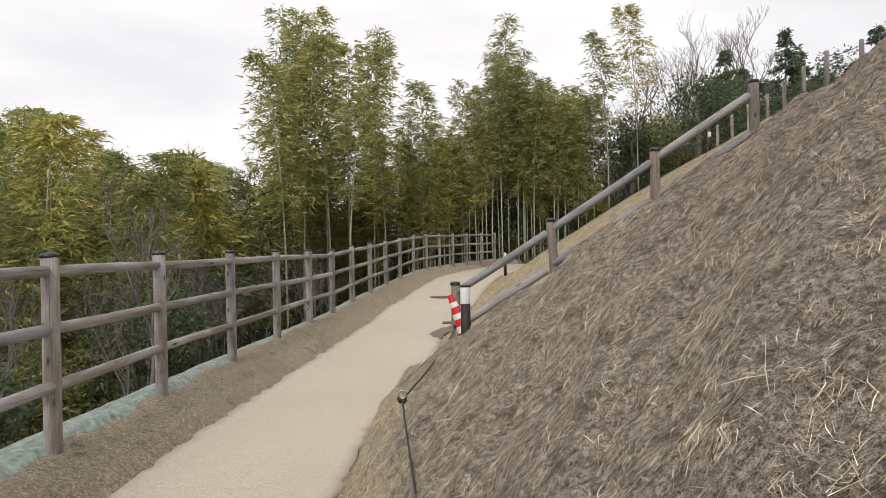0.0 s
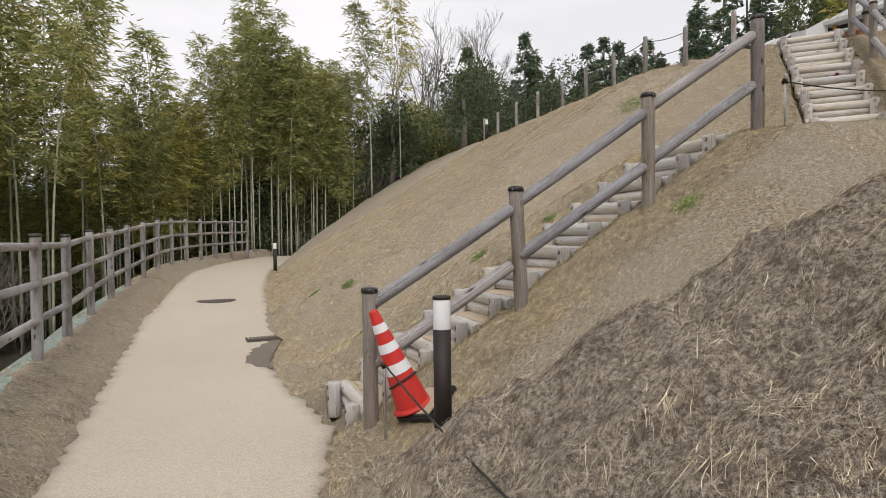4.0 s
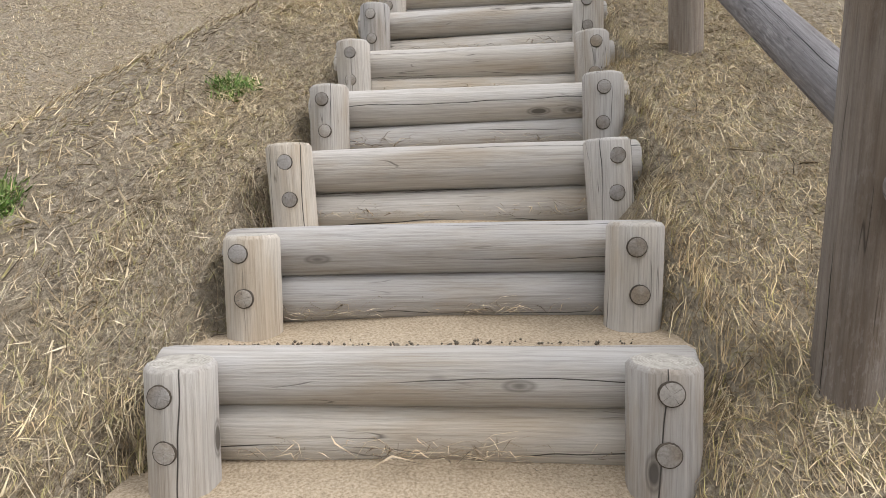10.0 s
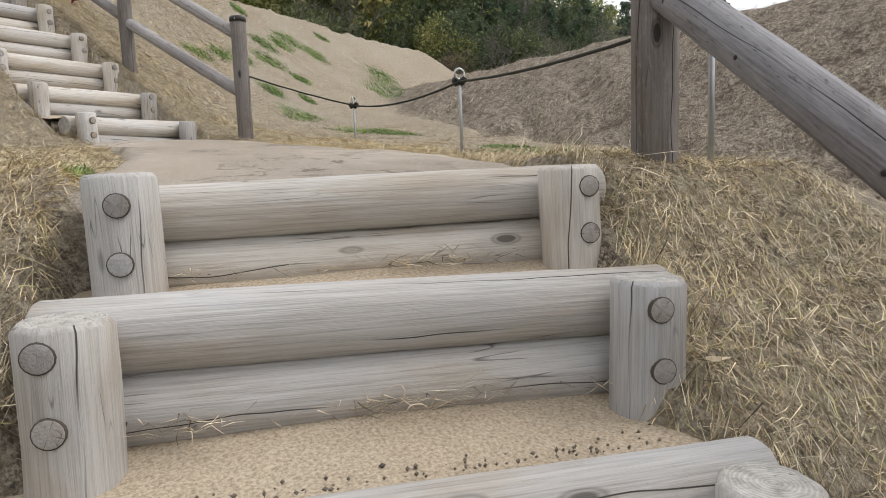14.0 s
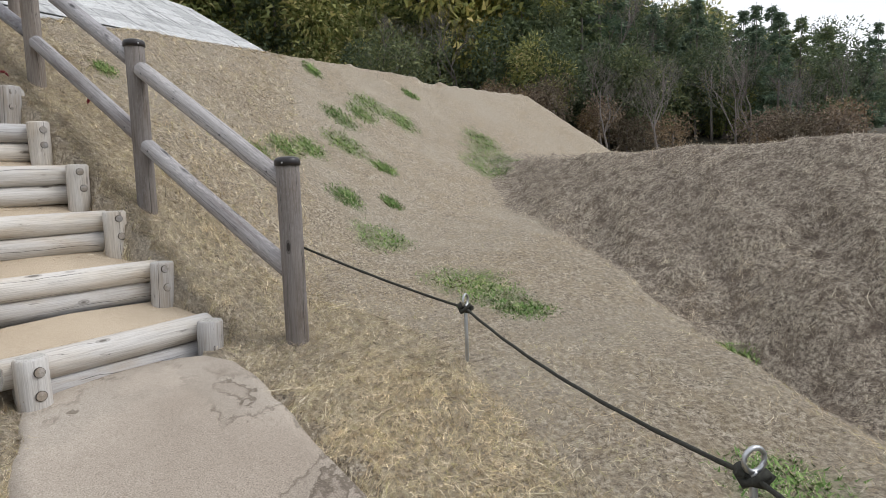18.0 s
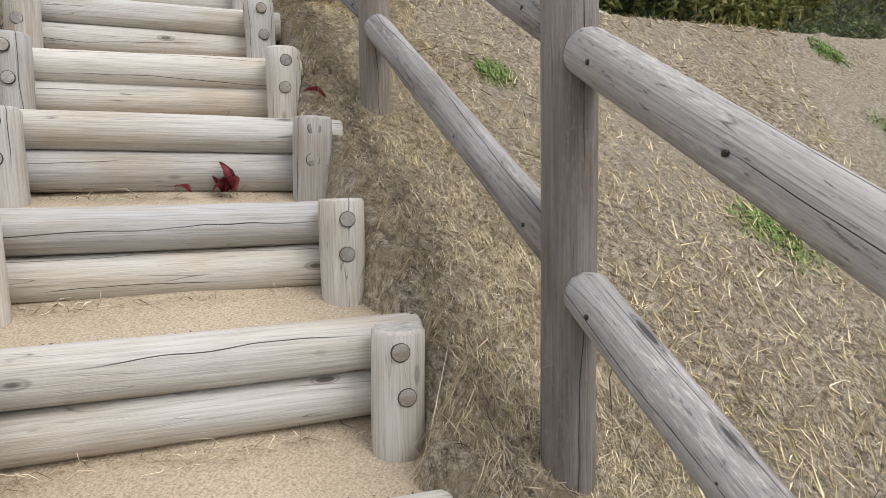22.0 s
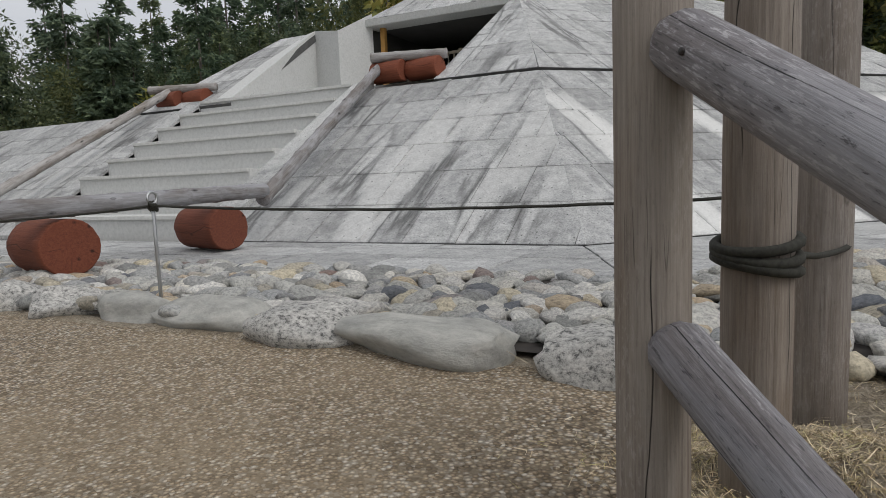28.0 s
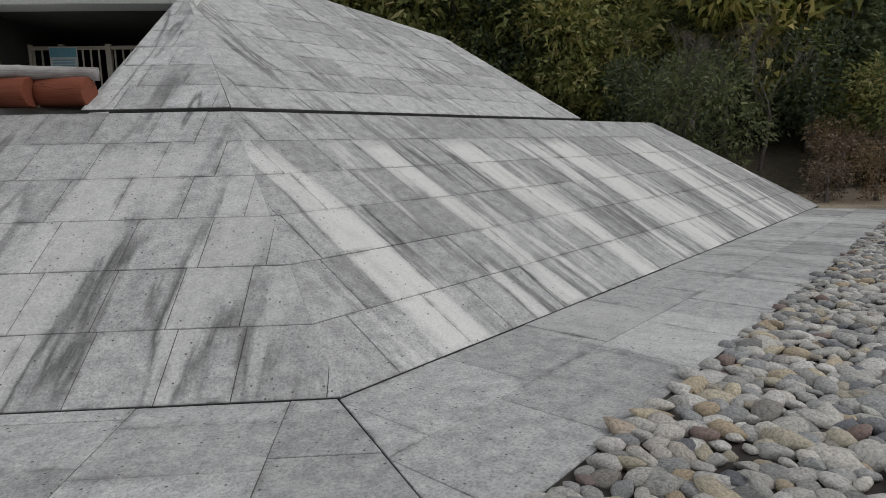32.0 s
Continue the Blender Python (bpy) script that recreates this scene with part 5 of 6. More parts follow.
def wall_strip(name, plan, z_of, z_low, thick, material):
    """An upright wall along plan points, its top following z_of."""
    bm = bmesh.new()
    left = []
    for i, p in enumerate(plan):
        a, c = Vector(plan[max(0, i - 1)]), Vector(plan[min(len(plan) - 1, i + 1)])
        nrm = (c - a).normalized()
        nrm = Vector((-nrm.y, nrm.x)) * thick
        zt = z_of(p)
        left.append([bm.verts.new((p[0], p[1], z_low)), bm.verts.new((p[0], p[1], zt)), bm.verts.new((p[0] + nrm.x, p[1] + nrm.y, zt)), bm.verts.new((p[0] + nrm.x, p[1] + nrm.y, z_low))])
    for a, b in zip(left, left[1:]):
        for k in range(4):
            bm.faces.new((a[k], b[k], b[(k + 1) % 4], a[(k + 1) % 4]))
    bm.faces.new(left[0])
    bm.faces.new(left[-1][::-1])
    bmesh.ops.recalc_face_normals(bm, faces=bm.faces[:])
    return as_mesh(bm, name, material, False)


roof_z = lambda p: Z0 + 0.10 + PITCH * (p[0] - PC.x)  # noqa: E731
part("cheek_wall", wall_strip("cheek_wall", [(17.75, 19.37), (19.1, 19.5), (20.5, 19.65), (20.3, 18.95), (21.0, 18.58)], roof_z, 6.9, 0.3, CAST_WALL), pyramid, Matrix.Identity(4), "smooth cast concrete side wall")
part("cheek_wall", wall_strip("cheek_wall", [(21.0, 15.35), (17.7, 15.55)], lambda p: roof_z(p) - 0.1, 6.9, 0.2, CAST_WALL), pyramid, Matrix.Identity(4))
part("kerb", wall_strip("kerb", [(14.45, 16.62), (17.75, 16.62)], lambda p: roof_z(p) - 0.02, 4.9, 0.35, SLAB_FLAT), pyramid, Matrix.Identity(4))
part("kerb", wall_strip("kerb", [(17.75, 20.42), (14.45, 20.42)], lambda p: roof_z(p) - 0.05, 4.9, 0.35, SLAB_FLAT), pyramid, Matrix.Identity(4))
part("lintel", box("lintel", 0.5, 3.35, 0.14, CAST, 0.01), pyramid, Matrix.Translation((21.1, 17.0, 8.70)), "thin concrete eave")
part("room_floor", box("room_floor", 8, 6, 0.1, CAST, 0), pyramid, Matrix.Translation((22.0, 17.2, 6.95)))
# inner walls and ceiling, with the interior's shade put into their colour
part("room_wall", box("room_wall", 0.2, 6.0, 1.75, ROOM_SHADE, 0), pyramid, Matrix.Translation((26.0, 17.2, 7.0)))
part("room_wall", box("room_wall", 5.0, 0.2, 1.72, ROOM_SHADE, 0), pyramid, Matrix.Translation((23.85, 18.72, 7.0)))
part("room_wall", box("room_wall", 5.0, 0.2, 1.72, ROOM_SHADE, 0), pyramid, Matrix.Translation((23.85, 15.42, 7.0)))
part("room_ceiling", box("room_ceiling", 5.0, 3.5, 0.08, ROOM_SHADE, 0), pyramid, Matrix.Translation((23.65, 17.08, 8.715)))
post = thing("entrance_post", (21.15, 18.42, 7.05), "ochre painted timber post at the dark opening", "post")
part("post", box("post", 0.10, 0.10, 1.70, OCHRE, 0.006), post, Matrix.Translation((21.15, 18.42, 7.05)))
gate = thing("picket_barrier", (22.5, 18.2, 7.05), "pale timber barrier with wire infill inside the opening", "barrier")
for y in (18.62, 18.08, 17.3, 16.5):
    part("post", box("post", 0.09, 0.09, 1.34, FENCE_WHITE, 0.004), gate, Matrix.Translation((22.5, y, 7.05)))
for z in (7.5, 8.30):
    part("crossbar", box("crossbar", 0.05, 2.3, 0.06, FENCE_WHITE, 0.004), gate, Matrix.Translation((22.5, 17.5, z)))
for k in range(16):
    part("slat", box("slat", 0.02, 0.03, 0.80, FENCE_WHITE, 0.003), gate, Matrix.Translation((22.52, 18.56 - k * 0.135, 7.52)))
board = thing("notice_board", (22.4, 18.03, 7.05), "small white notice with a light blue picture on the barrier", "sign")
part("panel", box("panel", 0.02, 0.46, 0.36, SIGN_WHITE, 0.004), board, Matrix.Translation((22.43, 18.03, 7.98)))
part("header", box("header", 0.012, 0.43, 0.15, SIGN_BLUE, 0.002), board, Matrix.Translation((22.415, 18.03, 8.17)), "light blue picture strip")
for k in range(3):
    part("text_bar", box("text_bar", 0.008, 0.36, 0.02, SIGN_BLUE, 0), board, Matrix.Translation((22.416, 18.03, 8.02 + k * 0.045)))

# rollers and poles
BAMBOO_POLE = wood("grey_bamboo_pole", (0.085, 0.08, 0.08), (0.20, 0.19, 0.185), (0.33, 0.315, 0.31), 14.0, 0.4)


def roller(x, y, z, r, length, turn, group):
    t = thing("log_roller", (x, y, z - r), "short red-brown stained log roller", "log", group)
    d = Vector((math.sin(turn), math.cos(turn), 0)) * length / 2
    me = pole("log", r, length, ROLLER, 28, 0.012, 0.004, 5, 0.003, 1.0, int(x * 31 + y * 7), ROLLER)
    part("log", me, t, along(Vector((x, y, z)) - d, Vector((x, y, z)) + d))


def bamboo_pole(a, b, r, label):
    a, b = Vector(a), Vector(b)
    t = thing("bamboo_pole", a, label, "pole", "sledge poles")
    n2 = max(3, int((b - a).length / 0.3))
    seg = []
    for i in range(n2):
        f = i / n2
        for e, k in ((0.0, 1.05), (0.06, 1.10), (0.12, 1.0), (0.5, 0.985), (0.9, 1.0)):
            seg.append((r * k, (f + e / n2) * (b - a).length))
    seg.append((r, (b - a).length))
    part("culm", lathe("culm", seg, BAMBOO_POLE, 18), t, along(a, b))


for x, y, z in ((12.34, 15.92, Z0 + 0.20), (13.80, 15.97, Z0 + 0.205), (12.35, 20.4, Z0 + 0.155), (13.75, 20.45, Z0 + 0.165)):
    roller(x, y, z, 0.19, 0.62, 0.25, "rollers at the pyramid foot")
bamboo_pole((11.66, 15.66, 5.535), (14.32, 15.79, 5.585), 0.068, "grey bamboo pole lying on two log rollers")
bamboo_pole((14.30, 15.80, 5.50), (17.85, 16.55, 7.30), 0.068, "grey bamboo pole running up the stair edge")
bamboo_pole((11.7, 20.5, 5.47), (14.35, 20.6, 5.56), 0.068, "grey bamboo pole lying on two log rollers")
bamboo_pole((14.30, 20.6, 5.50), (17.95, 21.0, 7.36), 0.068, "grey bamboo pole running up the far stair edge")
for x, y in ((17.80, 16.38), (17.88, 15.84), (17.95, 21.0), (18.05, 20.45)):
    roller(x, y, 7.19, 0.155, 0.52, 0.12, "rollers on the pyramid ledge")
bamboo_pole((17.72, 16.62, 7.40), (17.95, 15.52, 7.38), 0.07, "grey bamboo pole resting on ledge rollers")
bamboo_pole((17.85, 21.4, 7.40), (18.15, 20.1, 7.38), 0.07, "grey bamboo pole resting on ledge rollers")

# gravel walk on the plateau
walk_poly = [(9.75, 12.75), (10.45, 11.85), (11.3, 11.75), (11.62, 12.2), (11.75, 15.0), (12.0, 24.0), (10.9, 24.0), (10.0, 19.0), (9.35, 15.5), (9.55, 13.4)]
bm = bmesh.new()
f = bm.faces.new([bm.verts.new((x, y, PLATEAU_Z - 0.026)) for x, y in walk_poly])
tagged(part("gravel_walk", as_mesh(bm, "gravel_walk", GRAVEL, False), None), "tan fine gravel walk beside the stone bed", "gravel", kind="structure")

# ---------------------------------------------------------------- rope fence along the mound's crest
CREST = [(9.35, 13.3), (9.0, 14.2), (8.95, 15.3), (9.2, 16.6), (9.5, 18.0), (9.8, 19.4), (10.0, 20.9), (10.2, 22.4), (10.35, 23.8), (10.75, 25.4)]
CPOST = pole("post", 0.05, 1.0, WOOD_FENCE, 14, 0.006, 0.002, 4, 0.002, 1.0, 201)
crest = thing("rope_fence", (*CREST[0], ground_z(*CREST[0])), "short timber posts with two slack ropes along the mound's crest", "fence")
for i, (x, y) in enumerate(CREST):
    z = ground_z(x, y)
    part("post", CPOST, crest, Matrix.Translation((x, y, z - 0.2)) @ Matrix.Rotation(i, 4, "Z"))
    if i + 1 < len(CREST):
        x2, y2 = CREST[i + 1]
        z2 = ground_z(x2, y2)
        for h in (0.70, 0.38):
            a, b = Vector((x, y, z + h)), Vector((x2, y2, z2 + h))
            part("rope", tube("rope", [a.lerp(b, k / 10) - Vector((0, 0, 0.24 * (k / 10) * (1 - k / 10))) - a for k in range(11)], 0.008, ROPE, 6), crest, Matrix.Translation(a))
bollard(10.6, 25.0, ground_z(10.6, 25.0), 0.75)

# ---------------------------------------------------------------- trees


def leaf_cloud(pts, dirs, size, rng, droop=0.0, slim=0.22):
    """Narrow leaves as triangles, one at each point."""
    n2 = len(pts)
    d = dirs + rng.normal(0, 0.45, (n2, 3)) + np.array([0, 0, -droop])
    d /= np.linalg.norm(d, axis=1, keepdims=True) + 1e-9
    s = np.cross(d, rng.normal(0, 1, (n2, 3)))
    s /= np.linalg.norm(s, axis=1, keepdims=True) + 1e-9
    ln = size * rng.uniform(0.6, 1.3, (n2, 1))
    v = np.stack([pts - s * ln * slim * 0.5, pts + s * ln * slim * 0.5, pts + d * ln], 1).reshape(-1, 3)
    return v, np.arange(3 * n2).reshape(-1, 3)


def bamboo_meshes(seed, height, bushy, leafy=0.38, leaf=0.30, count=2600):
    rng = np.random.default_rng(seed)
    bend = rng.uniform(0.5, 1.6) * (1 if seed % 2 else -1)
    ts = np.linspace(0, 1, 12)
    line = [Vector((bend * t**3, 0.3 * bend * t**2.5, height * t - 0.35 * abs(bend) * t**4)) for t in ts]
    culm = tube("culm", line, [0.045 * (1 - 0.85 * t) + 0.004 for t in ts], CULM, 7)
    t = leafy + (1 - leafy) * rng.random(150) ** 0.9
    centre = np.stack([bend * t**3, 0.3 * bend * t**2.5, height * t - 0.35 * abs(bend) * t**4], 1)
    az = rng.uniform(0, 2 * np.pi, 150)
    reach = bushy * (0.35 + 0.65 * np.sin(np.clip((t - leafy) / (1 - leafy), 0, 1) * np.pi * 0.85 + 0.3)) * rng.uniform(0.5, 1.2, 150)
    out = np.stack([np.cos(az), np.sin(az), np.full(150, 0.25)], 1)
    which = rng.integers(0, 150, count)
    f = rng.uniform(0.15, 1, (count, 1))
    pts = centre[which] + out[which] * reach[which][:, None] * f - np.array([0, 0, 1]) * (f**2) * 0.35 * reach[which][:, None] + rng.normal(0, 0.09, (count, 3))
    v, fc = leaf_cloud(pts, out[which], leaf, rng, 0.5)
    return culm, arrays("leaves", v, fc, GROVE_LEAF)


def conifer_meshes(seed, height, width, material=None, count=5200):
    rng = np.random.default_rng(seed)
    trunk = tube("trunk", [(0, 0, height * t) for t in np.linspace(0, 1, 6)], [0.16 * (1 - 0.9 * t) for t in np.linspace(0, 1, 6)], BARK, 7)
    nb = 120
    t = np.sort(rng.uniform(0.12, 1.0, nb))
    az = rng.uniform(0, 2 * np.pi, nb)
    reach = width * (1 - t) ** 0.75 * rng.uniform(0.65, 1.15, nb) + 0.12
    which = rng.choice(nb, count, p=(reach + 0.2) / (reach + 0.2).sum())
    f = rng.uniform(0.1, 1, (count, 1)) ** 0.7
    out = np.stack([np.cos(az), np.sin(az), np.full(nb, -0.12)], 1)
    pts = np.stack([np.zeros(nb), np.zeros(nb), t * height], 1)[which] + out[which] * reach[which][:, None] * f + rng.normal(0, 0.13, (count, 3))
    v, fc = leaf_cloud(pts, out[which], 0.34, rng, 0.2, 0.5)
    return trunk, arrays("leaves", v, fc, material or CONIFER)


def bush_meshes(seed, height, width, material, count=4200, leaf=0.26):
    rng = np.random.default_rng(seed)
    trunk = tube("trunk", [(0.1 * math.sin(t * 3), 0, height * 0.7 * t) for t in np.linspace(0, 1, 5)], [0.13 * (1 - 0.7 * t) for t in np.linspace(0, 1, 5)], BARK, 7)
    nc = 26
    cz = rng.uniform(0.25, 0.95, nc) * height
    rad = width * np.sqrt(np.clip(1 - ((cz / height - 0.5) / 0.55) ** 2, 0.05, 1)) * rng.uniform(0.2, 0.85, nc)
    az = rng.uniform(0, 2 * np.pi, nc)
    cen = np.stack([rad * np.cos(az), rad * np.sin(az), cz], 1)
    which = rng.integers(0, nc, count)
    d = rng.normal(0, 1, (count, 3))
    d /= np.linalg.norm(d, axis=1, keepdims=True)
    pts = cen[which] + d * (width * 0.36) * rng.uniform(0.55, 1.1, (count, 1))
    v, fc = leaf_cloud(pts, d, leaf, rng, 0.2, 0.5)
    return trunk, arrays("leaves", v, fc, material)


def bare_meshes(seed, height):
    """Trunk and forking limbs, without leaves."""
    rng = random.Random(seed)
    rows = []

    def grow(p, d, ln, r, depth):
        pts = [p]
        for _ in range(3):
            d = (d + Vector((rng.gauss(0, 0.13), rng.gauss(0, 0.13), rng.gauss(0.05, 0.08)))).normalized()
            p = p + d * ln / 3
            pts.append(p)
        rows.append((pts, [r * (1 - 0.14 * k) for k in range(4)]))
        if depth:
            for _ in range(3 if depth > 1 else 4):
                nd = (d + Vector((rng.gauss(0, 0.5), rng.gauss(0, 0.5), rng.gauss(0.15, 0.25)))).normalized()
                grow(p if rng.random() < 0.6 else pts[2], nd, ln * rng.uniform(0.55, 0.8), r * 0.55, depth - 1)

    grow(Vector((0, 0, 0)), Vector((0, 0, 1)), height * 0.34, height * 0.014, 5)
    verts, faces = [], []
    for pts, rr in rows:
        base = len(verts)
        for p, r in zip(pts, rr):
            for k in range(3):
                verts.append((p.x + max(r, 0.008) * math.cos(k * 2.094), p.y + max(r, 0.008) * math.sin(k * 2.094), p.z))
        for i in range(3):
            for k in range(3):
                faces.append((base + i * 3 + k, base + i * 3 + (k + 1) % 3, base + i * 3 + 3 + (k + 1) % 3, base + i * 3 + 3 + k))
    return arrays("limbs", verts, faces, BARK, True)


def plant(name, meshes, label, category, group):
    t = thing(name, (0, 0, -60), label, category, group)
    for nm, me in meshes:
        part(nm, me, t, Matrix.Translation((0, 0, -60)))
    return t


protos = {
    "tall": [plant("bamboo", zip(("culm", "crown"), bamboo_meshes(s, h, b, 0.42, 0.30, 2400)), "tall green-yellow bamboo with pale culm and drooping leaves", "bamboo", "bamboo grove") for s, h, b in ((1, 13, 1.3), (2, 11.5, 1.2), (3, 14, 1.2), (4, 12.5, 1.5))],
    "low": [plant("bamboo", zip(("culm", "crown"), bamboo_meshes(s, h, b, 0.18, 0.30, 3000)), "bushy yellow-green bamboo with leaves to the ground", "bamboo", "bamboo thicket") for s, h, b in ((5, 7.5, 1.5), (6, 9, 1.6), (7, 6.5, 1.4))],
    "fir": [plant("conifer_tree", zip(("trunk", "crown"), conifer_meshes(s, h, w)), "dark green conifer on the wooded hill", "tree", "hill trees") for s, h, w in ((11, 12, 2.4), (12, 14, 2.6), (13, 10, 2.6))],
    "leafy": [plant("broadleaf_tree", zip(("trunk", "crown"), bush_meshes(s, h, w, EVERGREEN)), "dense dark evergreen tree at the wood's edge", "tree", "wood-edge trees") for s, h, w in ((21, 8, 2.8), (22, 10, 3.0))],
    "olive": [plant("bamboo_clump", zip(("trunk", "crown"), bush_meshes(s, h, w, BAMBOO_LEAF, 4600, 0.3)), "olive green feathery bamboo clump at the wood's edge", "bamboo", "wood-edge bamboo") for s, h, w in ((31, 8, 2.8), (32, 7, 3.0))],
    "shrub": [plant("shrub", zip(("stem", "crown"), bush_meshes(s, h, w, m, 3400, 0.13)), "low dense green shrub at the wood's edge", "shrub", "wood-edge shrubs") for s, h, w, m in ((51, 3.2, 1.5, EVERGREEN), (52, 2.6, 1.4, BAMBOO_LEAF), (53, 3.0, 1.5, EVERGREEN))],
    "brush": [plant("shrub", zip(("stem", "crown"), bush_meshes(s, h, w, BRUSH, 1500, 0.16)), "dry brown leafless brush at the hill's foot", "shrub", "dry brush") for s, h, w in ((61, 2.6, 1.5), (62, 2.2, 1.3))],
    "bare": [plant("bare_tree", (("trunk", bare_meshes(s, h)),), "leafless grey winter tree", "tree", "bare trees") for s, h in ((41, 12), (42, 10), (43, 13))],
}
used = {k: 0 for k in protos}
TREE_TALL = {"tall": 13.5, "low": 8.5, "fir": 12.5, "leafy": 10.0, "olive": 8.5, "bare": 12.0, "shrub": 3.2, "brush": 2.6}


def stand(kind, x, y, z=None, scale=1.0, turn=None, rng=random):
    """Sets one more tree of a kind on the ground."""
    pr = protos[kind]
    ob = pr[used[kind] % len(pr)]
    z = float(land(np.array([x]), np.array([y]))[0]) - 0.1 if z is None else z
    bearing = math.degrees(math.atan2(x - 5, y - 9.5))
    if 116 < bearing < 180:
        room = 3.9 + math.hypot(x - 5, y - 9.5) * math.tan(radians(float(np.interp(bearing, [116, 121, 126, 136, 150], [26, 17.5, 14.2, 10.6, 8])))) - z
        scale = max(0.25, min(scale, room * rng.uniform(0.78, 1.0) / TREE_TALL[kind]))
    m = Matrix.Translation((x, y, z)) @ Matrix.Rotation(rng.random() * 6.28 if turn is None else turn, 4, "Z") @ Matrix.Scale(scale, 4)
    if used[kind] < len(pr):
        ob.matrix_basis = m
        new_ob = ob
    else:
        new_ob = copy_thing(ob, m)
        new_ob.matrix_basis = m
    used[kind] += 1
    return new_ob


rng = random.Random(77)
# grove beyond the path's end
for k in range(95):
    f = rng.random()
    stand("tall", -9 + 18.5 * f + rng.gauss(0, 0.8), 33.5 + rng.random() * 9 - 1.5 * f, scale=rng.uniform(0.60, 0.84), rng=rng)
for x, y, s in ((-3.6, 27.5, 1.0), (-4.6, 29, 1.12), (-5.6, 28, 1.15), (-6.4, 30, 1.12), (-4.0, 31, 1.18), (-5.2, 32, 1.22), (-6.0, 26.5, 1.05), (-3.0, 33, 1.1), (-7.0, 29, 1.0), (-2.2, 30, 0.85), (-0.2, 33, 1.05), (3.6, 34, 0.95), (5.0, 35, 0.95), (-7.2, 31, 0.8)):
    stand("tall", x, y, scale=s, rng=rng)
for k in range(60):
    stand("leafy" if k % 3 else "olive", rng.uniform(-34, 16), rng.uniform(44, 58), scale=rng.uniform(0.5, 0.85), rng=rng)
# thicket in the hollow left of the fence
for k in range(18):
    stand("low", rng.uniform(-16, -11), rng.uniform(10, 25), scale=rng.uniform(0.8, 1.05), rng=rng)
for k in range(14):
    stand("bare", rng.uniform(11, 22), rng.uniform(40, 52), scale=rng.uniform(0.75, 1.0), rng=rng)
for k in range(75):
    y = rng.uniform(4, 40)
    stand("low", -9.0 - rng.random() * 13 - max(0, 14 - y) * 0.25, y, scale=rng.uniform(0.6, 1.05), rng=rng)
for k in range(30):
    stand("bare", rng.uniform(-8.5, -4.6), rng.uniform(3, 33), scale=rng.uniform(0.22, 0.42), rng=rng)
for k in range(30):
    stand("shrub", rng.uniform(-12, -6.8), rng.uniform(2, 40), scale=rng.uniform(0.8, 1.25), rng=rng)
for k in range(46):
    f = rng.random()
    stand("tall", -8 + 17 * f + rng.gauss(0, 0.6), 32.0 + rng.random() * 4, scale=rng.uniform(0.5, 0.7), rng=rng)
for k in range(34):
    stand("shrub", rng.uniform(-12, 22), rng.uniform(34, 44), scale=rng.uniform(0.9, 1.6), rng=rng)
for k in range(16):
    stand("shrub", rng.uniform(12, 26), rng.uniform(29, 40), scale=rng.uniform(0.9, 1.5), rng=rng)
for k in range(26):
    stand("leafy", -30 - rng.random() * 30, rng.uniform(-5, 75), scale=rng.uniform(0.8, 1.4), rng=rng)
for k in range(16):
    stand("bare", rng.uniform(-26, -12), rng.uniform(38, 62), scale=rng.uniform(0.8, 1.1), rng=rng)
for k in range(14):
    stand("fir", rng.uniform(-48, -30), rng.uniform(40, 70), scale=rng.uniform(0.8, 1.2), rng=rng)
# wood behind the mound's crest
for k in range(18):
    stand("bare", rng.uniform(15, 34), rng.uniform(44, 62), scale=rng.uniform(0.8, 1.15), rng=rng)
for k in range(30):
    stand("leafy" if k % 3 else "fir", rng.uniform(14, 52), rng.uniform(42, 66), scale=rng.uniform(0.7, 1.1), rng=rng)
for k in range(34):
    stand("fir" if k % 2 else "leafy", rng.uniform(27, 44), rng.uniform(24, 44), scale=rng.uniform(0.45, 0.75), rng=rng)
# conifers behind the pyramid's north side
for k in range(34):
    b, d = radians(rng.uniform(16, 48)), rng.uniform(26, 35)
    stand("fir" if k % 4 else "leafy", 10.2 + d * math.sin(b), 12 + d * math.cos(b), scale=rng.uniform(0.60, 0.72) if b < radians(37) else rng.uniform(0.44, 0.58), rng=rng)
# far thicket west of the path
for k in range(24):
    b, d = radians(rng.uniform(-38, -13)), rng.uniform(23, 36)
    stand("low" if k % 3 else "leafy", -1.3 + d * math.sin(b), 2.4 + d * math.cos(b), scale=rng.uniform(0.95, 1.25) if k % 3 else rng.uniform(0.6, 0.8), rng=rng)
# hillside east and south-east
for k in range(85):
    b = radians(82 + 62 * rng.random())
    d = rng.uniform(25, 34)
    stand(("olive", "olive", "leafy")[k % 3] if b < radians(112) else ("fir", "leafy", "fir")[k % 3], 6 + d * math.sin(b), 9 + d * math.cos(b), scale=rng.uniform(0.38, 0.7), rng=rng)
for k in range(70):
    stand("olive" if k % 3 else "leafy", rng.uniform(31, 42), rng.uniform(-18, 26), scale=rng.uniform(0.7, 1.15), rng=rng)
for k in range(150):
    x = rng.uniform(36, 85)
    y = rng.uniform(-60, 45)
    stand("fir" if k % 5 else "leafy", x, y, scale=rng.uniform(0.7, 1.1) * (0.8 if y < -8 else 1), rng=rng)
for k in range(46):
    stand("shrub" if k % 4 else "bare", rng.uniform(26.2, 30), rng.uniform(-16, 7), scale=rng.uniform(0.7, 1.2) if k % 4 else 0.35, rng=rng)
for k in range(16):
    stand("bare", rng.uniform(29, 45), rng.uniform(-30, 5), scale=rng.uniform(0.55, 0.85), rng=rng)

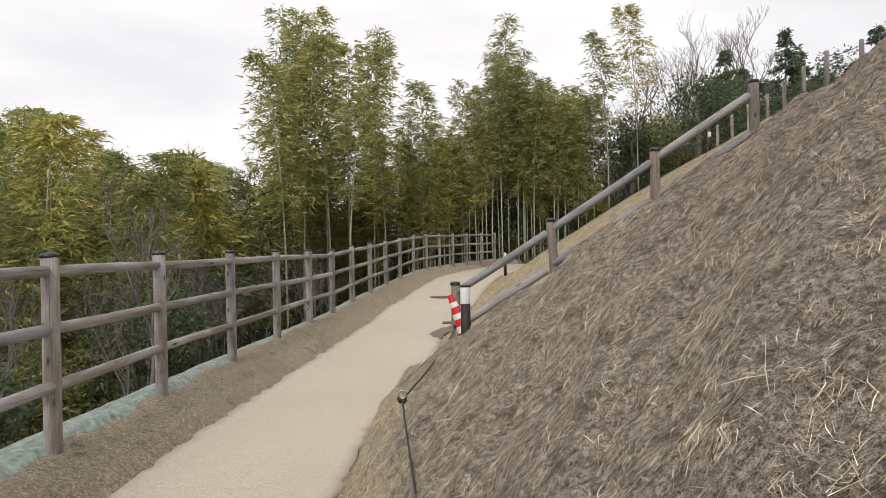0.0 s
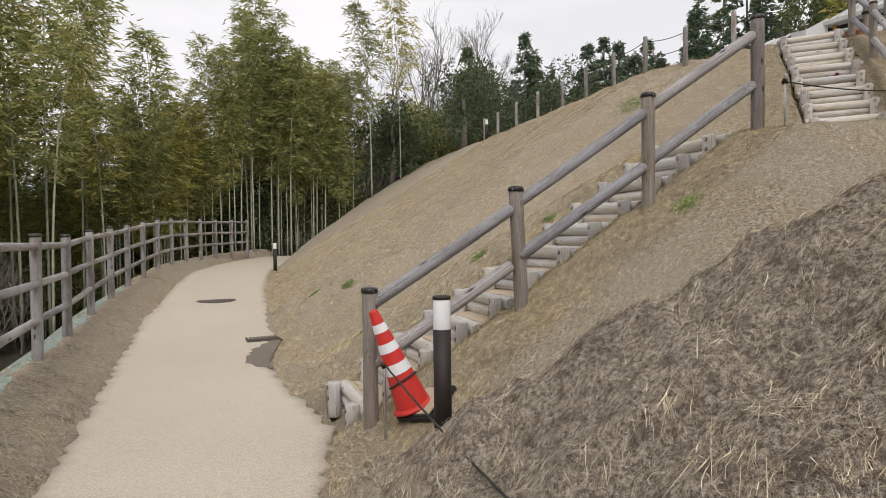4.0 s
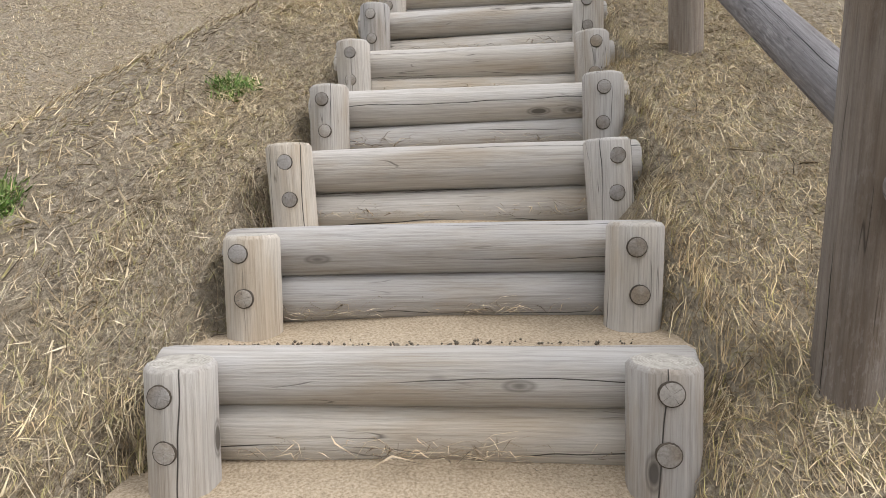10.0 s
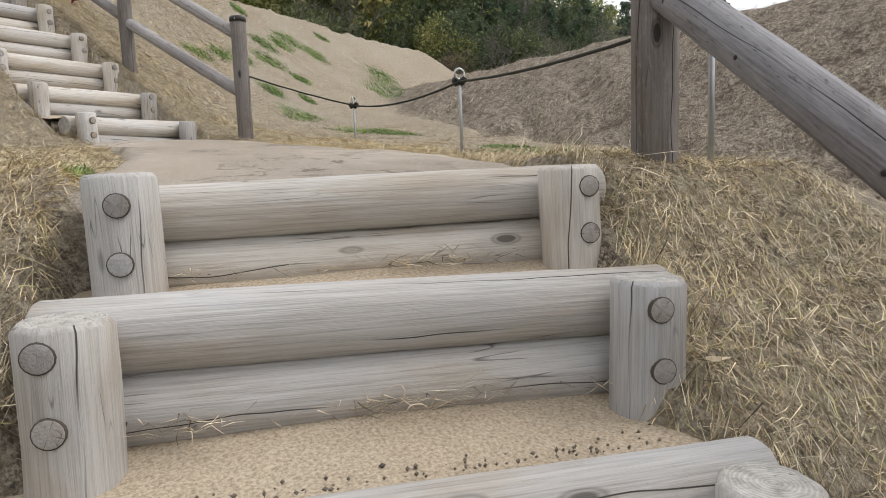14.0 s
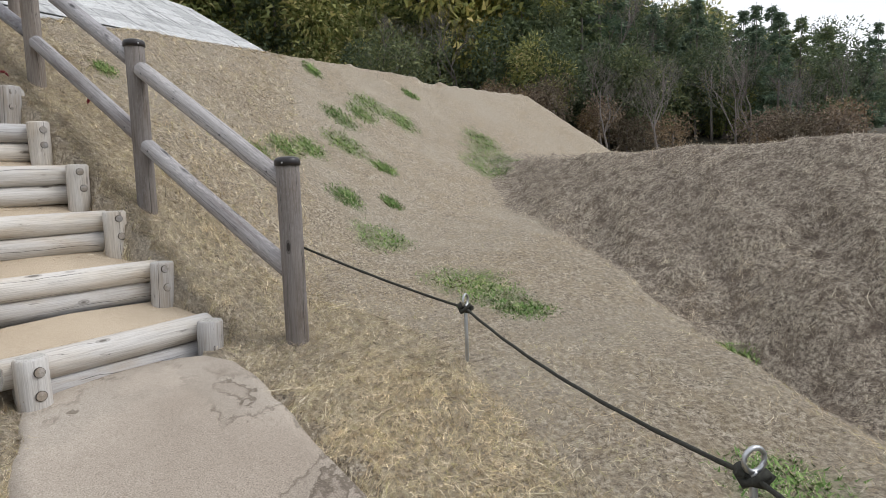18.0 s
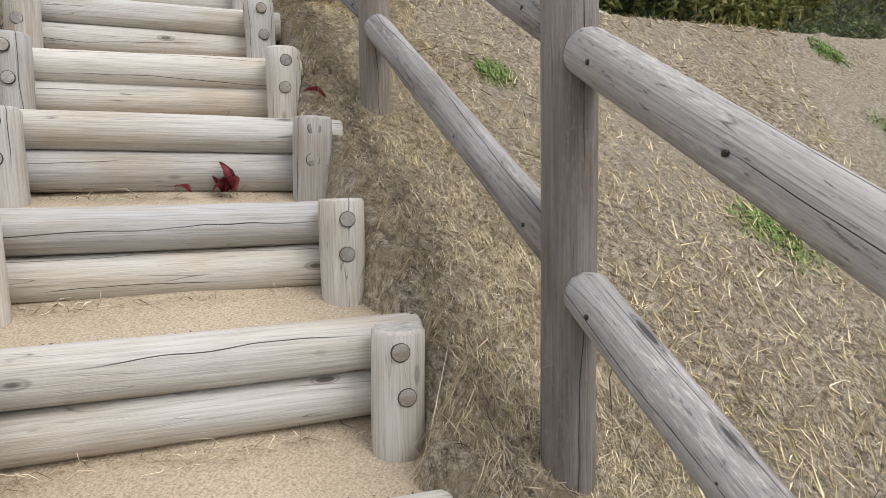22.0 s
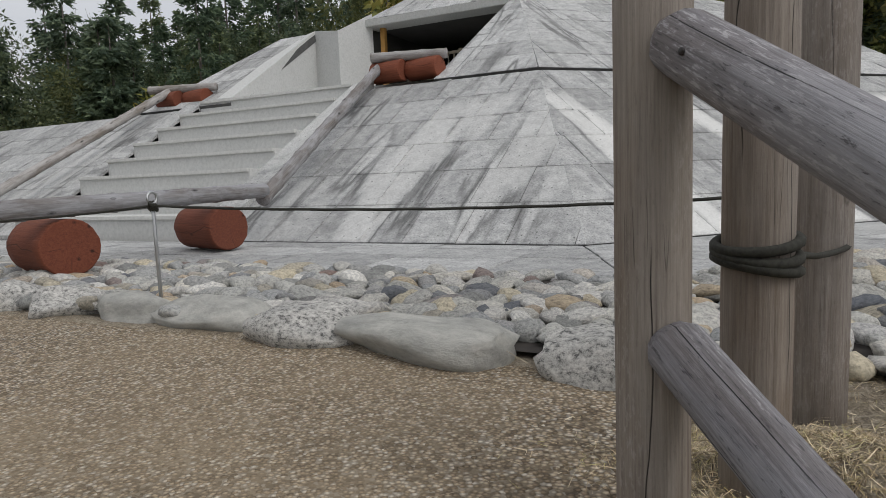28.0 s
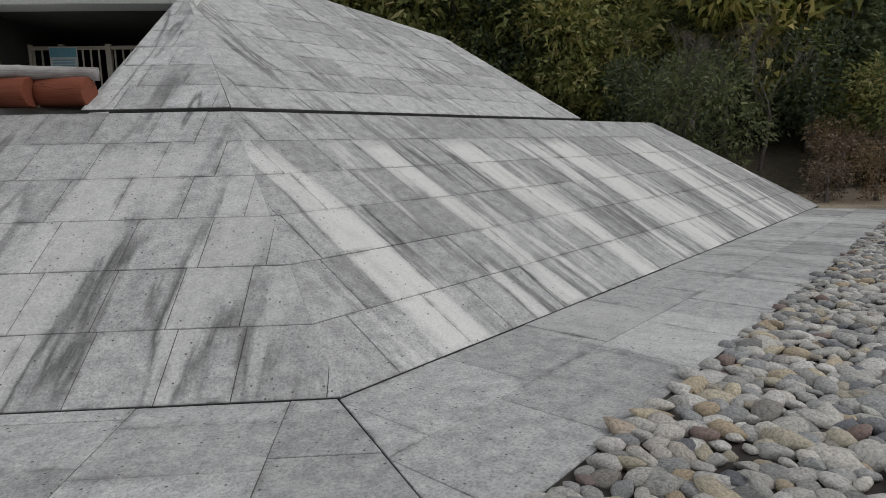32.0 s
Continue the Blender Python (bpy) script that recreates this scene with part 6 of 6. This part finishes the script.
for k in range(40):
    b, d = radians(rng.uniform(108, 140)), rng.uniform(19.5, 25)
    stand("brush" if k % 4 else "bare", 5 + d * math.sin(b), 9 + d * math.cos(b), scale=rng.uniform(0.4, 0.7) if k % 4 else rng.uniform(0.25, 0.4), rng=rng)

# ---------------------------------------------------------------- stones
STONE_COLORS = [(0.0, (0.20, 0.205, 0.20)), (0.14, (0.46, 0.455, 0.42)), (0.28, (0.27, 0.28, 0.285)), (0.42, (0.55, 0.53, 0.48)), (0.52, (0.36, 0.36, 0.345)), (0.62, (0.12, 0.13, 0.15)), (0.70, (0.50, 0.45, 0.34)), (0.76, (0.37, 0.29, 0.20)), (0.80, (0.44, 0.43, 0.41)), (0.90, (0.60, 0.59, 0.56)), (0.96, (0.30, 0.30, 0.30)), (1.0, (0.19, 0.13, 0.11))]


def stone_material(name, per_island):
    m, n, l, b = mat(name, 0.8)
    src = n.new("ShaderNodeNewGeometry") if per_island else n.new("ShaderNodeObjectInfo")
    c = ramp(n, l, src.outputs["Random Per Island" if per_island else "Random"], STONE_COLORS)
    f = noise_of(n, l, coords(n, l, "Object", spread=0 if per_island else 9.0), 60 if per_island else 5.5, 6, 0.75)
    c = mixed(n, l, 1.0, c, ramp(n, l, f, [(0.32, (0.42, 0.42, 0.42)), (0.5, (0.95, 0.95, 0.95)), (0.68, (1.4, 1.38, 1.32))]), "MULTIPLY")
    l.new(c, b.inputs["Base Color"])
    bump(n, l, b, f, 0.6, 0.004 if per_island else 0.03)
    return m


STONE, STONE_JOINED = stone_material("river_stone", False), stone_material("river_stones", True)


def stone_shape(seed, sub=2):
    rng = random.Random(seed)
    bm = bmesh.new()
    bmesh.ops.create_icosphere(bm, subdivisions=sub, radius=1)
    o = Vector((rng.random() * 50, rng.random() * 50, rng.random() * 50))
    cuts = [(Vector((rng.gauss(0, 1), rng.gauss(0, 1), rng.gauss(0, 0.6))).normalized(), rng.uniform(0.55, 0.85)) for _ in range(7)]
    for v in bm.verts:
        p = v.co.copy()
        for nrm, dd in cuts:
            k = p.dot(nrm) - dd
            if k > 0:
                p -= nrm * k * 0.88
        p *= 1 + 0.20 * noise.noise(p * 1.5 + o) + 0.09 * noise.noise(p * 3.5 + o)
        v.co = p
    return bm


def edge_material(name, stops, fine):
    m, n, l, b = mat(name, 0.85)
    f = noise_of(n, l, coords(n, l, "Object", (1, 1, 0.6), 9.0), fine, 6, 0.8)
    g = noise_of(n, l, coords(n, l, "Object", spread=9.0), 1.6, 4)
    c = mixed(n, l, 1.0, ramp(n, l, f, stops), ramp(n, l, g, [(0.35, (0.76, 0.76, 0.75)), (0.65, (1.06, 1.05, 1.02))]), "MULTIPLY")
    l.new(c, b.inputs["Base Color"])
    bump(n, l, b, f, 0.5, 0.03)
    return m


SPECKLED = edge_material("speckled_granite", [(0.38, (0.10, 0.10, 0.10)), (0.47, (0.42, 0.415, 0.40)), (0.60, (0.66, 0.65, 0.63))], 11.0)
SMOOTH_GREY = edge_material("smooth_grey_boulder", [(0.30, (0.30, 0.305, 0.29)), (0.5, (0.42, 0.42, 0.40)), (0.7, (0.52, 0.515, 0.49))], 4.0)
EDGE_STONES = [as_mesh(stone_shape(330 + s, 3), "edge_stone", SPECKLED if s % 2 else SMOOTH_GREY) for s in range(6)]
STONES = [as_mesh(stone_shape(300 + s), "stone", STONE) for s in range(9)]
bed = thing("stone_bed", (12.3, 12.5, PLATEAU_Z), "bed of grey and tan river stones round the pyramid", "stones", kind="structure")
rng = random.Random(9)


def stone_matrix(x, y, z, r):
    return Matrix.Translation((x, y, z)) @ Euler((rng.uniform(-0.35, 0.35), rng.uniform(-0.35, 0.35), rng.random() * 6.28)).to_matrix().to_4x4() @ Matrix.Diagonal((r * rng.uniform(1.0, 1.75), r * rng.uniform(0.8, 1.2), r * rng.uniform(0.45, 0.72), 1))


# large edging stones beside the gravel walk
for k, (ax, ay, bx, by) in enumerate(((11.41, 12.24, 11.33, 11.84), (11.44, 12.94, 11.37, 12.25), (11.45, 13.44, 11.48, 12.98), (11.50, 14.01, 11.53, 13.51), (11.50, 14.50, 11.54, 13.98), (11.48, 14.98, 11.53, 14.53), (11.50, 15.52, 11.52, 15.02), (11.52, 16.1, 11.5, 15.56), (11.54, 16.7, 11.52, 16.14), (11.58, 17.3, 11.54, 16.74))):
    ln = math.hypot(bx - ax, by - ay)
    shape = EDGE_STONES[(1, 0, 3, 2, 4, 5)[k % 6]]
    part("edge_stone", shape, bed, Matrix.Translation(((ax + bx) / 2 + 0.13, (ay + by) / 2, PLATEAU_Z + 0.0)) @ Matrix.Rotation(math.atan2(by - ay, bx - ax), 4, "Z") @ Matrix.Diagonal((ln * 0.62, 0.175, 0.115, 1)), "large pale edging stone")


def in_bed(x, y):
    west = 11.62 < x < 12.95 and y > 12.15
    south = x + y < 25.09 and x + y > 22.75 and x - y > -0.3
    corner = 11.62 < x and x + y < 25.09 and 11.55 < y <= 12.3 and x < 12.95
    return west or south or corner


spots = []
gridstep = 0.106
for i in range(int(12 / gridstep)):
    for j in range(int(16 / gridstep)):
        x = 11.6 + (i + 0.5 * (j % 2)) * gridstep + rng.uniform(-0.03, 0.03)
        y = 3.0 + j * gridstep + rng.uniform(-0.03, 0.03)
        if in_bed(x, y) and y < 19:
            spots.append((min(math.hypot(x - 12.2, y - 12.9), math.hypot(x - 12.9, y - 11.2)), x, y))
spots.sort()
joined_v, joined_f, base = [], [], 0
cheap = []
for s in range(10):
    bmq = stone_shape(400 + s, 2 if s < 6 else 1)
    bmq.verts.index_update()
    cheap.append((np.array([v.co[:] for v in bmq.verts]), np.array([[v.index for v in fq.verts] for fq in bmq.faces])))
    bmq.free()
for k, (_, x, y) in enumerate(spots):
    r = rng.choice((0.046, 0.056, 0.066, 0.076, 0.09)) * rng.uniform(0.9, 1.1)
    m = stone_matrix(x, y, PLATEAU_Z + 0.012 + rng.uniform(-0.012, 0.02), r)
    if k < 300:
        part("stone", STONES[k % 9], bed, m)
    else:
        v, fc = cheap[k % 6 if k < 1100 else 6 + k % 4]
        vm = np.c_[v, np.ones(len(v))] @ np.array(m).T
        joined_v.append(vm[:, :3])
        joined_f.append(fc + base)
        base += len(v)
part("stones", arrays("stones", np.concatenate(joined_v), np.concatenate(joined_f), STONE_JOINED, True), bed, Matrix.Identity(4), "further river stones", "stuff")
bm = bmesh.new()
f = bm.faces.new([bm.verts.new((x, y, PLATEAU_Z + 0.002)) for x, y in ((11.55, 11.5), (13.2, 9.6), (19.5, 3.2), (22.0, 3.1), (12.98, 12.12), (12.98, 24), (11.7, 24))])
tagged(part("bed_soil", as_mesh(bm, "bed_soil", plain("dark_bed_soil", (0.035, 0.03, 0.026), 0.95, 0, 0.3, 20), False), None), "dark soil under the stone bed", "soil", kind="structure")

# ---------------------------------------------------------------- grass and straw


def on_route(x, y):
    """Distance from the line of the two stairs and the landing."""
    best = np.full(np.shape(x), 1e9)
    for (ax, ay), (bx, by) in (((0, 9.7), (3.5, 9.3)), ((3.5, 9.3), (7.3, 9.6)), ((7.3, 9.7), (10.3, 12.2)), ((-0.6, 0), (-0.6, 9.5))):
        ux, uy = bx - ax, by - ay
        t = np.clip(((x - ax) * ux + (y - ay) * uy) / (ux * ux + uy * uy), 0, 1)
        best = np.minimum(best, np.hypot(x - ax - t * ux, y - ay - t * uy))
    return best


NEAR_X, NEAR_Y = (xs > -6) & (xs < 24), (ys > -3) & (ys < 30)
FX, FY = xs[NEAR_X], ys[NEAR_Y]
FIELD_X, FIELD_Y = np.meshgrid(FX, FY)
LAND_FIELD = land(FIELD_X, FIELD_Y)
FIELDS = {"top": gz[np.ix_(NEAR_Y, NEAR_X)], "land": LAND_FIELD, "plateau": seg_dist(FIELD_X, FIELD_Y, PLATEAU)}


def field(key, x, y):
    """Value of a field between the points of the ground's own mesh."""
    g = FIELDS[key]
    i, j = np.clip(np.searchsorted(FX, x) - 1, 0, len(FX) - 2), np.clip(np.searchsorted(FY, y) - 1, 0, len(FY) - 2)
    u, v = (x - FX[i]) / (FX[i + 1] - FX[i]), (y - FY[j]) / (FY[j + 1] - FY[j])
    return (g[j, i] * (1 - u) + g[j, i + 1] * u) * (1 - v) + (g[j + 1, i] * (1 - u) + g[j + 1, i + 1] * u) * v


def blades(name, p, az, ln, rise, width, r, material, slope=None, bow=0.22):
    """Thin bent blades from points p, each a kite of two triangles."""
    n2 = len(p)
    d = np.stack([np.cos(az) * np.sqrt(1 - rise**2), np.sin(az) * np.sqrt(1 - rise**2), rise], 1) * ln[:, None]
    if slope is not None:
        d[:, 2] += d[:, 0] * slope[0] + d[:, 1] * slope[1]
    s = np.stack([-np.sin(az), np.cos(az), r.normal(0, 0.4, n2)], 1) * (width * r.uniform(0.6, 1.3, n2))[:, None]
    side = np.stack([-np.sin(az), np.cos(az), np.zeros(n2)], 1) * (ln * r.normal(0, bow, n2))[:, None]
    if not bow:
        v = np.stack([p - s / 2, p + s / 2, p + d], 1).reshape(-1, 3)
        return arrays(name, v, np.arange(3 * n2).reshape(-1, 3), material)
    mid = p + d * 0.45 + side + np.stack([np.zeros(n2), np.zeros(n2), ln * r.uniform(0.0, bow, n2)], 1)
    v = np.stack([p, mid + s / 2, mid - s / 2, p + d], 1).reshape(-1, 3)
    k = 4 * np.arange(n2)[:, None]
    faces = np.concatenate([k + np.array([[0, 1, 2]]), k + np.array([[1, 3, 2]])], 1).reshape(-1, 3)
    return arrays(name, v, faces, material)


def strew(name, count, where, material, length, width, flat, seed, label, category, bow=0.22):
    """Scatters blades over the ground where the given test allows."""
    r = np.random.default_rng(seed)
    x, y = where(r, count)
    z = field("top", x, y)
    n2, e = len(x), 0.05
    slope = [np.clip((field("top", x + dx, y + dy) - z) / e, -1.5, 1.5) for dx, dy in ((e, 0), (0, e))]
    p = np.stack([x, y, z - 0.004], 1)
    me = blades(name, p, r.uniform(0, 2 * np.pi, n2), length * r.uniform(0.45, 1.35, n2), r.uniform(*flat, n2), width, r, material, slope, bow)
    return tagged(part(name, me, None), label, category, kind="stuff")


def free_of_built(x, y):
    va = (x - A0.x) * A_LEFT.x + (y - A0.y) * A_LEFT.y
    ua = (x - A0.x) * A_IN.x + (y - A0.y) * A_IN.y
    on_a = (va < 0.03) & (va > -0.94) & (ua > -0.1) & (ua < 3.65)
    b0, b8 = Vector(B_STUMPS[0]), Vector(B_STUMPS[8])
    way = (b8 - b0).to_2d().normalized()
    ub = (x - b0.x) * way.x + (y - b0.y) * way.y
    vb = (x - b0.x) * -way.y + (y - b0.y) * way.x
    on_b = (vb > -0.02) & (vb < 0.88) & (ub > -0.2) & (ub < 3.6)
    on_land = (x > 3.4) & (x < 7.8) & (y > np.interp(x, *LAND_EDGE_S) + 0.03) & (y < np.interp(x, *LAND_EDGE_N) - 0.03)
    on_path = (x < np.interp(y, RY_KEYS, RIGHT_KEYS) + 0.02)
    on_walk = (x > 9.6) & (y > 12.2) & (field("plateau", x, y) <= 0)
    return ~(on_a | on_b | on_land | on_path | on_walk) & (x < 16)


def lawn_spots(r, count):
    x, y = r.uniform(-0.3, 15, count * 4), r.uniform(6.2, 20, count * 4)
    d = on_route(x, y)
    keep = (r.random(len(x)) < np.clip(1.5 / (d + 0.3), 0.05, 1) ** 2) & (0.55 + 0.45 * np.sin(x * 7 + 2 * np.sin(y * 5)) * np.sin(y * 8 + 2 * np.sin(x * 6)) > 0.25 * r.random(len(x))) & free_of_built(x, y) & (heap(x, y) < field("land", x, y) - 0.12)
    x, y = x[keep][:count], y[keep][:count]
    return x, y


def heap_spots(r, count):
    x, y = r.uniform(-1.0, 13, count * 3), r.uniform(0.3, 8.2, count * 3)
    d = np.minimum(np.hypot(x + 0.2, y - 4), on_route(x, y))
    pit = np.sin(x * 11 + 3 * np.sin(y * 4.3)) * np.sin(y * 13 + 3 * np.sin(x * 5.1))
    keep = (r.random(len(x)) < np.clip(2.2 / (d + 0.3), 0.1, 1)) & (pit < 0.45 + 0.5 * r.random(len(x))) & (heap(x, y) > field("land", x, y) - 0.12) & (x > np.interp(y, RY_KEYS, RIGHT_KEYS) + 0.05)
    return x[keep][:count], y[keep][:count]


def verge_spots(r, count):
    y = r.uniform(1, 22, count)
    left = np.interp(y, Y_KEYS, LEFT_KEYS)
    return left - r.uniform(0.03, 0.9, count), y


def weed_spots(r, count):
    k = r.integers(0, len(WEED_SPOTS), count)
    w = np.array(WEED_SPOTS)[k]
    a, q = r.uniform(0, 6.28, count), np.sqrt(r.random(count)) * w[:, 2] * r.uniform(0.35, 1.1, count)
    x, y = w[:, 0] + q * np.cos(a), w[:, 1] + q * np.sin(a)
    keep = free_of_built(x, y)
    return x[keep], y[keep]



def side_spots(r, count):
    x, y = r.uniform(0.0, 11.5, count * 9), r.uniform(7.8, 13, count * 9)
    d = on_route(x, y)
    keep = (d < 1.15) & free_of_built(x, y) & (heap(x, y) < field("land", x, y) - 0.12)
    return x[keep][:count], y[keep][:count]



def slope_spots(r, count):
    x, y = r.uniform(0.2, 15, count * 2), r.uniform(9, 25, count * 2)
    keep = free_of_built(x, y) & (heap(x, y) < field("land", x, y) - 0.1) & (field("plateau", x, y) > 0) & (on_route(x, y) > 1.0)
    return x[keep][:count], y[keep][:count]


def edge_spots(r, count):
    y = r.uniform(0.5, 24, count)
    x = np.interp(y, RY_KEYS, RIGHT_KEYS) + np.abs(r.normal(0, 0.22, count)) + 0.01
    keep = free_of_built(x, y)
    return x[keep], y[keep]


strew("lawn_grass", 440000, lawn_spots, GRASS, 0.045, 0.0028, (0.0, 0.5), 1, "short dry tan lawn grass", "grass", 0)
strew("stair_side_grass", 420000, side_spots, GRASS, 0.042, 0.0021, (0.0, 0.6), 11, "short dry grass beside the stairs", "grass", 0)
strew("stair_side_blades", 60000, side_spots, GRASS, 0.065, 0.0019, (0.0, 0.5), 16, "longer bent dry grass beside the stairs", "grass")
strew("lawn_straw", 26000, lawn_spots, STRAW, 0.08, 0.0022, (0.0, 0.2), 2, "loose pale clippings on the lawn", "straw")
strew("bank_straw", 560000, heap_spots, STRAW, 0.058, 0.0026, (-0.05, 0.30), 3, "matted brown straw on the bank", "straw", 0)
strew("bank_clippings", 70000, heap_spots, STRAW, 0.085, 0.0024, (-0.03, 0.30), 17, "longer bent straw on the bank", "straw")
strew("bank_stalks", 2600, heap_spots, STRAW, 0.24, 0.0036, (0.0, 0.15), 13, "long pale stalks lying over the bank", "straw", 0.06)
strew("lawn_stalks", 420, side_spots, STRAW, 0.26, 0.0032, (0.05, 0.3), 14, "long dead stalks lying in the grass", "straw", 0.05)
strew("leaf_litter", 300, side_spots, STRAW, 0.055, 0.011, (0.0, 0.12), 15, "pale fallen bamboo leaves in the grass", "leaves", 0.05)
strew("verge_grass", 60000, verge_spots, GRASS, 0.045, 0.0032, (0.0, 0.5), 12, "dry tan grass on the path verge", "grass", 0)
strew("verge_straw", 50000, verge_spots, STRAW, 0.07, 0.0030, (0.0, 0.3), 4, "brown mown straw on the path verge", "straw", 0)
strew("slope_grass", 300000, slope_spots, GRASS, 0.070, 0.0056, (0.0, 0.5), 6, "dry tan grass over the mound's flank", "grass", 0)
strew("path_edge_grass", 50000, edge_spots, GRASS, 0.05, 0.0030, (0.1, 0.7), 7, "yellowish grass along the path edge", "grass", 0)
strew("weeds", 44000, weed_spots, WEED, 0.032, 0.0105, (0.1, 0.8), 5, "low green clover patches in the lawn", "weeds", 0)

# straw caught at the foot of the logs, grit on the treads behind them
r_l = np.random.default_rng(31)
lit_p, lit_a, grit_v, grit_f = [], [], [], []
OCT = np.array([(1, 0, 0), (-1, 0, 0), (0, 1, 0), (0, -1, 0), (0, 0, 1), (0, 0, -1)], float)
OCT_F = np.array([(0, 2, 4), (2, 1, 4), (1, 3, 4), (3, 0, 4), (2, 0, 5), (1, 2, 5), (3, 1, 5), (0, 3, 5)])
for rt, lt, rise in STEP_ENDS:
    left = np.array((lt - rt).normalized())
    inn = np.array((left[1], -left[0], 0.0))
    gap, foot = (lt - rt).length, np.array(rt)
    m1 = 210
    clump = r_l.random(7)
    f = np.where(r_l.random(m1) < 0.6, clump[r_l.integers(0, 7, m1)] + r_l.normal(0, 0.03, m1), r_l.random(m1))
    f = np.clip(f, -0.02, 1.02)
    lit_p.append(foot + left * (f * gap)[:, None] + inn * (0.045 + r_l.normal(0, 0.022, m1))[:, None] + np.stack([np.zeros(m1), np.zeros(m1), -rise + 0.004 + np.abs(r_l.normal(0, 0.012, m1))], 1))
    base_az = math.atan2(left[1], left[0])
    lit_a.append(base_az + r_l.normal(0, 0.8, m1) + np.pi * r_l.integers(0, 2, m1))
    m2 = 110
    q = foot + left * (r_l.random(m2) * gap)[:, None] + inn * (0.186 + np.abs(r_l.normal(0, 0.022, m2)))[:, None] + np.array((0, 0, -0.020))
    size = r_l.uniform(0.0015, 0.0048, m2)
    for c, z in zip(q, size):
        grit_f.append(OCT_F + 6 * len(grit_v))
        grit_v.append(c + OCT * z * r_l.uniform(0.6, 1.3, (1, 3)))
lit_p, lit_a = np.concatenate(lit_p), np.concatenate(lit_a)
me = blades("step_straw", lit_p, lit_a, 0.075 * r_l.uniform(0.4, 1.4, len(lit_p)), r_l.uniform(0.0, 0.45, len(lit_p)), 0.0022, r_l, STRAW)
tagged(part("step_straw", me, None), "dry straw caught at the foot of the log steps", "straw", kind="stuff")
me = arrays("step_grit", np.concatenate(grit_v), np.concatenate(grit_f), SOIL)
tagged(part("step_grit", me, None), "dark soil crumbs along the back of the logs", "soil", kind="stuff")

# ---------------------------------------------------------------- fallen leaves


def leaf_mesh(seed, size):
    rng2 = random.Random(seed)
    bm2 = bmesh.new()
    rows = []
    for i in range(7):
        t = i / 6
        w = size * 0.32 * math.sin(math.pi * (0.06 + 0.9 * t)) ** 0.8
        z = size * (0.18 * math.sin(t * 3) + 0.05 * rng2.random())
        rows.append([bm2.verts.new((-w, t * size, z + w * 0.5)), bm2.verts.new((0, t * size, z)), bm2.verts.new((w, t * size, z + w * 0.4))])
    for a, b in zip(rows, rows[1:]):
        bm2.faces.new((a[0], a[1], b[1], b[0]))
        bm2.faces.new((a[1], a[2], b[2], b[1]))
    bmesh.ops.solidify(bm2, geom=bm2.faces[:], thickness=0.001)
    return as_mesh(bm2, "leaf", LEAF_RED)


sprig = thing("fallen_leaf_sprig", (9.29, 11.225, 4.02), "dark red fallen leaf sprig on the sandy tread", "leaves")
for k, (dx, dy, sz, tilt) in enumerate(((0, 0, 0.10, 1.35), (0.02, -0.02, 0.085, 0.5), (-0.03, 0.02, 0.08, 0.4), (0.01, 0.015, 0.08, 0.7), (-0.07, 0.075, 0.06, 0.25))):
    part("leaf", leaf_mesh(k, sz), sprig, Matrix.Translation((9.29 + dx, 11.225 + dy, 4.025)) @ Matrix.Rotation(k * 1.9, 4, "Z") @ Matrix.Rotation(tilt, 4, "X"))
for k, (x, y) in enumerate(((9.69, 11.06), (9.83, 10.6))):
    lf = part("fallen_leaf", leaf_mesh(20 + k, 0.085), None, Matrix.Translation((x, y, ground_z(x, y) + 0.03)) @ Matrix.Rotation(k * 2.0 + 0.6, 4, "Z") @ Matrix.Rotation(0.25, 4, "X"))
    tagged(lf, "single dull red dead leaf lying on the grass", "leaf", "fallen leaves")
